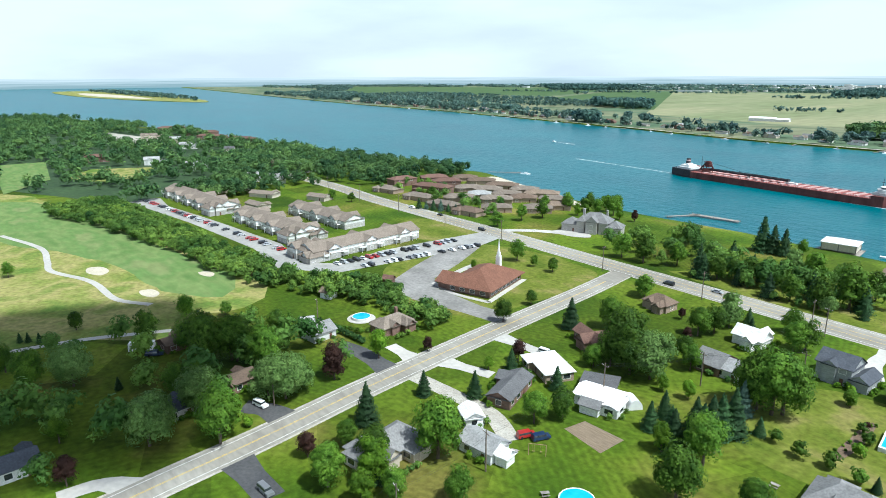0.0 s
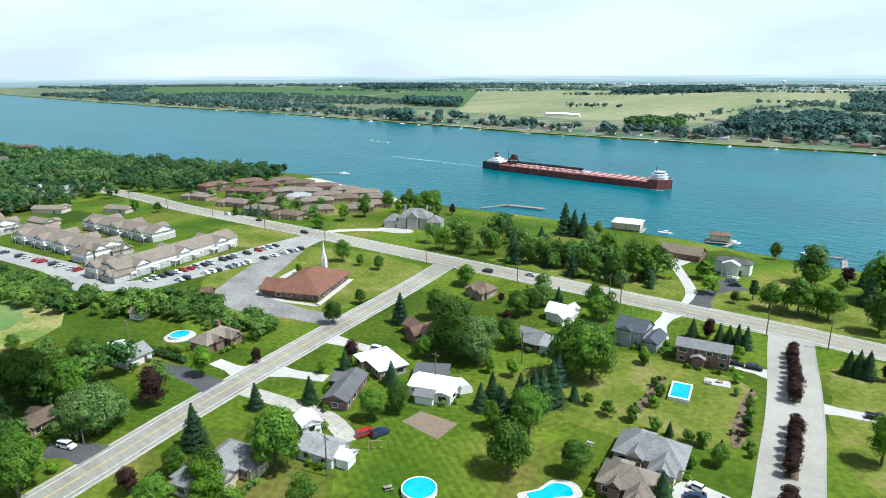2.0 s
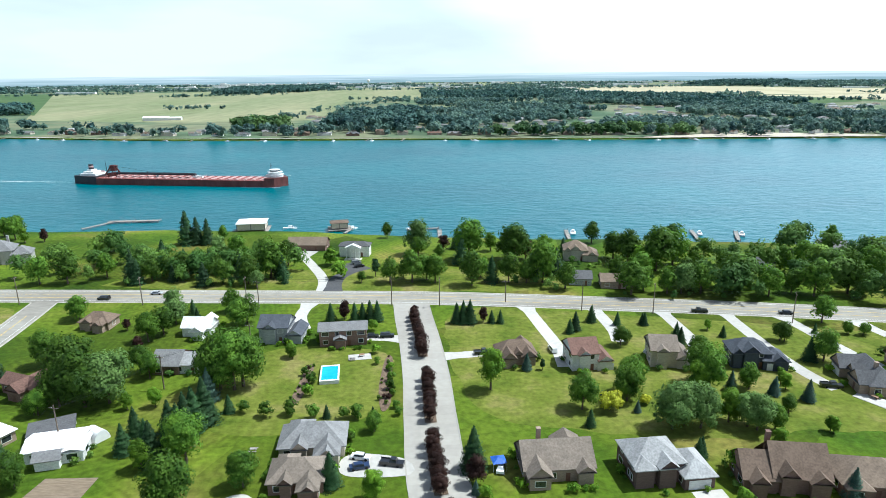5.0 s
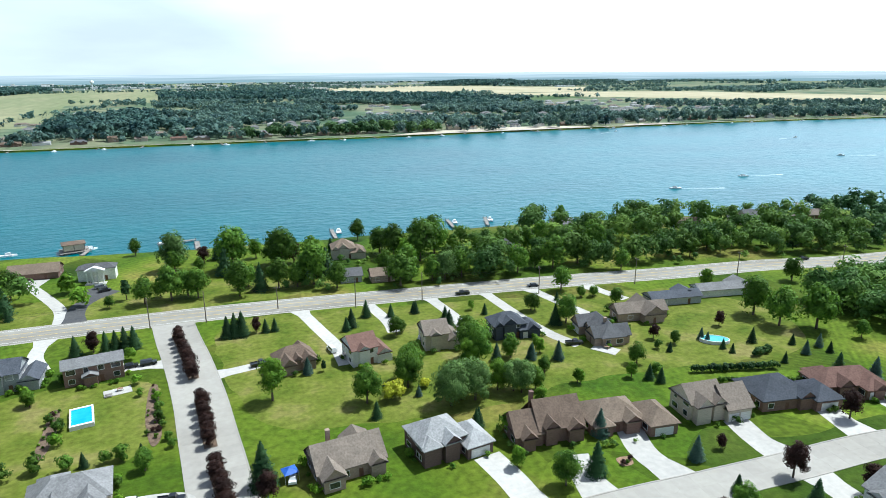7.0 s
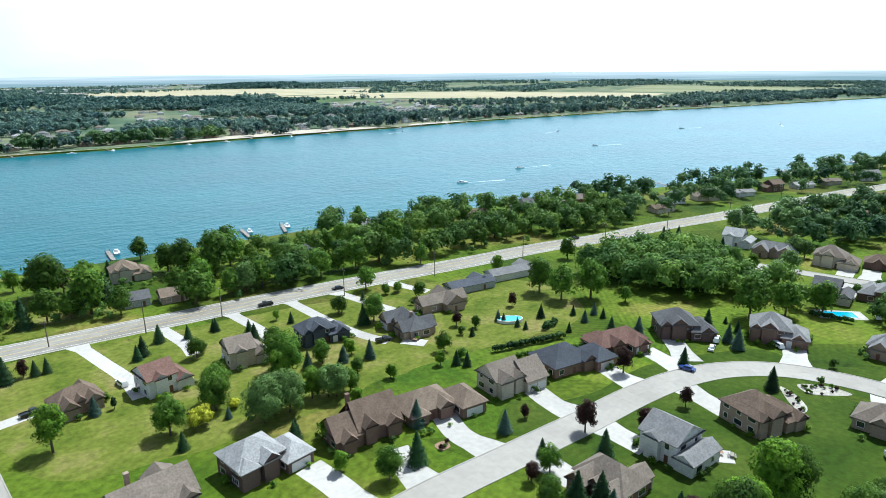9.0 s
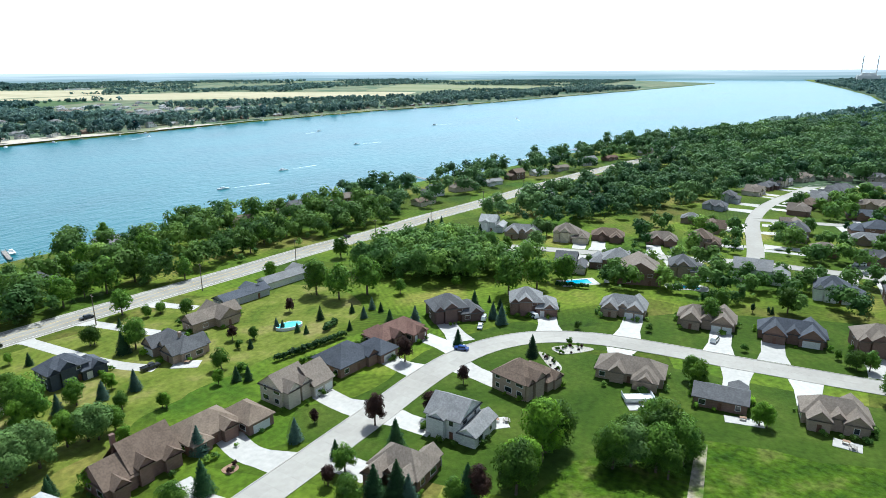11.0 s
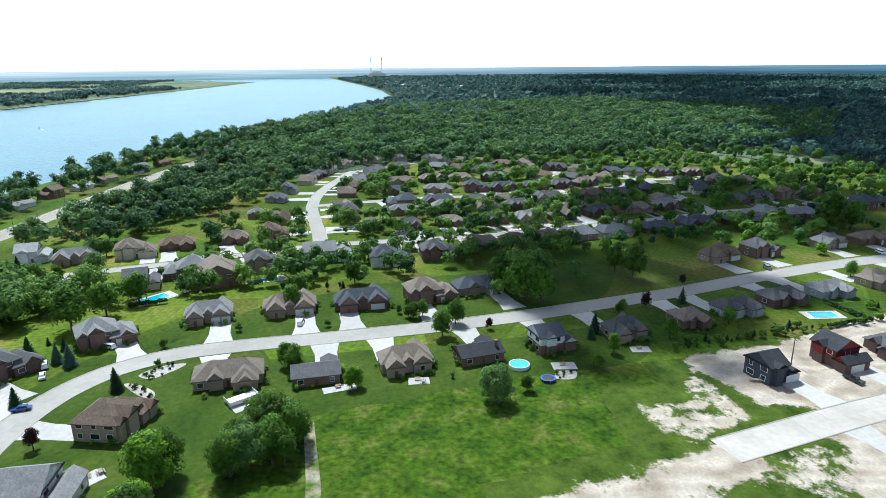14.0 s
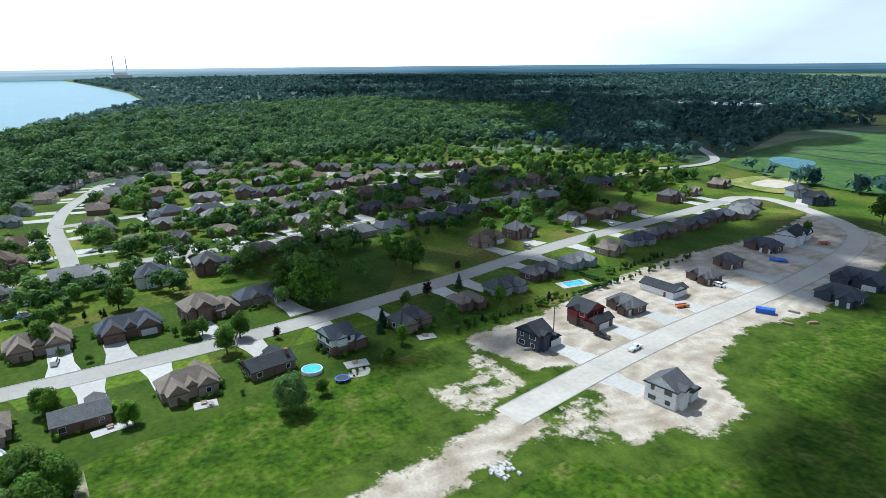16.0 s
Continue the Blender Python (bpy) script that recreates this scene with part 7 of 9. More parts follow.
for k, (line, away) in enumerate(((SECOND, 21), (SECOND, -21), (BRANCH, 20), (BRANCH, -20), (MID_LANE, 20), (MID_LANE, -20), (FAR_ROW, 20), (FAR_ROW, -20), (FAR_LANE, 19), (FAR_LANE, -19), (BIRCH, -26))):
    lot_row(line, away, 23, 70 + k, 0.12 if line is SECOND else 0.5 if line is BIRCH else 0.0)
INNER = smooth_line([(360, -30), (355, -80), (362, -140), (370, -190)], 5)
OUTER = smooth_line([(455, -40), (462, -90), (450, -150)], 5)
for k, (line, away) in enumerate(((INNER, 4), (OUTER, 4))):
    lot_row(line, away, 24, 90 + k)
for x, y, turn, w, roof, wall in ((345, 205, 160, 15, "brown", "cream"), (372, 214, 155, 14, "charcoal", "siding"), (398, 205, 150, 16, "taupe", "cream"), (430, 195, 155, 15, "grey", "siding"), (462, 190, 155, 14, "brown", "brick"), (490, 180, 150, 15, "pale", "siding"),
                                  (520, 172, 150, 15, "taupe", "cream"), (560, 160, 150, 16, "grey", "siding"), (600, 150, 150, 15, "redbrown", "brick"), (650, 128, 150, 16, "charcoal", "cream"), (700, 110, 145, 15, "grey", "siding"), (385, 135, 340, 14, "grey", "siding"),
                                  (420, 120, 340, 15, "brown", "cream"), (455, 110, 335, 15, "pale", "siding"), (490, 92, 335, 15, "taupe", "brick"), (530, 75, 335, 14, "grey", "siding"), (480, 130, 335, 13, "redbrown", "brick"),
                                  (135, 268, 170, 15, "charcoal", "siding"), (175, 285, 165, 16, "grey", "siding"), (285, 262, 160, 18, "charcoal", "cream"), (318, 250, 160, 16, "taupe", "brick"), (250, 272, 160, 15, "brown", "cream"),
                                  (-520, 265, 80, 16, "charcoal", "siding"), (-560, 255, 80, 18, "brown", "brick"), (-600, 190, 75, 18, "pale", "siding"), (-660, 170, 70, 20, "pale", "siding"), (-500, 205, 70, 12, "pale", "siding"), (-480, 215, 70, 12, "grey", "siding"),
                                  (-720, 130, 70, 22, "redbrown", "brick"), (-780, 240, 60, 20, "pale", "siding"), (-860, 250, 60, 30, "pale", "cream"), (-930, 240, 60, 30, "taupe", "cream"), (-700, 262, 60, 16, "charcoal", "cream")):
    house(x, y, turn, plan("ranch" if w % 2 else "two", w, 11), roof, wall, far=True, gap=3.6, label=roof.replace("redbrown", "red-brown") + "-roofed " + wall + " house among leafy trees")

# short drives to the houses of the far lots
for p in np.array([tuple(ob.matrix_basis.translation[:2]) for ob in scene.collection.objects if ob.parent is None and ob.name.split(".")[0] == "house"]):
    if not (255 < p[0] < 600 and -450 < p[1] < 60):
        continue
    close = [(float(((line - p) ** 2).sum(1).min()), line[int(((line - p) ** 2).sum(1).argmin())]) for line in (SECOND, BRANCH, FAR_ROW, FAR_LANE, MID_LANE)]
    far, q = min(close, key=lambda c: c[0])
    if far < 42**2:
        side = np.array([-(q - p)[1], (q - p)[0]]) / max(1e-6, math.sqrt(far)) * (5.5 if int(p[0] * 7) % 2 else -5.5)
        drive([tuple(q + side), tuple(p + side + (q - p) * 0.22)], 2.0, flare=0.8)

# ---- groves, hedgerows and far woods ----
BUILT = np.array([(ob.matrix_basis.translation.x, ob.matrix_basis.translation.y) for ob in scene.collection.objects if ob.parent is None and ob.name.split(".")[0] == "house"])
ROADS = [MAIN, SIDE, BOULEVARD, BIRCH, LOOP, SECOND, BRANCH, FAR_ROW, FAR_LANE, MID_LANE, WOOD_LANE]


def open_spots(outline, count, seed, house_gap=13.0, road_gap=8.5, apart=0.0):
    """Spots in a plot that keep clear of houses and streets."""
    p = scatter(outline, count, np.random.default_rng(seed), apart)
    ok = np.ones(len(p), bool)
    for line in ROADS:
        ok &= ~near_line(p, line, road_gap)
    if house_gap:
        for b in BUILT:
            ok &= ((p - b) ** 2).sum(1) > house_gap**2
    return p[ok]


def plant(outline, count, seed, low, high, kinds, apart=4.5, house_gap=11.0):
    rng = np.random.default_rng(seed + 1)
    for x, y in open_spots(outline, count, seed, house_gap, 8.0, apart):
        tree(kinds[int(rng.integers(0, len(kinds)))], float(x), float(y), float(rng.uniform(low, high)), float(rng.uniform(0.95, 1.25)))


def dense(name, outline, count, seed, low, high, clumps, size, mat, label, house_gap=14.0, gaps=0.0, river=True, road_gap=8.5, grain=(0.004, 0.004), flat=0.45):
    p = open_spots(outline, count, seed, house_gap, road_gap)
    if gaps:
        p = p[[noise.noise((x * grain[0], y * grain[1], seed)) > gaps - 0.5 for x, y in p]]
    for outline in FIELDS:
        p = p[~inside(p, outline)] if len(p) else p
    if river and len(p):
        west = np.array([y < np.interp(x, WEST_X, WEST_Y) - 8 for x, y in p])
        east = np.array([y > np.interp(x, EAST_X, EAST_Y) + 12 for x, y in p])
        p = p[west | east]
    rng = np.random.default_rng(seed + 5)
    return woods(name, p, rng.uniform(low, high, len(p)), clumps, size, mat, label, flat)


FIELDS.append([(262, 192), (302, 184), (322, 150), (306, 118), (284, 108), (268, 120), (262, 150)])     # the open lawns at the street corner
# the overgrown hedgerow between golf course and apartments
dense("hedgerow", [(-470, 50), (-451, 51), (-397, 68), (-322, 84), (-253, 92), (-224, 104), (-196, 118), (-160, 122), (-158, 132), (-200, 136), (-226, 129), (-242, 113), (-300, 107), (-388, 102), (-480, 92)], 950, 11, 3.5, 7.5, 260, 0.064,
      "wood_leaf", "dense green hedgerow of shrubs and young trees", 0)
# riverside belt, garden trees
dense("grove", [(95, 226), (200, 218), (300, 196), (330, 230), (300, 276), (200, 292), (95, 305)], 150, 21, 8, 16, 420, 0.047, "wood_leaf", "leafy grove of tall green trees", 9)
dense("grove", [(-130, 248), (-62, 248), (-72, 280), (-90, 284), (-150, 280)], 34, 22, 6, 12, 420, 0.050, "wood_leaf", "leafy grove of tall green trees", 9)
dense("grove", [(-190, 254), (-150, 250), (-150, 300), (-182, 310)], 22, 23, 6, 12, 420, 0.050, "wood_leaf", "leafy grove of tall green trees", 9)
dense("grove", [(-400, 256), (-260, 256), (-300, 300), (-410, 300)], 30, 24, 5, 9, 420, 0.050, "wood_leaf", "leafy grove of tall green trees", 9)
dense("grove", [(210, 160), (206, 130), (223, 104), (252, 90), (259, 112), (257, 150), (238, 162)], 150, 25, 9, 15, 420, 0.047, "wood_leaf", "leafy grove of tall green trees", 9)
dense("trees_along_road", [(300, 165), (500, 125), (640, 90), (560, 30), (440, 30), (330, 100)], 340, 26, 7, 15, 230, 0.062, "canopy_leaf", "leafy trees behind the riverside road", 10)
dense("trees_along_bank", [(300, 205), (480, 168), (640, 110), (900, -30), (1100, -90), (880, 110), (700, 190), (500, 225), (330, 285)], 440, 27, 8, 17, 230, 0.062, "canopy_leaf", "leafy trees along the near bank downstream", 9)
dense("grove", [(195, -55), (240, -60), (290, -70), (330, -130), (300, -150), (260, -110), (215, -90)], 36, 28, 6, 13, 420, 0.050, "wood_leaf", "leafy grove of tall green trees", 9)
dense("trees_second_street", [(235, 100), (275, 70), (370, 60), (360, -120), (262, -110), (238, 0)], 390, 29, 4, 11, 220, 0.066, "wood_leaf", "garden trees along the second street", 9.5)
dense("trees_far_lots", [(270, -130), (330, -40), (360, 10), (500, 0), (560, -100), (560, -180), (570, -330), (560, -420), (440, -480), (300, -420), (262, -360), (256, -230)], 420, 30, 5, 11, 300, 0.09, "wood_leaf", "garden trees among the far lots", 8.0, flat=0.52)
dense("grove", [(-240, -40), (-150, -60), (-140, 40), (-150, 95), (-200, 100), (-215, 60)], 40, 31, 7, 14, 420, 0.050, "wood_leaf", "leafy grove of tall green trees", 9)
# hedges
for x0, y0, x1, y1, high in ((-190, 96.8, -165, 99.7, 2.4), (126, 128.5, 150.5, 121.5, 2.4), (151, 130, 158.7, 131, 2.4), (232, 77, 234, 64, 2.2), (187, -174, 170, -176, 1.8), (169, -177, 166, -158, 1.8)):
    n = int(math.hypot(x1 - x0, y1 - y0) / 1.1)
    rng = np.random.default_rng(n)
    u = (np.arange(n) + 0.5) / n
    woods("hedge", np.stack([x0 + u * (x1 - x0), y0 + u * (y1 - y0)], 1), rng.uniform(0.9, 1.1, n) * high, 130, 0.12, "spruce_dark", "clipped dark green cedar hedge along a lawn", 0.5)
# trees between the mansion and the water
for kind, x, y, h in (("broad", -262, 316, 12), ("broad", -250, 322, 13), ("broad", -240, 318, 11), ("broad", -231, 322, 13), ("maple", -222, 316, 10), ("purple", -213, 318, 8), ("broad", -272, 304, 10), ("maple", -246, 306, 9)):
    tree(kind, x, y, h)
# young conifers along the back of the lots
for x0, y0, x1, y1, n in ((163, -104, 166, -140, 10), (178, -184, 184, -226, 12), (166, -140, 171, -152, 5)):
    for k in range(n):
        u = (k + 0.5) / n
        tree("spruce" if k % 3 else "shrub", x0 + u * (x1 - x0) + RNG.uniform(-1, 1), y0 + u * (y1 - y0), float(RNG.uniform(1.8, 3.6)), 1.2)
# the spruce row and trees of the condominium lawns
for k in range(9):
    tree("blue" if k % 2 else "spruce", -326 + 5.0 * k, 243 + 2.1 * k, float(RNG.uniform(6, 9)), 1.1)
for x, y, h in ((-256, 247, 9), (-258, 269, 10), (-255, 284, 12), (-260, 313, 9), (-250, 318, 10), (-241, 328, 12), (-373, 220, 7), (-389, 214, 8), (-345, 268, 10), (-240, 338, 11)):
    tree("broad", x, y, h, 1.1)
# conifers and undergrowth of the riverside belt
plant([(30, 222), (95, 216), (290, 196), (300, 260), (200, 285), (100, 295), (20, 300)], 16, 71, 7, 14, ("spruce", "broad", "spruce", "broad", "maple"), 6.0)
plant([(-135, 244), (-66, 244), (-75, 284), (-150, 286)], 16, 72, 6, 13, ("spruce", "broad", "spruce", "broad", "silver"), 5.0)
plant([(-30, 232), (95, 224), (95, 300), (-30, 302)], 26, 73, 7, 15, ("broad", "maple", "broad", "purple", "spruce"), 7.0)
dense("undergrowth", [(10, 226), (95, 222), (200, 214), (300, 192), (330, 230), (300, 276), (200, 288), (60, 300)], 240, 74, 2, 5, 150, 0.09, "wood_leaf", "shrubs and saplings under the riverside trees", 8)
dense("undergrowth", [(-135, 232), (-66, 230), (-75, 270), (-150, 276)], 60, 75, 2, 5, 150, 0.09, "wood_leaf", "shrubs and saplings under the riverside trees", 8)
# single garden trees of the far lots
dense("garden_trees", [(262, -120), (330, -40), (480, -10), (540, -110), (560, -300), (440, -440), (300, -400), (258, -240)], 420, 76, 4, 9, 420, 0.075, "broad_leaf", "rounded garden trees of the far lots", 8.5)
dense("garden_conifers", [(262, -120), (330, -40), (480, -10), (540, -110), (560, -300), (440, -440), (300, -400), (258, -240)], 240, 77, 4, 8, 260, 0.075, "spruce_needle", "dark garden evergreens of the far lots", 8.5, flat=0.3)
# woods
BEND = [(x, float(np.interp(x, WEST_X, WEST_Y)) - 4) for x in range(1000, 4500, 250)]
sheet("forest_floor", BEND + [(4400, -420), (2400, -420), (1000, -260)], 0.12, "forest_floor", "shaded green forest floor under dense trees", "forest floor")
dense("woods_bend", BEND + [(4400, -420), (2400, -420), (1000, -260)], 2600, 55, 8, 14, 20, 0.26, "hazy_far_leaf", "trees along the river bend", 0, flat=0.8)
dense("woods_south", [(495, 30), (560, -70), (505, -125), (535, -190), (575, -335), (590, -520), (900, -800), (1400, -600), (1250, -80), (880, 90), (640, 130)], 5200, 41, 8, 16, 110, 0.092, "canopy_leaf", "dense green woods behind the lots", 10, flat=0.62)
dense("woods_far_south", [(1250, -80), (1400, -600), (900, -800), (500, -760), (430, -950), (600, -2500), (2500, -3600), (4300, -2000), (4600, -200), (3000, -200), (1700, -230)], 11000, 42, 10, 17, 14, 0.29, "hazy_dark_leaf", "endless distant woods", 0, flat=0.85)
dense("woods_southwest", [(300, -430), (420, -930), (300, -1800), (-400, -2400), (-900, -1500), (-600, -600), (40, -420), (150, -430)], 7000, 43, 8, 15, 18, 0.22, "hazy_dark_leaf", "distant mixed woods and thickets", 0, 0.30, flat=0.62)
dense("woods_north", [(-460, 100), (-500, 200), (-560, 330), (-1000, 310), (-1420, 230), (-1660, 110), (-2000, -100), (-1500, -500), (-700, -100), (-600, 30)], 6200, 44, 6, 14, 80, 0.088, "canopy_leaf", "wooded residential land beyond the golf course", 14, 0.30, road_gap=3.0, grain=(0.011, 0.02), flat=0.52)
dense("woods_riverside_north", [(-425, 256), (-412, 300), (-405, 372), (-470, 372), (-560, 345), (-640, 330), (-660, 230), (-520, 180), (-480, 130), (-440, 150), (-438, 230)], 620, 45, 7, 13, 220, 0.062, "canopy_leaf", "leafy trees around riverside homes", 0)
dense("woods_far_north", [(-1660, 100), (-2200, -80), (-4600, -900), (-3500, -2500), (-1500, -500)], 2500, 46, 9, 16, 13, 0.24, "hazy_far_leaf", "distant woods upstream", 0)
sheet("island_sand", blob([(-3500, 590), (-3050, 560), (-2620, 620), (-2500, 660), (-2800, 680), (-3300, 660)], 30), -0.3, "sand", "pale sandy flat on the river island", "sand")
dense("woods_island", [(-3850, 690), (-3000, 690), (-2560, 700), (-2160, 722), (-2560, 790), (-3700, 830)], 520, 47, 8, 15, 16, 0.2, "hazy_far_leaf", "trees on the river island", 0, river=False)
dense("woods_middle", [(575, -335), (560, -420), (440, -440), (362, -455), (345, -490), (460, -760), (440, -950), (520, -1700), (1500, -1700), (1500, -700), (900, -700)], 7500, 52, 8, 14, 20, 0.17, "hazy_dark_leaf", "dark woods beyond the lots", 0, flat=0.62)
# ---- houses of the far bank ----
rng = np.random.default_rng(81)
for k in range(88):
    x = -1800 + k * 37 + float(rng.uniform(-7, 7))
    for back in ((46, 90) if k % 3 == 0 else (50,)):
        y = shore(x, False) + back + float(rng.uniform(-8, 10))
        w, d = float(rng.uniform(13, 21)), float(rng.uniform(9, 12))
        roof = ("charcoal", "brown", "taupe", "grey", "redbrown", "pale")[int(rng.integers(0, 6))]
        wall = ("brick", "siding", "tanbrick", "cream", "siding")[int(rng.integers(0, 5))]
        house(x, y, float(rng.uniform(-12, 12)), plan(("ranch", "hip", "two", "cross")[k % 4], w, d), roof, wall, far=True, gap=4.5, label=roof.replace("redbrown", "red-brown") + "-roofed house on the far river bank")
far_homes = thing("distant_houses", 0, 0, 0, 0, "pale houses among the trees behind the far bank", "houses", "", "stuff")
far_walls, far_roofs = Shape(), [Shape(), Shape(), Shape()]
for k in range(230):
    x, y, w, d = float(rng.uniform(-260, 1150)), float(rng.uniform(915, 1500)), float(rng.uniform(12, 22)), float(rng.uniform(8, 11))
    far_walls.box(x - w / 2, x + w / 2, y - d / 2, y + d / 2, 0, 3.0).box(x - w / 4, x, y - d / 2 - 2.5, y, 0, 3.0)
    roof_block(far_roofs[k % 3], x - w / 2, x + w / 2, y - d / 2, y + d / 2, 3.0, "hip", 0.5)
    roof_block(far_roofs[k % 3], x - w / 4, x, y - d / 2 - 2.5, y, 3.0, "gy", 0.5)
    BUILT = np.vstack([BUILT, (x, y)])
part("wall", far_walls, "wall_siding", far_homes)
for tone, roofs in zip(("pale", "taupe", "grey"), far_roofs):
    part("roof", roofs, "roof_" + tone, far_homes)
# groves that stand out on the far bank, and dark haze-tinted woods on its plain
for name, outline, count, seed, low, high, clumps, size, mat, label in (
        ("grove_far_bank", [(-1080, 1380), (-889, 1345), (-960, 1480), (-1170, 1500)], 150, 71, 16, 24, 90, 0.13, "hazy_dark_leaf", "tall dense grove behind the far bank"),
        ("dark_grove", [(-770, 925), (-715, 925), (-715, 960), (-775, 960)], 16, 72, 17, 23, 160, 0.11, "hazy_dark_leaf", "dark clump of tall trees by the far water"),
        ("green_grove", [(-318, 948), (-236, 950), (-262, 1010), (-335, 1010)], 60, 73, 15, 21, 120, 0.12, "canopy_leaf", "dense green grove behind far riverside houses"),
        ("far_wood", [(-190, 960), (-60, 920), (-40, 1180), (-80, 1330), (-200, 1200)], 300, 74, 14, 22, 80, 0.13, "hazy_dark_leaf", "leafy wood behind the far bank"),
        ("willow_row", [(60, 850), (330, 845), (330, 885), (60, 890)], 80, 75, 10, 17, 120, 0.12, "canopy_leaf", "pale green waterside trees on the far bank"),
        ("plain_wood", [(-912, 2480), (-620, 2760), (-560, 3300), (-700, 3700), (-1100, 3300)], 1900, 76, 12, 18, 14, 0.30, "hazy_dark_leaf", "blue-green wood on the far plain"),
        ("plain_wood", [(-2262, 2560), (-1990, 2900), (-2400, 3500), (-3129, 3400)], 2200, 77, 12, 18, 12, 0.32, "hazy_dark_leaf", "blue-green wood on the far plain"),
        ("plain_wood", [(1180, 3290), (1700, 3120), (2179, 4200), (1780, 4300)], 1900, 78, 12, 18, 12, 0.32, "hazy_dark_leaf", "blue-green wood on the far plain"),
        ("plain_wood", [(-85, 2060), (300, 1900), (600, 1350), (892, 1600), (760, 1900), (270, 2500), (-90, 2500)], 1700, 79, 11, 17, 20, 0.26, "hazy_dark_leaf", "blue-green wood on the far plain")):
    rng = np.random.default_rng(seed)
    spots = scatter(outline, count, rng)
    woods(name, spots, rng.uniform(low, high, len(spots)), clumps, size, mat, label, 0.55)
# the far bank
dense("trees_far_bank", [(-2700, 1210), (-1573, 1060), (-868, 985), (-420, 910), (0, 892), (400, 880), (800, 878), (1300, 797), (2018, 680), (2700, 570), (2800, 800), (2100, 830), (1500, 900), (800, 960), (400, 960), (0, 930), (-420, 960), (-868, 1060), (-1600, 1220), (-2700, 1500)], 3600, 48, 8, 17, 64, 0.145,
      "hazy_far_leaf", "garden trees along the far river bank", 14, 0.36, grain=(0.006, 0.012), flat=0.62)
dense("trees_far_shore", [(-2700, 1165), (-1573, 1005), (-868, 935), (-420, 858), (0, 840), (400, 828), (800, 826), (1300, 745), (2018, 640), (2700, 540), (2700, 600), (2018, 690), (1300, 797), (800, 878), (400, 880), (0, 892), (-420, 910), (-868, 985), (-1573, 1060), (-2700, 1210)], 1700, 53, 8, 16, 70, 0.14, "hazy_far_leaf", "garden trees on the lawns of the far bank", 14, 0.40, grain=(0.012, 0.03), flat=0.55)
dense("woods_far_bank", [(-20, 960), (700, 940), (850, 1300), (620, 1500), (380, 1750), (-60, 1850), (-120, 1300)], 5600, 49, 8, 15, 44, 0.165, "hazy_far_leaf", "dark woods behind the far bank", 15, 0.47, grain=(0.004, 0.006), flat=0.6)
dense("woods_far_bank_south", [(900, 960), (1550, 930), (2100, 860), (4200, 900), (4000, 1700), (2200, 1100), (1700, 1080), (1000, 1400)], 4200, 50, 8, 14, 18, 0.2, "hazy_far_leaf", "woods behind the far bank", 0, 0.4)
dense("woods_far_bank_north", [(-1000, 1300), (-1600, 1230), (-2700, 1500), (-4500, 2200), (-4000, 3000), (-2600, 1900), (-1700, 1700), (-1100, 1500)], 5000, 51, 8, 14, 16, 0.2, "hazy_far_leaf", "woods behind the far bank upstream", 0, 0.3)
dense("woods_plain", [(-4500, 1900), (-2500, 1500), (-1000, 1400), (600, 1900), (1700, 1500), (3600, 1300), (4300, 2200), (3000, 4000), (-3000, 4000)], 26000, 54, 7, 12, 9, 0.42, "hazy_far_leaf", "scattered woods on the far plain", 0, 0.60, grain=(0.0011, 0.0042), flat=1.5)
for k, (x0, y0, x1, y1, n) in enumerate(((-2600, 3150, 700, 3650, 500), (-700, 1500, -560, 1560, 16), (-1560, 1690, -900, 1370, 60), (-1010, 2280, -640, 2500, 60), (-330, 1200, -120, 2020, 70), (-2300, 2250, -1300, 2650, 130), (500, 1820, 1150, 1720, 80), (-900, 2900, 300, 3050, 200), (600, 3000, 2600, 3700, 420), (-300, 2000, 500, 2080, 120), (1400, 2200, 3600, 2000, 420), (-4200, 3300, -1500, 4200, 420), (-800, 4300, 2000, 4300, 420))):
    rng = np.random.default_rng(60 + k)
    u = rng.uniform(0, 1, n)
    spots = np.stack([x0 + u * (x1 - x0) + rng.normal(0, 14, n), y0 + u * (y1 - y0) + rng.normal(0, 45 if n > 200 else 5, n)], 1)
    woods("tree_line", spots, rng.uniform(6, 11, n), 12, 0.30, "hazy_far_leaf", "distant tree line between fields", 0.8)

# ---- the freighter, boats and docks ----
shade("hull_red", [(0.095, 0.022, 0.018), (0.13, 0.032, 0.025), (0.16, 0.05, 0.04)], scale=6, rough=0.65, fine=0.18, fine_scale=0.8, stretch=(1, 1, 0.3))
shade("hull_dark", [(0.02, 0.018, 0.022), (0.04, 0.03, 0.033)], scale=5, rough=0.6, fine=0.15, fine_scale=1)
shade("deck_red", [(0.20, 0.05, 0.04), (0.27, 0.075, 0.06)], scale=4, rough=0.75, fine=0.2, fine_scale=0.8)
shade("hatch_pink", [(0.42, 0.25, 0.23), (0.52, 0.34, 0.31)], scale=3, rough=0.7, fine=0.12, fine_scale=1)
shade("ship_white", [(0.66, 0.65, 0.62), (0.78, 0.77, 0.74)], scale=3, rough=0.55, fine=0.1, fine_scale=1.5)
shade("boat_white", [(0.74, 0.74, 0.73), (0.82, 0.82, 0.81)], scale=1, rough=0.35)
shade("foam", [(0.55, 0.62, 0.63), (0.80, 0.83, 0.83)], scale=3, rough=0.9, fine=0.2, fine_scale=1)
shade("dock_wood", [(0.20, 0.175, 0.15), (0.33, 0.30, 0.265)], scale=1.5, rough=0.9, fine=0.2, fine_scale=2)

SHIP = 182.0
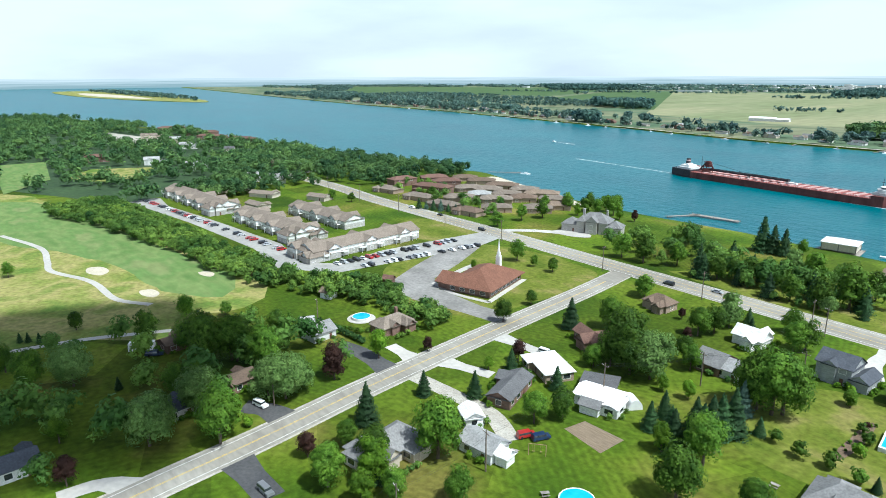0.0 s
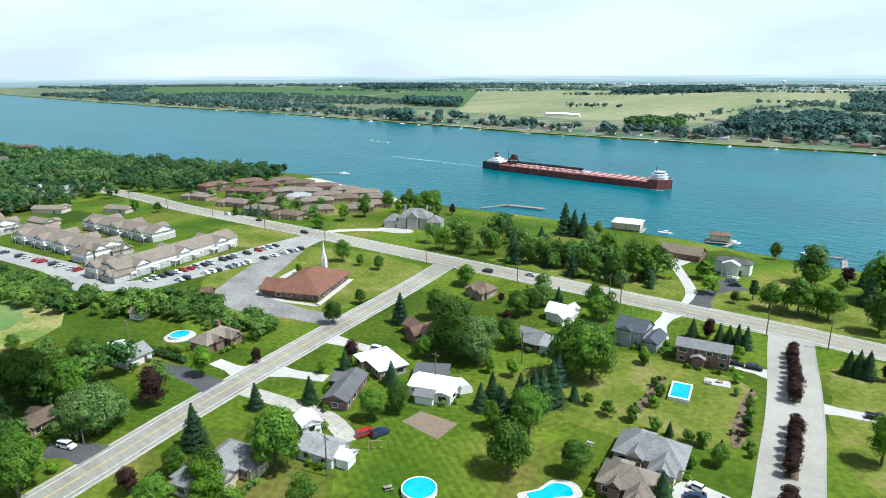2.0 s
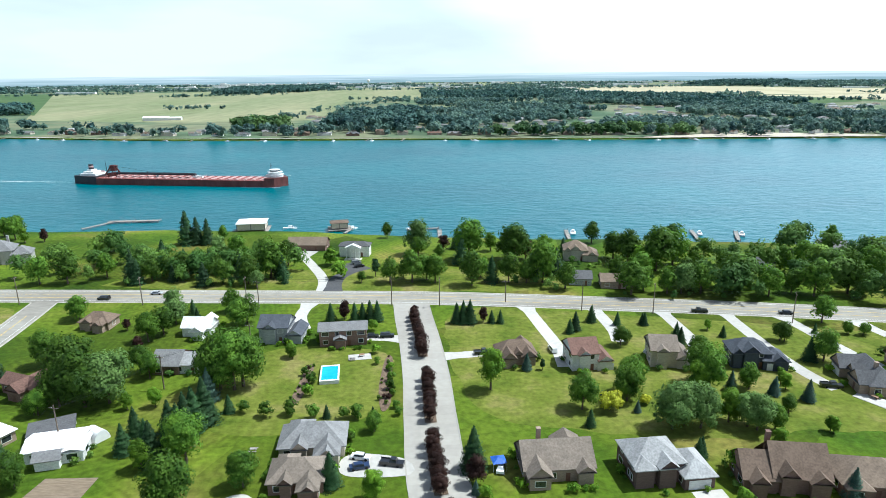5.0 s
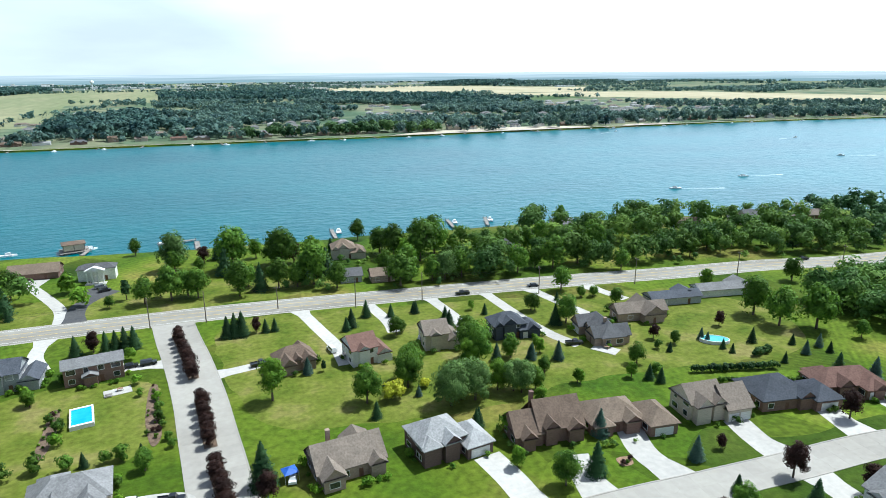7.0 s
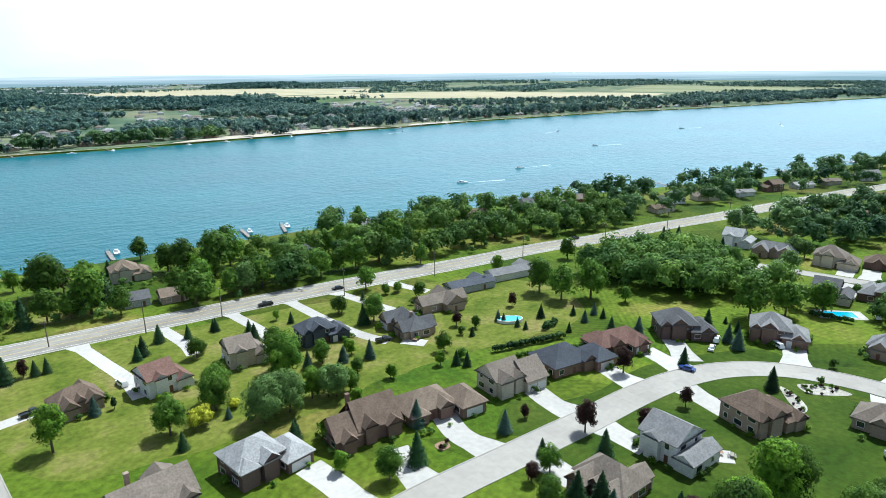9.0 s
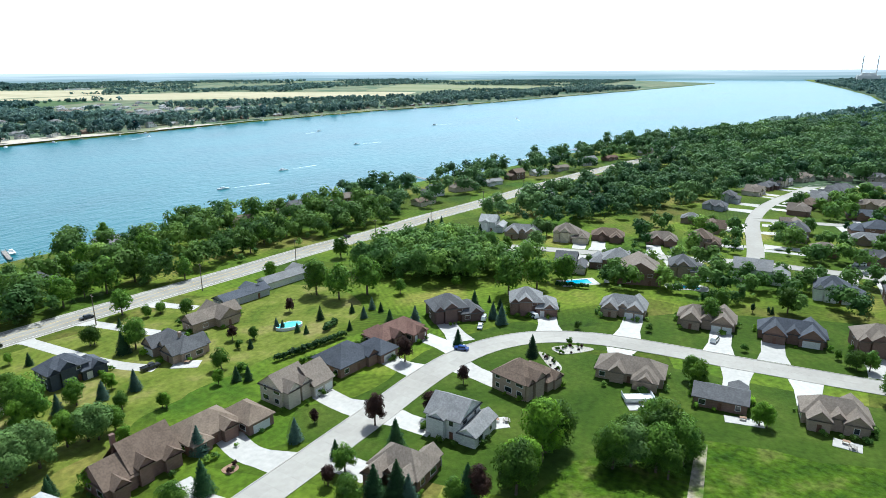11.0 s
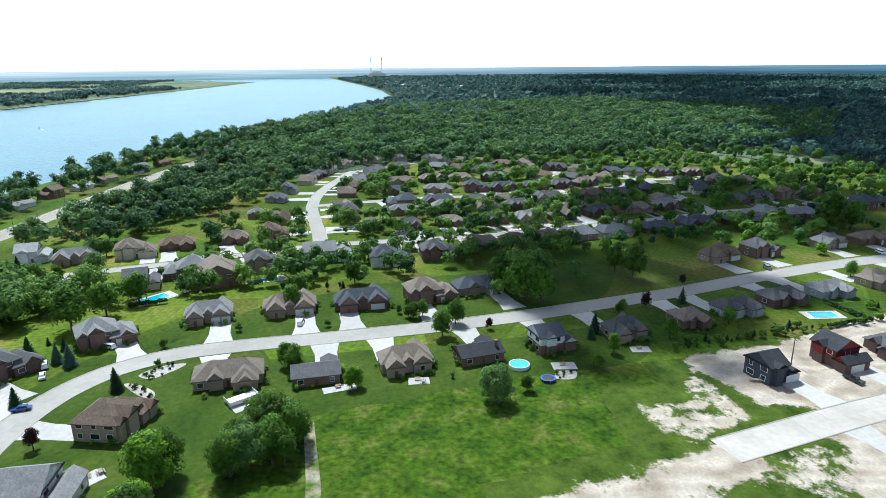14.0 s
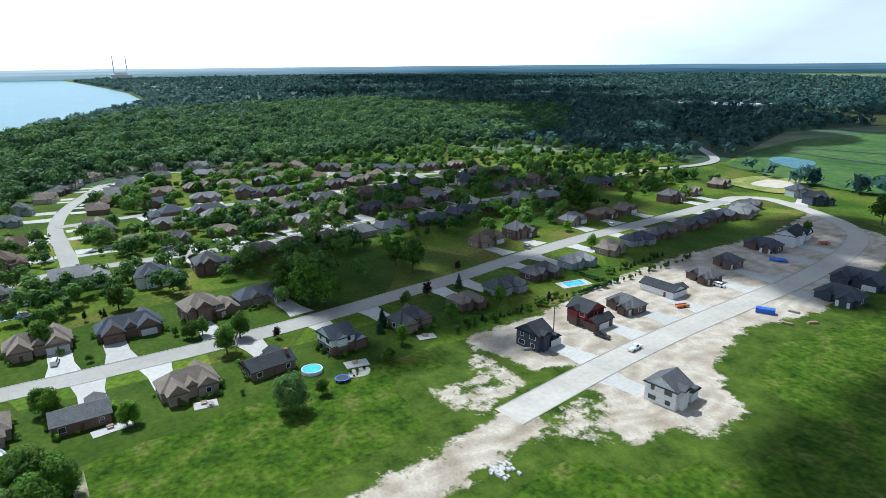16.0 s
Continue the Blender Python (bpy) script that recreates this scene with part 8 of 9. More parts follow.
ship = thing("freighter", -308.5, 519.2, -2, -7.6, "long red lake freighter with white deckhouses and unloading boom", "cargo ship")


def hull_outline(z_in=0.0):
    """The waterline of the hull from stern to bow, both sides."""
    half = []
    for u in np.linspace(0, 1, 25):
        w = 10.6 * min(1.0, (0.55 + 4.6 * u) if u < 0.1 else 1.0) * (1.0 if u < 0.93 else math.sqrt(max(0.0, 1 - ((u - 0.93) / 0.07) ** 2)))
        half.append((u * SHIP, max(w - z_in, 0.05)))
    return [(x, -w) for x, w in half] + [(x, w) for x, w in half[::-1]]


def hull_band(z0, z1, u0=0.0, u1=1.0):
    o = [(x, y) for x, y in hull_outline() if u0 * SHIP - 0.1 <= x <= u1 * SHIP + 0.1]
    return Shape().prism(o, z0, z1)


part("hull", hull_band(-1.0, 6.6), "hull_red", ship)
part("forecastle", hull_band(6.6, 9.4, 0.905, 1.0), "hull_red", ship)
part("poop", hull_band(6.6, 8.2, 0.0, 0.13), "hull_dark", ship)
part("boot_stripe", Shape().prism([(x, y * 1.004) for x, y in hull_outline() if x < SHIP * 0.135], 0.2, 6.61), "hull_dark", ship, "dark painted stern band")
part("deck", Shape().prism([(x, y * 0.96) for x, y in hull_outline()][2:-2], 6.6, 6.75), "deck_red", ship)
hatch = Shape().box(-1.25, 1.25, -7.6, 7.6, 0, 0.75, 0.15).mesh("hatch_cover", "hatch_pink")
for k in range(20):
    part("hatch_cover", hatch, "", ship, at=pose(34 + k * 6.75, 0, 6.75))
rail = Shape().box(0, 135, -0.05, 0.05, 1.0, 1.08)
for k in range(46):
    rail.box(k * 3.0 - 0.04, k * 3.0 + 0.04, -0.04, 0.04, 0, 1.0)
rail_mesh = rail.mesh("railing", "ship_white")
for s in (1, -1):
    part("railing", rail_mesh, "", ship, at=pose(30, s * 9.8, 6.75))
aft = part("aft_house", Shape().box(6, 20, -6.8, 6.8, 8.2, 10.4).box(8, 17, -5, 5, 10.4, 12.6, 0.1).box(10, 14.5, -3.5, 3.5, 12.6, 14.2, 0.2), "ship_white", ship, "white aft deckhouse")
part("funnel", Shape().cone(12, 0, 14.2, 19.5, 2.0, 1.7, 14), "hull_dark", aft, "dark funnel")
part("funnel_band", Shape().cone(12, 0, 16.4, 18.0, 2.02, 1.9, 14), "hatch_pink", aft)
part("lifeboat", Shape().box(15, 20, 5.2, 6.7, 10.4, 11.6, 0.3), "hatch_pink", ship, "orange-red lifeboat on the aft house")
tower = part("elevator_tower", Shape().box(30.2, 34.2, -1.8, 1.8, 13.2, 19.2, 0.5), "hull_red", ship, "dark red unloading tower")
part("tower_base", Shape().box(28, 33.5, -2.6, 2.6, 6.7, 10.5, 0.2), "hull_red", tower)
for tx in (28.5, 35.5):
    for ty in (-2.4, 2.4):
        part("tower_leg", Shape().tube((tx, ty, 6.7), (32 + (tx - 32) * 0.5, ty * 0.8, 18.5), 0.32, 5), "hull_red", tower)
for tz in (10.5, 13.0, 15.5, 18.2):
    part("platform", Shape().box(29.2, 35.0, -2.3, 2.3, tz, tz + 0.35), "hull_red", tower)
part("conveyor", Shape().tube((24, 0, 8.5), (30.5, 0, 18.0), 0.6, 6), "hull_red", tower)
part("conveyor", Shape().tube((34, 0, 17.5), (38, 0, 10.5), 0.6, 6), "hull_red", tower)
boom = Shape()
for y in (-1.2, 1.2):
    for z in (9.4, 11.2):
        boom.tube((34, y, z), (104, y * 0.7, z), 0.22, 5)
for k in range(24):
    x = 34 + k * 2.9
    boom.tube((x, -1.2, 9.4), (x + 2.9, -1.2, 11.2), 0.12, 4).tube((x, 1.2, 11.2), (x + 2.9, 1.2, 9.4), 0.12, 4)
boom.box(34, 104, -1.5, 1.5, 9.2, 10.8)
part("boom", boom, "hull_dark", ship, "long dark conveyor boom")
part("boom_stay", Shape().tube((33, 0, 18), (62, 0, 12.6), 0.12, 4).tube((62, 0, 12.6), (92, 0, 11.3), 0.1, 4).tube((62, 0, 11), (62, 0, 12.6), 0.25, 5), "hull_dark", ship)
part("boom_rest", Shape().box(70, 71, -1.5, 1.5, 6.7, 9.2).box(101, 110, -1.5, 1.5, 6.7, 8.6), "ship_white", ship)
part("aft_mast", Shape().tube((26, 0, 8), (25.5, 0, 24), 0.3, 6, 0.12), "hull_dark", ship)
pilot = part("pilot_house", Shape().box(165, 174, -5.5, 5.5, 9.4, 11.6, 0.1).cone(172, 0, 9.4, 11.6, 6.0, 5.8, 20).cone(171.5, 0, 11.8, 14.2, 5.2, 5.0, 20).cone(171.5, 0, 14.5, 16.6, 3.9, 3.7, 20).cone(171.5, 0, 11.6, 11.85, 6.8, 6.8, 20).cone(171.5, 0, 14.2, 14.5, 6.0, 6.0, 20).cone(171.5, 0, 16.6, 16.85, 4.4, 4.2, 20), "ship_white", ship, "white forward pilot house")
part("bridge_window", Shape().cone(171.5, 0, 15.1, 16.2, 3.95, 3.85, 20), "window_glass", pilot)
part("bow_mast", Shape().tube((168.5, 0, 14), (168.5, 0, 23.5), 0.25, 6, 0.1).box(168.2, 168.8, -1.4, 1.4, 20.2, 20.5), "hull_dark", ship)
part("bow_rail", Shape().tube((179, -4, 10.4), (184.6, 0, 10.6), 0.06, 4).tube((179, 4, 10.4), (184.6, 0, 10.6), 0.06, 4), "ship_white", ship)
ship.scale = (1.0, 1.0, 0.76)
wake = Shape()
for k in range(60):
    u = k / 60
    x = -2 - 120 * u
    wake.add([(x, -3 - 3 * u + noise.noise((x, 1, 0)), 0.05), (x - 2, -3 - 3 * u, 0.05), (x - 2.2, -2 - 2.5 * u + noise.noise((x, 5, 0)), 0.05), (x, -2.2 - 2.5 * u, 0.05)], [(0, 1, 2, 3)])
    if k % 4 == 0:
        wake.add([(150 + 0.55 * k, -11.2 + noise.noise((k, 1, 0)) * 0.4, 0.04), (152 + 0.55 * k, -11.6, 0.04), (152 + 0.55 * k, -10.7, 0.04), (150 + 0.55 * k, -10.6, 0.04)], [(0, 1, 2, 3)])
tagged(part("wake", wake, "foam", None, "", pose(-311, 519.5, -2, 0, 0, -7.6)), "thin white foam trail on the river", "wake", "", "stuff")


def boat(x, y, turn, length=8.0, z=-2.0, label="white motor boat moored by a dock"):
    ob = thing("motor_boat", x, y, z, turn, label, "boat", "boats on the river")
    a = length / 2
    o = [(-a, -length * 0.15), (a * 0.4, -length * 0.16), (a, 0), (a * 0.4, length * 0.16), (-a, length * 0.15)]
    part("hull", shared(("boat", length), lambda: Shape().prism(o, -0.3, 0.85).mesh("hull", "boat_white")), "", ob)
    part("cabin", shared(("cabin", length), lambda: Shape().box(-a * 0.3, a * 0.35, -length * 0.1, length * 0.1, 0.85, 1.9, 0.2).mesh("cabin", "boat_white")), "", ob)
    part("windscreen", shared(("screen", length), lambda: Shape().box(a * 0.32, a * 0.4, -length * 0.09, length * 0.09, 0.85, 1.5, 0.05).mesh("windscreen", "window_glass")), "", ob)
    return ob


def dock(x, y, turn, length, wide=2.0, label="weathered wooden dock on posts in the river"):
    """A dock that runs along its own x from the bank."""
    ob = thing("dock", x, y, -2, turn, label, "dock", "docks along the banks")
    part("deck", shared(("dock", length, wide), lambda: Shape().box(0, length, -wide / 2, wide / 2, 0.75, 0.95).mesh("deck", "dock_wood")), "", ob)
    if math.hypot(x, y) > 500:      # far off, deck and posts show as one
        return ob
    n = max(1, int(length // 14))
    post = shared("post", lambda: Shape().cone(0, 0, -1.5, 1.7, 0.16, 0.14, 6).mesh("post", "dock_wood"))
    for k in range(n + 1):
        for s in (1, -1):
            part("post", post, "", ob, at=pose(length * k / n, s * wide / 2, 0))
    return ob


# near bank
dock(-212, 351, 62, 22)
dock(-206, 369, 5, 30, 4)
dock(-34, 334, 100, 14)
dock(-5, 322, 92, 22, 2.4)
dock(-24, 345, 10, 18)
boat(-21, 349, 20, 8)
boat(-56, 350, 30, 7)
dock(63, 322, 85, 20)
boat(68, 338, 80, 9)
dock(130, 320, 80, 20)
boat(136, 334, 75, 8)
dock(150, 318, 70, 20)
boat(158, 332, 70, 9)
dock(238, 300, 60, 16)
boat(246, 308, 60, 8)
for k, x in enumerate((300, 330, 352, 372, 400, 430, 470, 520, 560, 610, 660, 720, 780)):
    y = shore(x)
    dock(x, y - 4, 62, 18 + 4 * (k % 3))
    if k % 2 == 0:
        boat(x + 14, y + 10, 62, 8)
dock(-420, 392, 40, 30)
boat(-392, 412, 30, 9)


def boathouse(x, y, turn, w, d, h, roof, label):
    ob = thing("boathouse", x, y, -2, turn, label, "boathouse")
    s = Shape()
    for px in (-w / 2, 0, w / 2):
        for py in (-d / 2, d / 2):
            s.box(px - 0.2, px + 0.2, py - 0.2, py + 0.2, -1.5, h)
    part("post", s, "dock_wood", ob)
    part("wall", Shape().box(-w / 2, w / 2, -d / 2, d / 2, h * 0.35, h), "wall_cream", ob)
    r = Shape()
    roof_block(r, -w / 2, w / 2, -d / 2, d / 2, h, "hip", 0.25, 0.8)
    part("roof", r, roof, ob)
    part("deck", Shape().box(-w / 2 - 2, w / 2 + 2, -d / 2 - 2, d / 2 + 2, 0.8, 1.0), "dock_wood", ob)
    return ob


boathouse(-112, 347, 8, 15, 12, 5.5, "roof_white", "white-roofed boathouse on piles by the bank")
boathouse(-63, 349, 12, 9, 7, 4.5, "roof_brown", "small cream boathouse with a brown roof on piles")
dock(-58, 337, 80, 10)
boat(-92, 352, 10, 8)
# boats under way
for x, y, turn, length in ((-560, 640, 175, 7), (330, 372, 160, 9), (420, 395, 170, 9), (612, 455, 160, 8), (720, 600, 10, 8), (880, 500, 160, 9), (560, 760, 20, 7), (1050, 430, 30, 8)):
    boat(x, y, turn, length, -2, "white motor boat under way on the river")
    trail = Shape()
    for k in range(14):
        trail.add([(-length / 2 - 2.4 * k, -0.4 - 0.12 * k, 0.04), (-length / 2 - 2.4 * k, 0.4 + 0.12 * k, 0.04), (-length / 2 - 2.4 * k - 2.0, 0.3 + 0.1 * k, 0.04), (-length / 2 - 2.4 * k - 2.0, -0.3 - 0.1 * k, 0.04)], [(0, 3, 2, 1)])
    tagged(part("boat_wake", trail, "foam", None, "", pose(x, y, -2, 0, 0, turn)), "short white wake behind a boat", "wake", "", "stuff")
# far bank
rng = np.random.default_rng(5)
for k in range(64):
    x = -1350 + k * 46 + float(rng.uniform(-10, 10))
    y = shore(x, False)
    if k % 3 != 2:
        dock(x, y + 4, 268 + float(rng.uniform(-12, 12)), 16 if k % 2 else 22)
    if k % 3 != 1:
        boat(x + 5, y - 10, float(rng.uniform(0, 360)), 8 if k % 2 else 10)

rng = np.random.default_rng(83)
# white sheds and works near the horizon
works = Shape()
for k in range(190):
    x, y = float(rng.normal(-700, 900)), float(rng.uniform(3200, 4600))
    w, d, h = float(rng.uniform(12, 70)), float(rng.uniform(12, 30)), float(rng.uniform(5, 14))
    if k > 150:      # the town at the bend downstream
        x, y, w = float(rng.uniform(2100, 3100)), float(rng.uniform(-520, -240)), w * 0.5
    works.box(x, x + w, y, y + d, 0, h, 0.3)
for k in range(150):      # long glasshouses and sheds of the far plain
    x, y = float(rng.uniform(-2900, 2000)), float(rng.uniform(2500, 4600))
    if any(inside(np.array([(x, y)]), o)[0] for o in FIELDS):
        continue
    w, d = float(rng.uniform(50, 190)), float(rng.uniform(8, 24))
    works.box(x, x + w, y, y + d, 0, float(rng.uniform(4, 9)), 0.3)
tagged(part("distant_buildings", works, "ship_white"), "pale sheds and works of a distant town", "buildings", "", "stuff")
factory = thing("factory", 790, -1052, 0, 8, "long low pale factory hall beyond the woods", "factory")
part("wall", Shape().box(-95, 95, -42, 42, 0, 8.5), "wall_greysiding", factory)
part("roof", Shape().box(-96, 96, -43, 43, 8.5, 9.3, 0.3), "ship_white", factory)
for k in range(5):
    part("skylight", Shape().box(-80 + 36 * k, -62 + 36 * k, -12, 12, 9.3, 10.6, 0.6), "trim", factory)
barn = house(-545, 1190, 10, [(-22, 22, -8, 8, 5, "gx", 0.3), (22, 45, -6, 6, 4, "gx", 0.3)], "white", "siding", far=True, label="long white farm building in a field", name="farm_building")
part_tower = thing("water_tower", -420, 3400, 0, 0, "pale water tower on the horizon", "water tower")
part("leg", Shape().cone(0, 0, 0, 30, 3, 2.2, 10), "ship_white", part_tower)
part("tank", Shape().cone(0, 0, 30, 34, 3, 9, 14).cone(0, 0, 34, 40, 9, 9, 14).cone(0, 0, 40, 44, 9, 2, 14), "ship_white", part_tower)
# pale paint here imitates the haze in front of the far station
plant_ob = thing("power_station", 4300, -320, 0, 0, "grey power station with two tall chimneys on the horizon", "power station")
part("hall", Shape().box(-50, 50, -60, 50, 0, 34).box(-30, 40, -40, 30, 34, 48), "ship_white", plant_ob)
for y in (-40, 30):
    part("chimney", Shape().cone(0, y, 30, 140, 4.0, 2.6, 12), "ship_white", plant_ob)

# ---- the planted median of the boulevard ----
centre = BOULEVARD
for y0, y1 in ((178, 213), (141, 164), (112, 132), (86, 104)):
    keep = centre[(centre[:, 1] > y0 - 2) & (centre[:, 1] < y1 + 2)]
    bed = tagged(part("median_bed", strip(keep, 1.5, -1.5, 0.16, thick=0.16), "mulch"), "mulched planting bed in the boulevard", "planting bed")
    bed_ys = np.arange(y0, y1 + 0.1, 3.6)
    for y in bed_ys:
        x = float(np.interp(-y, -centre[:, 1], centre[:, 0]))
        tree("purple", x + float(RNG.uniform(-0.3, 0.3)), float(y), float(RNG.uniform(5.0, 6.2)), 1.25)

# ---- pools ----
shade("tilled", [(0.17, 0.125, 0.08), (0.24, 0.185, 0.125)], scale=1.2, rough=0.95, stretch=(0.3, 3, 1), fine=0.2, fine_scale=2)
shade("pool_water", [(0.03, 0.36, 0.52), (0.05, 0.45, 0.62)], scale=2.5, rough=0.08, bump=0.03, bump_scale=2.0)
shade("pool_teal", [(0.10, 0.45, 0.45), (0.14, 0.55, 0.52)], scale=2.5, rough=0.08, bump=0.03, bump_scale=2.0)


def pool(outline, x, y, turn, rim, label, water="pool_water", apron=None, high=0.25):
    ob = thing("swimming_pool", x, y, 0, turn, label, "swimming pool")
    o = np.array(outline, float)
    c = o.mean(0)
    if apron:
        part("apron", Shape().prism([tuple(c + (p - c) * apron) for p in o], 0.0, 0.1), "drive_concrete", ob, "pale concrete apron")
    wall = Shape()
    k = len(o)
    out = [tuple(c + (p - c) * (1 + rim / max(np.linalg.norm(p - c), 0.1))) for p in o]
    v = [(*p, high) for p in o] + [(*p, high) for p in out] + [(*p, 0.0) for p in out] + [(*p, 0.0) for p in o]
    f = []
    for i in range(k):
        j = (i + 1) % k
        f += [(i, k + i, k + j, j), (k + i, 2 * k + i, 2 * k + j, k + j), (3 * k + i, i, j, 3 * k + j)]
    wall.add(v, f)
    part("rim", wall, "trim", ob)
    part("pool_surface", Shape().prism([tuple(p) for p in o], high - 0.18, high - 0.1), water, ob)
    return ob


def ring_of(r, n=20, sx=1.0):
    return [(sx * r * math.cos(2 * math.pi * i / n), r * math.sin(2 * math.pi * i / n)) for i in range(n)]


KIDNEY = blob([(-4, -2), (0, -1.6), (4, -2.6), (5, 0.5), (2.5, 2.6), (-1, 1.8), (-4.5, 2)], 0.6)
pool([(-2.3, -4.2), (2.3, -4.2), (2.3, 4.2), (-2.3, 4.2)], -35, 165.5, 8, 0.9, "rectangular pool with white rim and blue water", high=1.1)
pool(KIDNEY, -46, 106, 60, 0.3, "kidney-shaped pool set in pale concrete", apron=1.4)
pool(ring_of(3.6), -69, 91, 0, 0.25, "round above-ground pool with blue water", high=1.2)
pool(ring_of(3.2), -184.5, 111, 0, 0.3, "round blue pool on a concrete circle", apron=1.6, high=1.0)
pool(ring_of(3.4), -68, 173, 0, 0.25, "round pool with teal water", "pool_teal", high=1.1)
pool([(-5, -2.6), (5, -2.6), (5, 2.6), (-5, 2.6)], 240, 70, 310, 0.3, "rectangular pool with pale deck", apron=1.6)
pool(KIDNEY, 254, 30, 290, 0.3, "kidney-shaped pool set in pale concrete", apron=1.7)
pool([(-4.5, -2.3), (4.5, -2.3), (4.5, 2.3), (-4.5, 2.3)], 176.5, -165, 262, 0.3, "rectangular pool with concrete deck", apron=1.5)
pool(ring_of(2.8), 159, -50, 0, 0.25, "small round above-ground pool with teal water", "pool_teal", high=1.1)
pool(ring_of(2.6, sx=1.7), 148, 143, 330, 0.25, "oval above-ground garden pool", "pool_teal", high=1.1)

# ---- cars ----
shade("tyre", [(0.012, 0.012, 0.012), (0.022, 0.022, 0.022)], scale=0.4, rough=0.9)
for key, rgb in {"white": (0.75, 0.75, 0.74), "black": (0.015, 0.015, 0.017), "grey": (0.16, 0.165, 0.17), "silver": (0.45, 0.46, 0.47), "red": (0.35, 0.02, 0.02), "blue": (0.02, 0.06, 0.25), "navy": (0.015, 0.03, 0.08)}.items():
    shade("paint_" + key, [rgb, tuple(min(1, c * 1.12) for c in rgb)], scale=2, rough=0.28, coat=0.6)


def car_body(kind):
    s = Shape()
    length, high = (5.6, 1.0) if kind == "pickup" else (4.8, 0.95) if kind == "suv" else (4.6, 0.85)
    a = length / 2
    s.box(-a, a, -0.92, 0.92, 0.32, high, 0.1)
    if kind == "pickup":
        s.box(-0.5, 1.2, -0.85, 0.85, high, 1.8, 0.22).box(-a, -0.6, -0.92, -0.8, high, 1.2).box(-a, -0.6, 0.8, 0.92, high, 1.2)
    elif kind == "suv":
        s.box(-a + 0.1, 1.2, -0.86, 0.86, high, 1.72, 0.2)
    else:
        s.box(-1.5, 1.0, -0.8, 0.8, high, 1.42, 0.25)
    return s


def car_glass(kind):
    s = Shape()
    if kind == "pickup":
        return s.box(-0.42, 1.12, -0.87, 0.87, 1.12, 1.55, 0.16)
    if kind == "suv":
        return s.box(-2.2, 1.25, -0.87, 0.87, 1.1, 1.52, 0.14)
    return s.box(-1.45, 1.02, -0.82, 0.82, 0.95, 1.28, 0.17)


def car(x, y, turn, colour="white", kind="sedan", place="parked on a driveway"):
    words = {"pickup": "pickup truck", "suv": "sport utility car", "sedan": "saloon car"}[kind]
    ob = thing("car", x, y, 0.08, turn, f"{colour} {words} {place}", "car", "cars about the place")
    part("body", shared(("car", kind, colour), lambda: car_body(kind).mesh("body", "paint_" + colour)), "", ob)
    part("glass", shared(("glass", kind), lambda: car_glass(kind).mesh("glass", "window_glass")), "", ob)
    wheel = shared("wheel", lambda: Shape().tube((0, -0.11, 0), (0, 0.11, 0), 0.34, 12).mesh("wheel", "tyre"))
    for dx in (-1.45, 1.45):
        for dy in (-0.84, 0.84):
            part("wheel", wheel, "", ob, at=pose(dx, dy, 0.34))
    return ob


for x, y, turn, colour, kind in ((-20.6, 125.0, 350, "white", "sedan"), (-13.2, 122.6, 350, "black", "pickup"), (-20.4, 121.4, 15, "navy", "sedan"), (10, 180, 10, "black", "pickup"), (-21, 193, 5, "black", "suv"), (-26, 193, 5, "black", "sedan"), (32, 182, 100, "white", "suv"), (61, 180, 60, "white", "suv"), (63, 177, 60, "black", "suv"),
                                 (105, 158, 350, "black", "pickup"), (11, 121, 80, "white", "sedan"), (-93, 101, 70, "red", "suv"), (-90, 103, 70, "navy", "suv"), (-103, 95, 130, "white", "pickup"), (-122, 140, 10, "white", "suv"), (-119, 137, 10, "navy", "sedan"), (-148, 57, 15, "white", "suv"), (-199, 44, 60, "navy", "pickup"),
                                 (-113, 43, 5, "grey", "suv"), (130, 66.5, 330, "blue", "suv"), (185.8, 87.4, 20, "white", "suv"), (178.6, 85.4, 20, "white", "sedan"), (196, 73, 60, "white", "suv"), (204, 14, 350, "white", "suv"), (-41, 271, 20, "black", "suv"), (-43, 276, 20, "grey", "suv"), (133, -138, 190, "black", "pickup"), (144, -211, 190, "white", "suv"),
                                 (147, -213, 190, "black", "suv"), (265, 24, 100, "white", "suv"), (246, 60, 20, "white", "sedan"), (320, -33, 100, "white", "suv"), (314, -30, 100, "grey", "suv"), (160, 83, 100, "blue", "sedan"), (250, -201, 170, "white", "sedan"), (236, -245, 170, "white", "suv"), (226, -180, 170, "grey", "suv")):
    car(x, y, turn, colour, kind)
for x, y, turn, colour, kind in ((90, 214, 172, "black", "pickup"), (-117, 236, 0, "silver", "sedan"), (-135, 230, 178, "black", "suv"), (120, 212, 168, "black", "sedan"), (252, 198, 165, "black", "pickup"), (-330, 240, 180, "white", "suv"), (-255, 234, 0, "black", "suv"), (-300, 240, 0, "black", "sedan"), (121, -140, 280, "white", "pickup"), (243, -175, 280, "black", "suv")):
    car(x, y, turn, colour, kind, "on the road")
rng = np.random.default_rng(9)
for k in range(44):
    x = -468 + k * 4.6
    if 0.25 < float(rng.uniform(0, 1)):
        car(x, 108 + (x + 470) * 0.1 + 2.5, 84, ("white", "black", "grey", "silver", "red", "black")[int(rng.integers(0, 6))], ("sedan", "suv")[k % 2], "in the apartment car park")
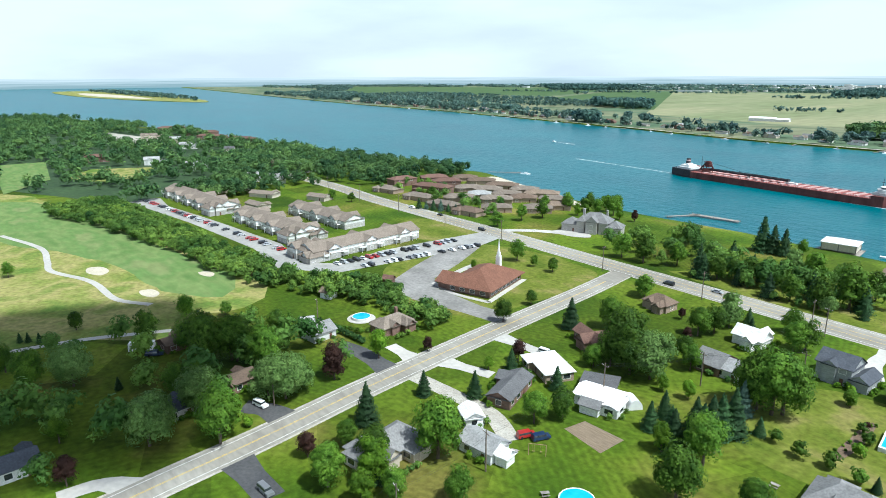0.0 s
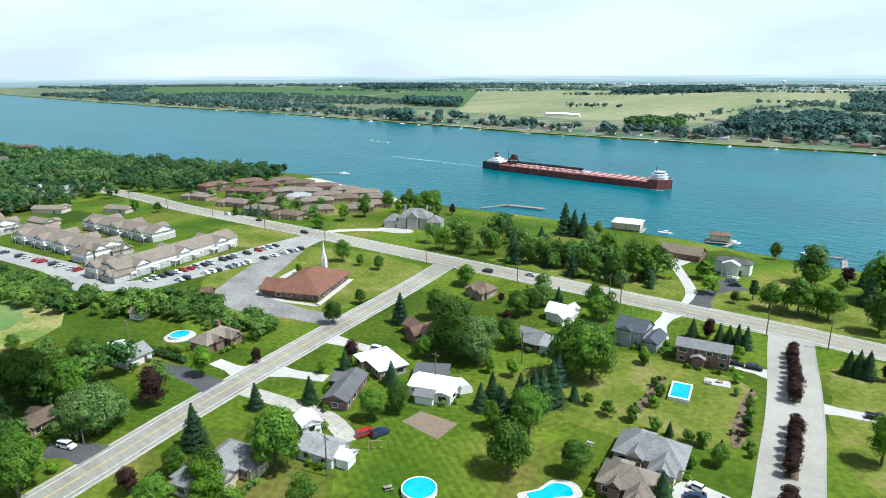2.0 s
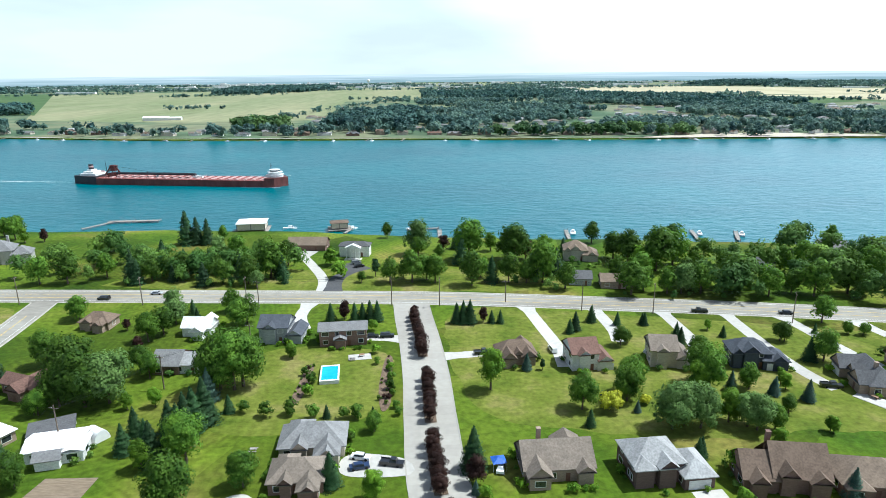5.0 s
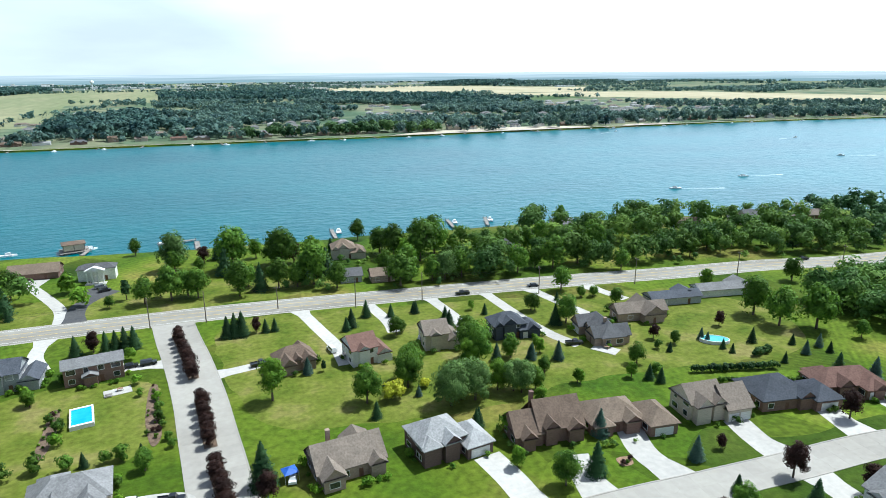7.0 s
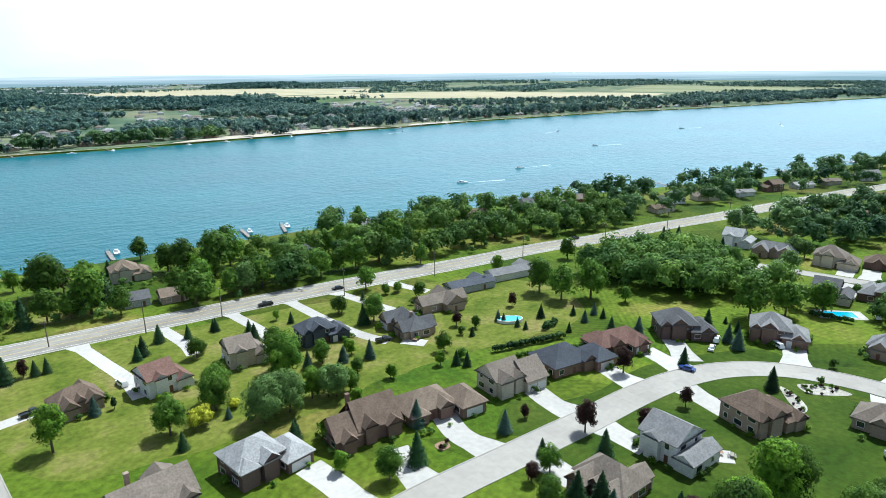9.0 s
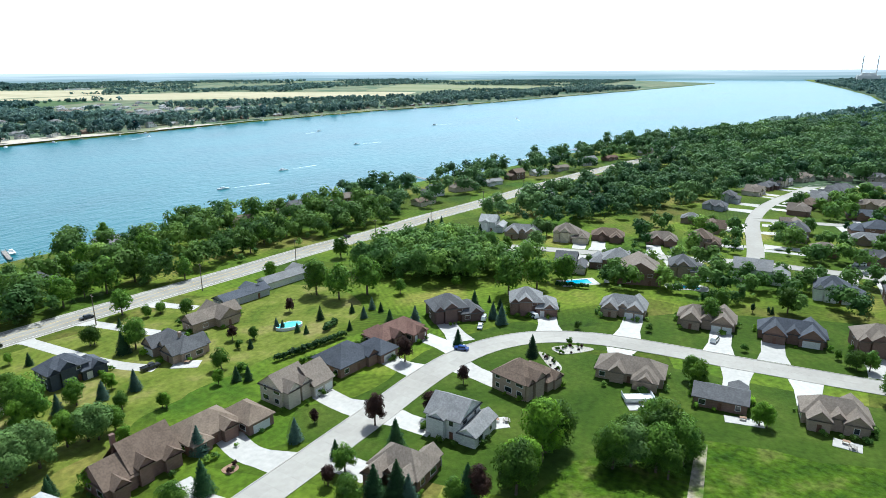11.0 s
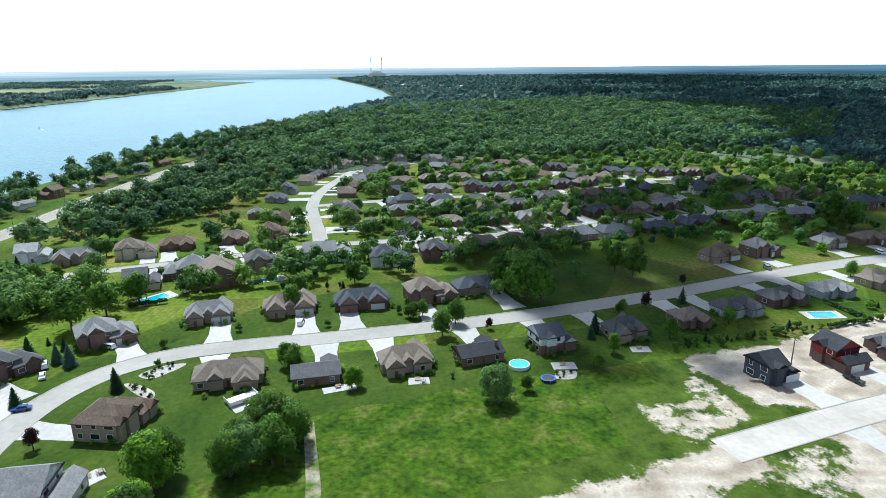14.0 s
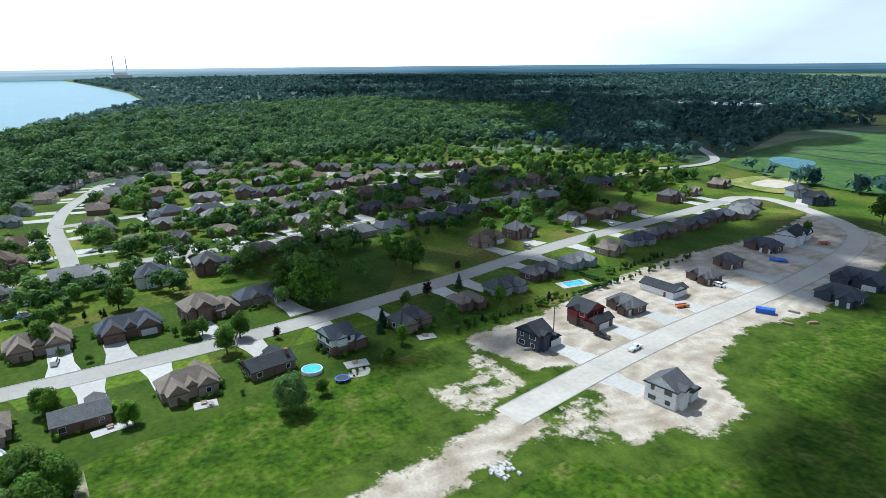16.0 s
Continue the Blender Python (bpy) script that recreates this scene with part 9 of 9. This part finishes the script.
for k in range(22):
    if 0.3 < float(rng.uniform(0, 1)):
        car(-249 + 0.12 * k, 138 + k * 3.4, 8, ("white", "black", "grey", "silver", "red", "black")[int(rng.integers(0, 6))], ("sedan", "suv")[k % 2], "in the apartment car park")
    if 0.4 < float(rng.uniform(0, 1)):
        car(-238 + 0.3 * k, 146 + k * 3.0, 188, ("white", "black", "grey", "silver", "black")[int(rng.integers(0, 5))], ("sedan", "suv")[k % 2], "in the apartment car park")

# ---- utility poles and wires ----
shade("pole_wood", [(0.11, 0.085, 0.06), (0.19, 0.15, 0.115)], scale=0.8, rough=0.9)
shade("wire", [(0.02, 0.02, 0.02), (0.03, 0.03, 0.03)], scale=1, rough=0.6)


def utility_pole(x, y, turn, high=11.5):
    ob = thing("utility_pole", x, y, 0, turn, "weathered wooden utility pole with a crossarm", "utility pole", "utility poles")
    part("pole", shared(("pole", high), lambda: Shape().cone(0, 0, -0.3, high, 0.2, 0.13, 8).mesh("pole", "pole_wood")), "", ob)
    part("crossarm", shared(("arm", high), lambda: Shape().box(-0.07, 0.07, -1.3, 1.3, high - 0.9, high - 0.75).mesh("crossarm", "pole_wood")), "", ob)
    ins = shared("insulator", lambda: Shape().cone(0, 0, 0, 0.2, 0.06, 0.04, 6).mesh("insulator", "trim"))
    for y_in in (-1.2, 0.6, 1.2):
        part("insulator", ins, "", ob, at=pose(0, y_in, high - 0.75))
    return Vector((x, y, high - 0.55))


def wires(tops, across):
    s = Shape()
    for off in (-1.2, 0.6, 1.2):
        for a, b in zip(tops[:-1], tops[1:]):
            shift = Vector(across) * off
            prev = a + shift
            for k in range(1, 9):
                u = k / 8
                p = a.lerp(b, u) + shift - Vector((0, 0, 1.1 * 4 * u * (1 - u)))
                s.tube(prev, p, 0.018, 3)
                prev = p
    return tagged(part("overhead_wire", s, "wire"), "thin dark overhead power lines", "wires", "", "stuff")


line_a = [utility_pole(x, y, t) for x, y, t in ((-420, 228, 0), (-372, 226, 0), (-325, 226, 0), (-278, 226, 0), (-231, 226, 0), (-165, 225, 0), (-117, 224, 0), (-77, 223.5, 0), (-22, 222.5, 0), (-4, 221.5, -4), (48, 216, -7), (73, 213, -8), (118, 203.5, -12), (160, 199, -14), (205, 190, -14), (255, 181, -14), (300, 174, -14), (350, 165, -14), (400, 158, -14))]
wires(line_a, (0.05, 1, 0))
line_b = [utility_pole(x, y, 80, 10.5) for x, y in ((-81, 30), (-86, 58), (-89, 84), (-93, 131), (-80, 158), (-62, 180), (-72, 222))]
wires(line_b, (1, 0.1, 0))
for x, y in ((-191, 97), (-146, 60), (21, 225.4), (145, -128)):
    utility_pole(x, y, 80, 9.0)

# ---- sheds, decks, beds and garden things ----
def shed(x, y, turn, w, d, h, roof, wall, label):
    ob = house(x, y, turn, [(-w / 2, w / 2, -d / 2, d / 2, h, "gx", 0.6)], roof, wall, label=label, name="shed", door=True, gap=9)
    return tagged(ob, category="shed")


shed(-212, 113, 20, 5, 4.5, 2.4, "tan", "siding", "small white garden shed with a tan roof")
shed(-211, 141, 30, 4, 3.5, 2.2, "redbrown", "brick", "small brick hut with a red roof")
shed(-189, 92, 70, 4, 5, 2.2, "pale", "siding", "small white shed behind a garage")
shed(-88.5, 89.5, 12, 3, 3.4, 2.4, "white", "siding", "small white shed beside an outbuilding")
shed(-90.4, 122.6, 15, 5, 3.6, 2.3, "grey", "siding", "small white shed with a grey roof beside a ranch house")
shed(243, 124, 20, 3, 3, 2.2, "pale", "siding", "small pale garden shed")
carport = thing("carport", -97.2, 135.0, 0, 28, "flat dark-roofed carport between white houses", "carport")
part("roof", Shape().box(-5.2, 5.2, -3.8, 3.8, 2.5, 2.75, 0.05), "roof_charcoal", carport)
for dx in (-4.8, 0, 4.8):
    for dy in (-3.4, 3.4):
        part("post", Shape().box(dx - 0.08, dx + 0.08, dy - 0.08, dy + 0.08, 0, 2.5), "trim", carport)
dome = thing("storage_shelter", -85.5, 133.5, 0, 60, "white arched fabric shelter on grass", "shelter")
arch = Shape()
ring_v = [(2.0 * math.cos(math.pi * i / 12), 2.9 * math.sin(math.pi * i / 12)) for i in range(13)]
arch.add([(x, -2.2, z) for x, z in ring_v] + [(x, 2.2, z) for x, z in ring_v], [(i, i + 1, 14 + i, 13 + i) for i in range(12)] + [tuple(range(13)), tuple(range(13, 26))[::-1]])
part("cover", arch, "boat_white", dome)
sheet("vegetable_plot", [(-89.5, 111), (-88.5, 117.8), (-77, 118.2), (-77.2, 109.3)], 0.06, "tilled", "bare tilled garden plot in a lawn", "garden plot")
camper = thing("camper_trailer", -205, 42, 0.1, 62, "white camper trailer parked by a house", "trailer")
part("body", Shape().box(-4, 4, -1.2, 1.2, 0.5, 3.1, 0.15), "boat_white", camper)
part("window", Shape().box(-2.5, -1, -1.24, -1.2, 1.6, 2.3).box(0.5, 2, -1.24, -1.2, 1.6, 2.3), "window_glass", camper)
part("wheel", Shape().tube((0.4, -1.2, 0.35), (0.4, 1.2, 0.35), 0.35, 10), "tyre", camper)
for x, y, turn, w, d in ((152, 26, 300, 8, 5), (156, -20, 266, 6, 4), (157, -63, 263, 7, 4.5), (126, 56, 310, 6, 5), (156, 2, 280, 9, 3.5), (163, -90, 260, 6, 4), (112, 151, 304, 8, 5), (-28, 178, 10, 7, 4)):
    ob = thing("patio", x, y, 0, turn, "small paved terrace behind a house with garden seats", "patio")
    part("slab", Shape().box(-w / 2, w / 2, -d / 2, d / 2, 0, 0.12, 0.02), "drive_concrete", ob)
    tab = thing("garden_table", x + 0.6, y + 0.3, 0.12, turn, "low brown wooden garden table on a terrace", "table")
    part("tabletop", Shape().box(-0.8, 0.8, -0.5, 0.5, 0.68, 0.74), "deck_wood", tab)
    for dx in (-0.7, 0.7):
        for dy in (-0.4, 0.4):
            part("leg", Shape().box(dx - 0.04, dx + 0.04, dy - 0.04, dy + 0.04, 0, 0.68), "deck_wood", tab)
white_deck = thing("deck", 154.5, 27.5, 0, 300, "white railed timber deck behind a house", "deck")
part("floor", Shape().box(-4, 4, -2.2, 2.2, 0.5, 0.65), "boat_white", white_deck)
part("railing", Shape().box(-4, 4, -2.2, -2.12, 0.65, 1.6).box(-4, -3.92, -2.2, 2.2, 0.65, 1.6).box(3.92, 4, -2.2, 2.2, 0.65, 1.6), "boat_white", white_deck)


def flower_bed(points, label, mat="mulch", shrubs=6, kinds=("shrub", "bright", "shrub", "berry")):
    o = blob(points, 0.8)
    sheet("flower_bed", o, 0.1, mat, label, "flower bed", thick=0.12)
    rng = np.random.default_rng(int(abs(points[0][0]) * 10))
    for x, y in scatter(o, shrubs, rng, 0.9):
        tree(kinds[int(rng.integers(0, len(kinds)))], float(x), float(y), float(rng.uniform(0.7, 1.5)))


flower_bed([(174.5, 58.5), (171.8, 54), (177, 48.1), (179.9, 46.6), (180.1, 50.7), (178.5, 55)], "curved pale gravel bed with small shrubs", "gravel", 12)
flower_bed([(169.8, 61.1), (168.5, 56.7), (163.5, 51.6), (159.8, 51.4), (162.8, 55.8)], "pale gravel bed with small shrubs", "gravel", 9)
flower_bed([(176, 38), (180, 33), (178, 29), (174, 34)], "pale gravel bed with small shrubs", "gravel", 6)
flower_bed([(79.6, 98.8), (82.4, 98.6), (83.0, 101.2), (80.0, 101.6)], "round bed of red mulch in a lawn", "deck_wood", 3)
flower_bed([(109, 112), (112, 110), (113, 113), (110, 115)], "small mulch bed with low shrubs", shrubs=4)
flower_bed([(-41, 172), (-40, 160), (-41, 150), (-43, 150), (-43, 162), (-43, 172)], "long garden bed with shrubs along a lawn", shrubs=12)
flower_bed([(-18, 178), (-17, 165), (-16, 150), (-18, 146), (-20, 158), (-20, 176)], "long garden bed with shrubs along a lawn", shrubs=14)
flower_bed([(150, -58), (154, -60), (153, -65), (149, -63)], "round gravel bed with small dark conifers", "gravel", 6, ("shrub", "berry"))
for x0, y0, x1, y1, n in ((128, 121, 152, 111, 22), (152, 111, 158, 116, 6), (-190, 95, -172, 104, 14)):
    for k in range(n):
        u = (k + 0.5) / n
        tree("shrub", x0 + u * (x1 - x0), y0 + u * (y1 - y0), 1.9, 1.0)
for k in range(34):
    tree("column" if k % 2 else "shrub", 160 + 0.42 * k + float(RNG.uniform(-1, 1)), -100 - 4.0 * k, float(RNG.uniform(1.6, 3.2)), 1.1)
for pts in ([(-415, 22), (-371, 35), (-340, 34), (-322, 33), (-300, 42), (-287, 45), (-263, 47), (-248, 56)], [(-205, 62), (-214, 58), (-222, 42), (-228, 26), (-232, 5)]):
    tagged(part("golf_path", strip(smooth_line(pts, 3), 1.4, -1.4, 0.08), "drive_concrete"), "pale concrete cart path through the golf course", "path", "", "structure")
for x, y, r in ((-309, 49, 8), (-273, 86, 5), (-262, 59, 6)):
    sheet("sand_bunker", blob([(x - r, y - 2), (x, y - r * 0.5), (x + r, y), (x + r * 0.4, y + r * 0.55), (x - r * 0.7, y + r * 0.4)], 1.5), 0.09, "sand", "pale sand bunker on the golf course", "sand bunker")
rubble = Shape()
for k in range(70):
    a, r = float(RNG.uniform(0, 6.3)), float(RNG.uniform(0, 5)) * float(RNG.uniform(0.3, 1))
    s = float(RNG.uniform(0.3, 0.9))
    x, y = 93 + r * math.cos(a), -70 + r * math.sin(a)
    rubble.box(x, x + s * 1.6, y, y + s, 0, s * 0.6, s * 0.12)
tagged(part("rubble_heap", rubble, "drive_concrete"), "heap of broken pale concrete slabs", "rubble", "", "stuff")
sheet("footpath_track", [tuple(p) for p in np.vstack([smooth_line([(141, 11.2), (127, 10.4), (112, 9.8), (96, 10.4)], 3), smooth_line([(96, 7.0), (112, 6.6), (127, 7.6), (141, 8.6)], 3)])], 0.047, "patchy_ground", "worn pale footpath through the meadow", "track")

shade("tarp_blue", [(0.02, 0.09, 0.42), (0.04, 0.14, 0.55)], scale=1.2, rough=0.6, bump=0.15, bump_scale=1.0)
shade("machine_orange", [(0.45, 0.12, 0.02), (0.55, 0.17, 0.04)], scale=1, rough=0.55)
box_ob = thing("waste_container", 118, -201, 0, 30, "blue steel waste container on a building plot", "container")
part("body", Shape().box(-3, 3, -1.2, 1.2, 0.15, 1.8, -0.08), "tarp_blue", box_ob)
part("rib", Shape().box(-3.08, -2.9, -1.28, 1.28, 0.15, 1.85).box(2.9, 3.08, -1.28, 1.28, 0.15, 1.85).box(-0.08, 0.08, -1.28, 1.28, 0.15, 1.85), "tarp_blue", box_ob)
tarp = Shape()
for i in range(9):
    for j in range(7):
        tarp.v.append((i * 0.9 - 3.6, j * 0.8 - 2.4, 0.35 + 0.5 * noise.noise((i * 0.7, j * 0.9, 2.0)) + (0.4 if 1 < i < 7 and 0 < j < 6 else 0)))
tarp.f = [(i * 7 + j, i * 7 + 7 + j, i * 7 + 8 + j, i * 7 + j + 1) for i in range(8) for j in range(6)]
tagged(part("tarpaulin", tarp, "tarp_blue", None, "", pose(152, -262, 0, 0, 0, 30)), "crumpled blue tarpaulin over building material", "tarpaulin")
for x, y, turn in ((137, -181, 75), (156, -305, 60), (122, -262, 70)):
    t_ob = thing("flatbed_trailer", x, y, 0, turn, "small orange flatbed trailer on a building plot", "trailer")
    part("bed", Shape().box(-2.4, 2.4, -0.95, 0.95, 0.55, 0.75).box(2.4, 3.6, -0.06, 0.06, 0.5, 0.6), "machine_orange", t_ob)
    part("side", Shape().box(-2.4, 2.4, -0.98, -0.9, 0.75, 1.15).box(-2.4, 2.4, 0.9, 0.98, 0.75, 1.15), "machine_orange", t_ob)
    for s in (-1, 1):
        part("wheel", shared("wheel", lambda: Shape().tube((0, -0.11, 0), (0, 0.11, 0), 0.34, 12).mesh("wheel", "tyre")), "", t_ob, at=pose(-0.4, s * 1.02, 0.34))
for x, y, turn in ((108, -198, 20), (104, -206, 60), (113, -210, 10), (101, -126, 40), (138, -112, 70)):
    stack = thing("lumber_stack", x, y, 0.03, turn, "stack of planks on bare ground", "lumber")
    for k in range(5):
        part("plank", Shape().box(-2 + 0.1 * k, 2 - 0.15 * k, -0.6 + 0.02 * k, 0.6, 0.14 * k, 0.14 * k + 0.13), "deck_wood" if x < 110 else "dock_wood", stack)

# ---- a blue canopy, swings and garden seats ----
canopy = thing("canopy_tent", 10.5, 121.5, 0, 10, "blue and white pop-up canopy on a driveway", "canopy")
tent = Shape().add([(-1.6, -1.6, 2.1), (1.6, -1.6, 2.1), (1.6, 1.6, 2.1), (-1.6, 1.6, 2.1), (0, 0, 3.0)], [(0, 1, 4), (1, 2, 4), (2, 3, 4), (3, 0, 4), (3, 2, 1, 0)])
part("roof", tent, "tarp_blue", canopy)
for dx in (-1.5, 1.5):
    for dy in (-1.5, 1.5):
        part("leg", Shape().tube((dx, dy, 0), (dx, dy, 2.15), 0.04, 6), "trim", canopy)
tramp = thing("trampoline", 149.5, -55.5, 0, 0, "round dark trampoline with blue edge on grass", "trampoline")
part("mat", Shape().cone(0, 0, 0.82, 0.86, 1.75, 1.75, 20), "wire", tramp)
edge = Shape()
for k in range(20):
    a0, a1 = 2 * math.pi * k / 20, 2 * math.pi * (k + 1) / 20
    edge.add([(r * math.cos(a), r * math.sin(a), z) for z in (0.84, 0.92) for a in (a0, a1) for r in (1.7, 2.1)], [(0, 1, 3, 2), (4, 6, 7, 5), (1, 5, 7, 3), (0, 2, 6, 4)])
part("edge_pad", edge, "tarp_blue", tramp)
for k in range(6):
    a = math.pi * k / 3
    part("leg", Shape().tube((1.9 * math.cos(a), 1.9 * math.sin(a), 0), (1.9 * math.cos(a), 1.9 * math.sin(a), 0.85), 0.04, 5), "trim", tramp)
swing = thing("swing_set", -86.5, 98, 0, 40, "wooden swing set on a lawn", "swing set")
part("frame", Shape().tube((-2, -1, 0), (-2, 0, 2.4), 0.07, 6).tube((-2, 1, 0), (-2, 0, 2.4), 0.07, 6).tube((2, -1, 0), (2, 0, 2.4), 0.07, 6).tube((2, 1, 0), (2, 0, 2.4), 0.07, 6).tube((-2, 0, 2.4), (2, 0, 2.4), 0.07, 6), "deck_wood", swing)
for dx in (-0.9, 0.9):
    part("seat", Shape().box(dx - 0.25, dx + 0.25, -0.12, 0.12, 0.5, 0.55).tube((dx - 0.22, 0, 0.55), (dx - 0.22, 0, 2.4), 0.015, 4).tube((dx + 0.22, 0, 0.55), (dx + 0.22, 0, 2.4), 0.015, 4), "deck_wood", swing)
for x, y, turn in ((-90, 94, 20), (-75, 88, 60), (128, 54, 30), (155, -21, 0), (-30, 176, 10), (-46, 128, 0)):
    bench = thing("picnic_table", x, y, 0.02, turn, "pale wooden picnic table with benches", "table")
    part("tabletop", Shape().box(-0.9, 0.9, -0.4, 0.4, 0.7, 0.76), "dock_wood", bench)
    for s in (-1, 1):
        part("bench", Shape().box(-0.9, 0.9, s * 0.75 - 0.14, s * 0.75 + 0.14, 0.42, 0.47), "dock_wood", bench)
        part("leg", Shape().tube((s * 0.6, -0.7, 0), (s * 0.6, 0.3, 0.7), 0.05, 5).tube((s * 0.6, 0.7, 0), (s * 0.6, -0.3, 0.7), 0.05, 5), "dock_wood", bench)

# ---- low planting along the house walls ----
rng = np.random.default_rng(77)
for ob in [o for o in scene.collection.objects if o.parent is None and o.name.split(".")[0] == "house"]:
    p = ob.matrix_basis.translation
    if math.hypot(p.x, p.y) > 235 or any(w in ob["label"] for w in ("new ", "unfinished", "bare")):
        continue
    wall_ob = [c for c in ob.children if c.name.split(".")[0] == "wall"][0]
    box = np.array([v.co[:2] for v in wall_ob.data.vertices])
    (x0, y0), (x1, y1) = box.min(0), box.max(0)
    spots = []
    for k in range(int(rng.integers(9, 16))):
        side, u = int(rng.integers(0, 4)), rng.uniform(0.05, 0.95)
        spots.append(((x0 + u * (x1 - x0), y0 - 1.0), (x0 + u * (x1 - x0), y1 + 1.0), (x0 - 1.0, y0 + u * (y1 - y0)), (x1 + 1.0, y0 + u * (y1 - y0)))[side])
    spots = np.array([tuple((ob.matrix_basis @ Vector((*q, 0)))[:2]) for q in spots])
    woods("foundation_shrubs", spots, rng.uniform(0.8, 2.0, len(spots)), 70, 0.16, ("wood_leaf", "broad_leaf", "maple_leaf")[int(rng.integers(0, 3))], "low rounded shrubs along a house wall", 0.7)

# the columned porch of the riverside house
porch = thing("portico", -45.4, 283.6, 0, -2, "white columned portico of a riverside house", "portico")
part("pediment", Shape().prism([(-3.6, -1.2), (3.6, -1.2), (3.6, 1.2), (-3.6, 1.2)], 5.2, 5.7), "trim", porch)
gable_top = Shape().add([(-3.8, -1.4, 5.7), (3.8, -1.4, 5.7), (0, -1.4, 7.3), (-3.8, 1.4, 5.7), (3.8, 1.4, 5.7), (0, 1.4, 7.3)], [(0, 1, 2), (5, 4, 3), (0, 2, 5, 3), (1, 4, 5, 2)])
part("gable", gable_top, "trim", porch)
for k in range(4):
    part("column", shared("column", lambda: Shape().cone(0, 0, 0, 5.2, 0.28, 0.22, 10).box(-0.36, 0.36, -0.36, 0.36, 0, 0.25).mesh("column", "trim")), "", porch, at=pose(-3.0 + 2 * k, -0.9, 0))
part("step", Shape().box(-4, 4, -2.2, 1.2, -0.1, 0.18), "drive_concrete", porch)

# ---- clouds high above, added out of view to shade the land ----
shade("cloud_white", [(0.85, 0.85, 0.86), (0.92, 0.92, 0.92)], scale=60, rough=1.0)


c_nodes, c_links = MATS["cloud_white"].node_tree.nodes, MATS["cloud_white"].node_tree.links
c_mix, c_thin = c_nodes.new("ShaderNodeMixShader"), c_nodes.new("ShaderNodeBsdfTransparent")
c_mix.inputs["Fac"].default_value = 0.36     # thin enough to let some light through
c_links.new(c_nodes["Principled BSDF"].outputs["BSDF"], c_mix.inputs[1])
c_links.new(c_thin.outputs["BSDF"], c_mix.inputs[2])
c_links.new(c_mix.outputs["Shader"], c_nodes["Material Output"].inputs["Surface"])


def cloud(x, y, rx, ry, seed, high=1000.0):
    """A flat-bottomed heap cloud, unseen from the camera; x, y: the ground that it shades."""
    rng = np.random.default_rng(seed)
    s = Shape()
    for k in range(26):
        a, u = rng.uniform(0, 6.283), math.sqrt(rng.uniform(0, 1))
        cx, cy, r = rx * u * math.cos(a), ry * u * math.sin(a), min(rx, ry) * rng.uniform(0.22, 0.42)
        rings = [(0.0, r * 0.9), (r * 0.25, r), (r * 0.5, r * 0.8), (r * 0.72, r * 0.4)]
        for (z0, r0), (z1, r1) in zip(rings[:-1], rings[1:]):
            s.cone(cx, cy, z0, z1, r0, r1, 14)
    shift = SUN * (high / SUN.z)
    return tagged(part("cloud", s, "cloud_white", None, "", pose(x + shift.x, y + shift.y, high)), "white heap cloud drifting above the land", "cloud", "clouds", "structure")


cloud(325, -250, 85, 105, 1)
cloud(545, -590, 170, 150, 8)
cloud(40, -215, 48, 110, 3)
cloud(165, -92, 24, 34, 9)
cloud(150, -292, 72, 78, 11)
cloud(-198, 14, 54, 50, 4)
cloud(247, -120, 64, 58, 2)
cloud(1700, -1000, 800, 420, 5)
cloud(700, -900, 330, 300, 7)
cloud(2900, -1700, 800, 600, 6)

# ---- concrete slabs of the nearest streets ----
def slabs(owner, line, half, z, every=4.6, mat="concrete"):
    """Two lanes of slabs with open joints, each a piece of its own."""
    step = np.r_[0, np.cumsum(np.linalg.norm(np.diff(line, axis=0), axis=1))]
    n = sides(line)
    cuts = np.arange(0, step[-1] - every, every)
    for a in cuts:
        s = np.array([a + 0.03, a + every - 0.03])
        p = np.stack([np.interp(s, step, line[:, k]) for k in (0, 1)], 1)
        m = np.stack([np.interp(s, step, n[:, k]) for k in (0, 1)], 1)
        for lo, hi in ((-half, -0.03), (0.03, half)):
            o = [tuple(p[0] + m[0] * lo), tuple(p[1] + m[1] * lo), tuple(p[1] + m[1] * hi), tuple(p[0] + m[0] * hi)]
            part("slab", Shape().prism(o, z - 0.03, z), mat, owner)


slabs(road_birch, BIRCH[(BIRCH[:, 1] > -40)], 4.36, 0.052)
slabs(road_boulevard, BOULEVARD[BOULEVARD[:, 1] > 80], 6.4, 0.048)
slabs(road_loop, LOOP[LOOP[:, 1] > -215], 4.56, 0.047, mat="new_concrete")
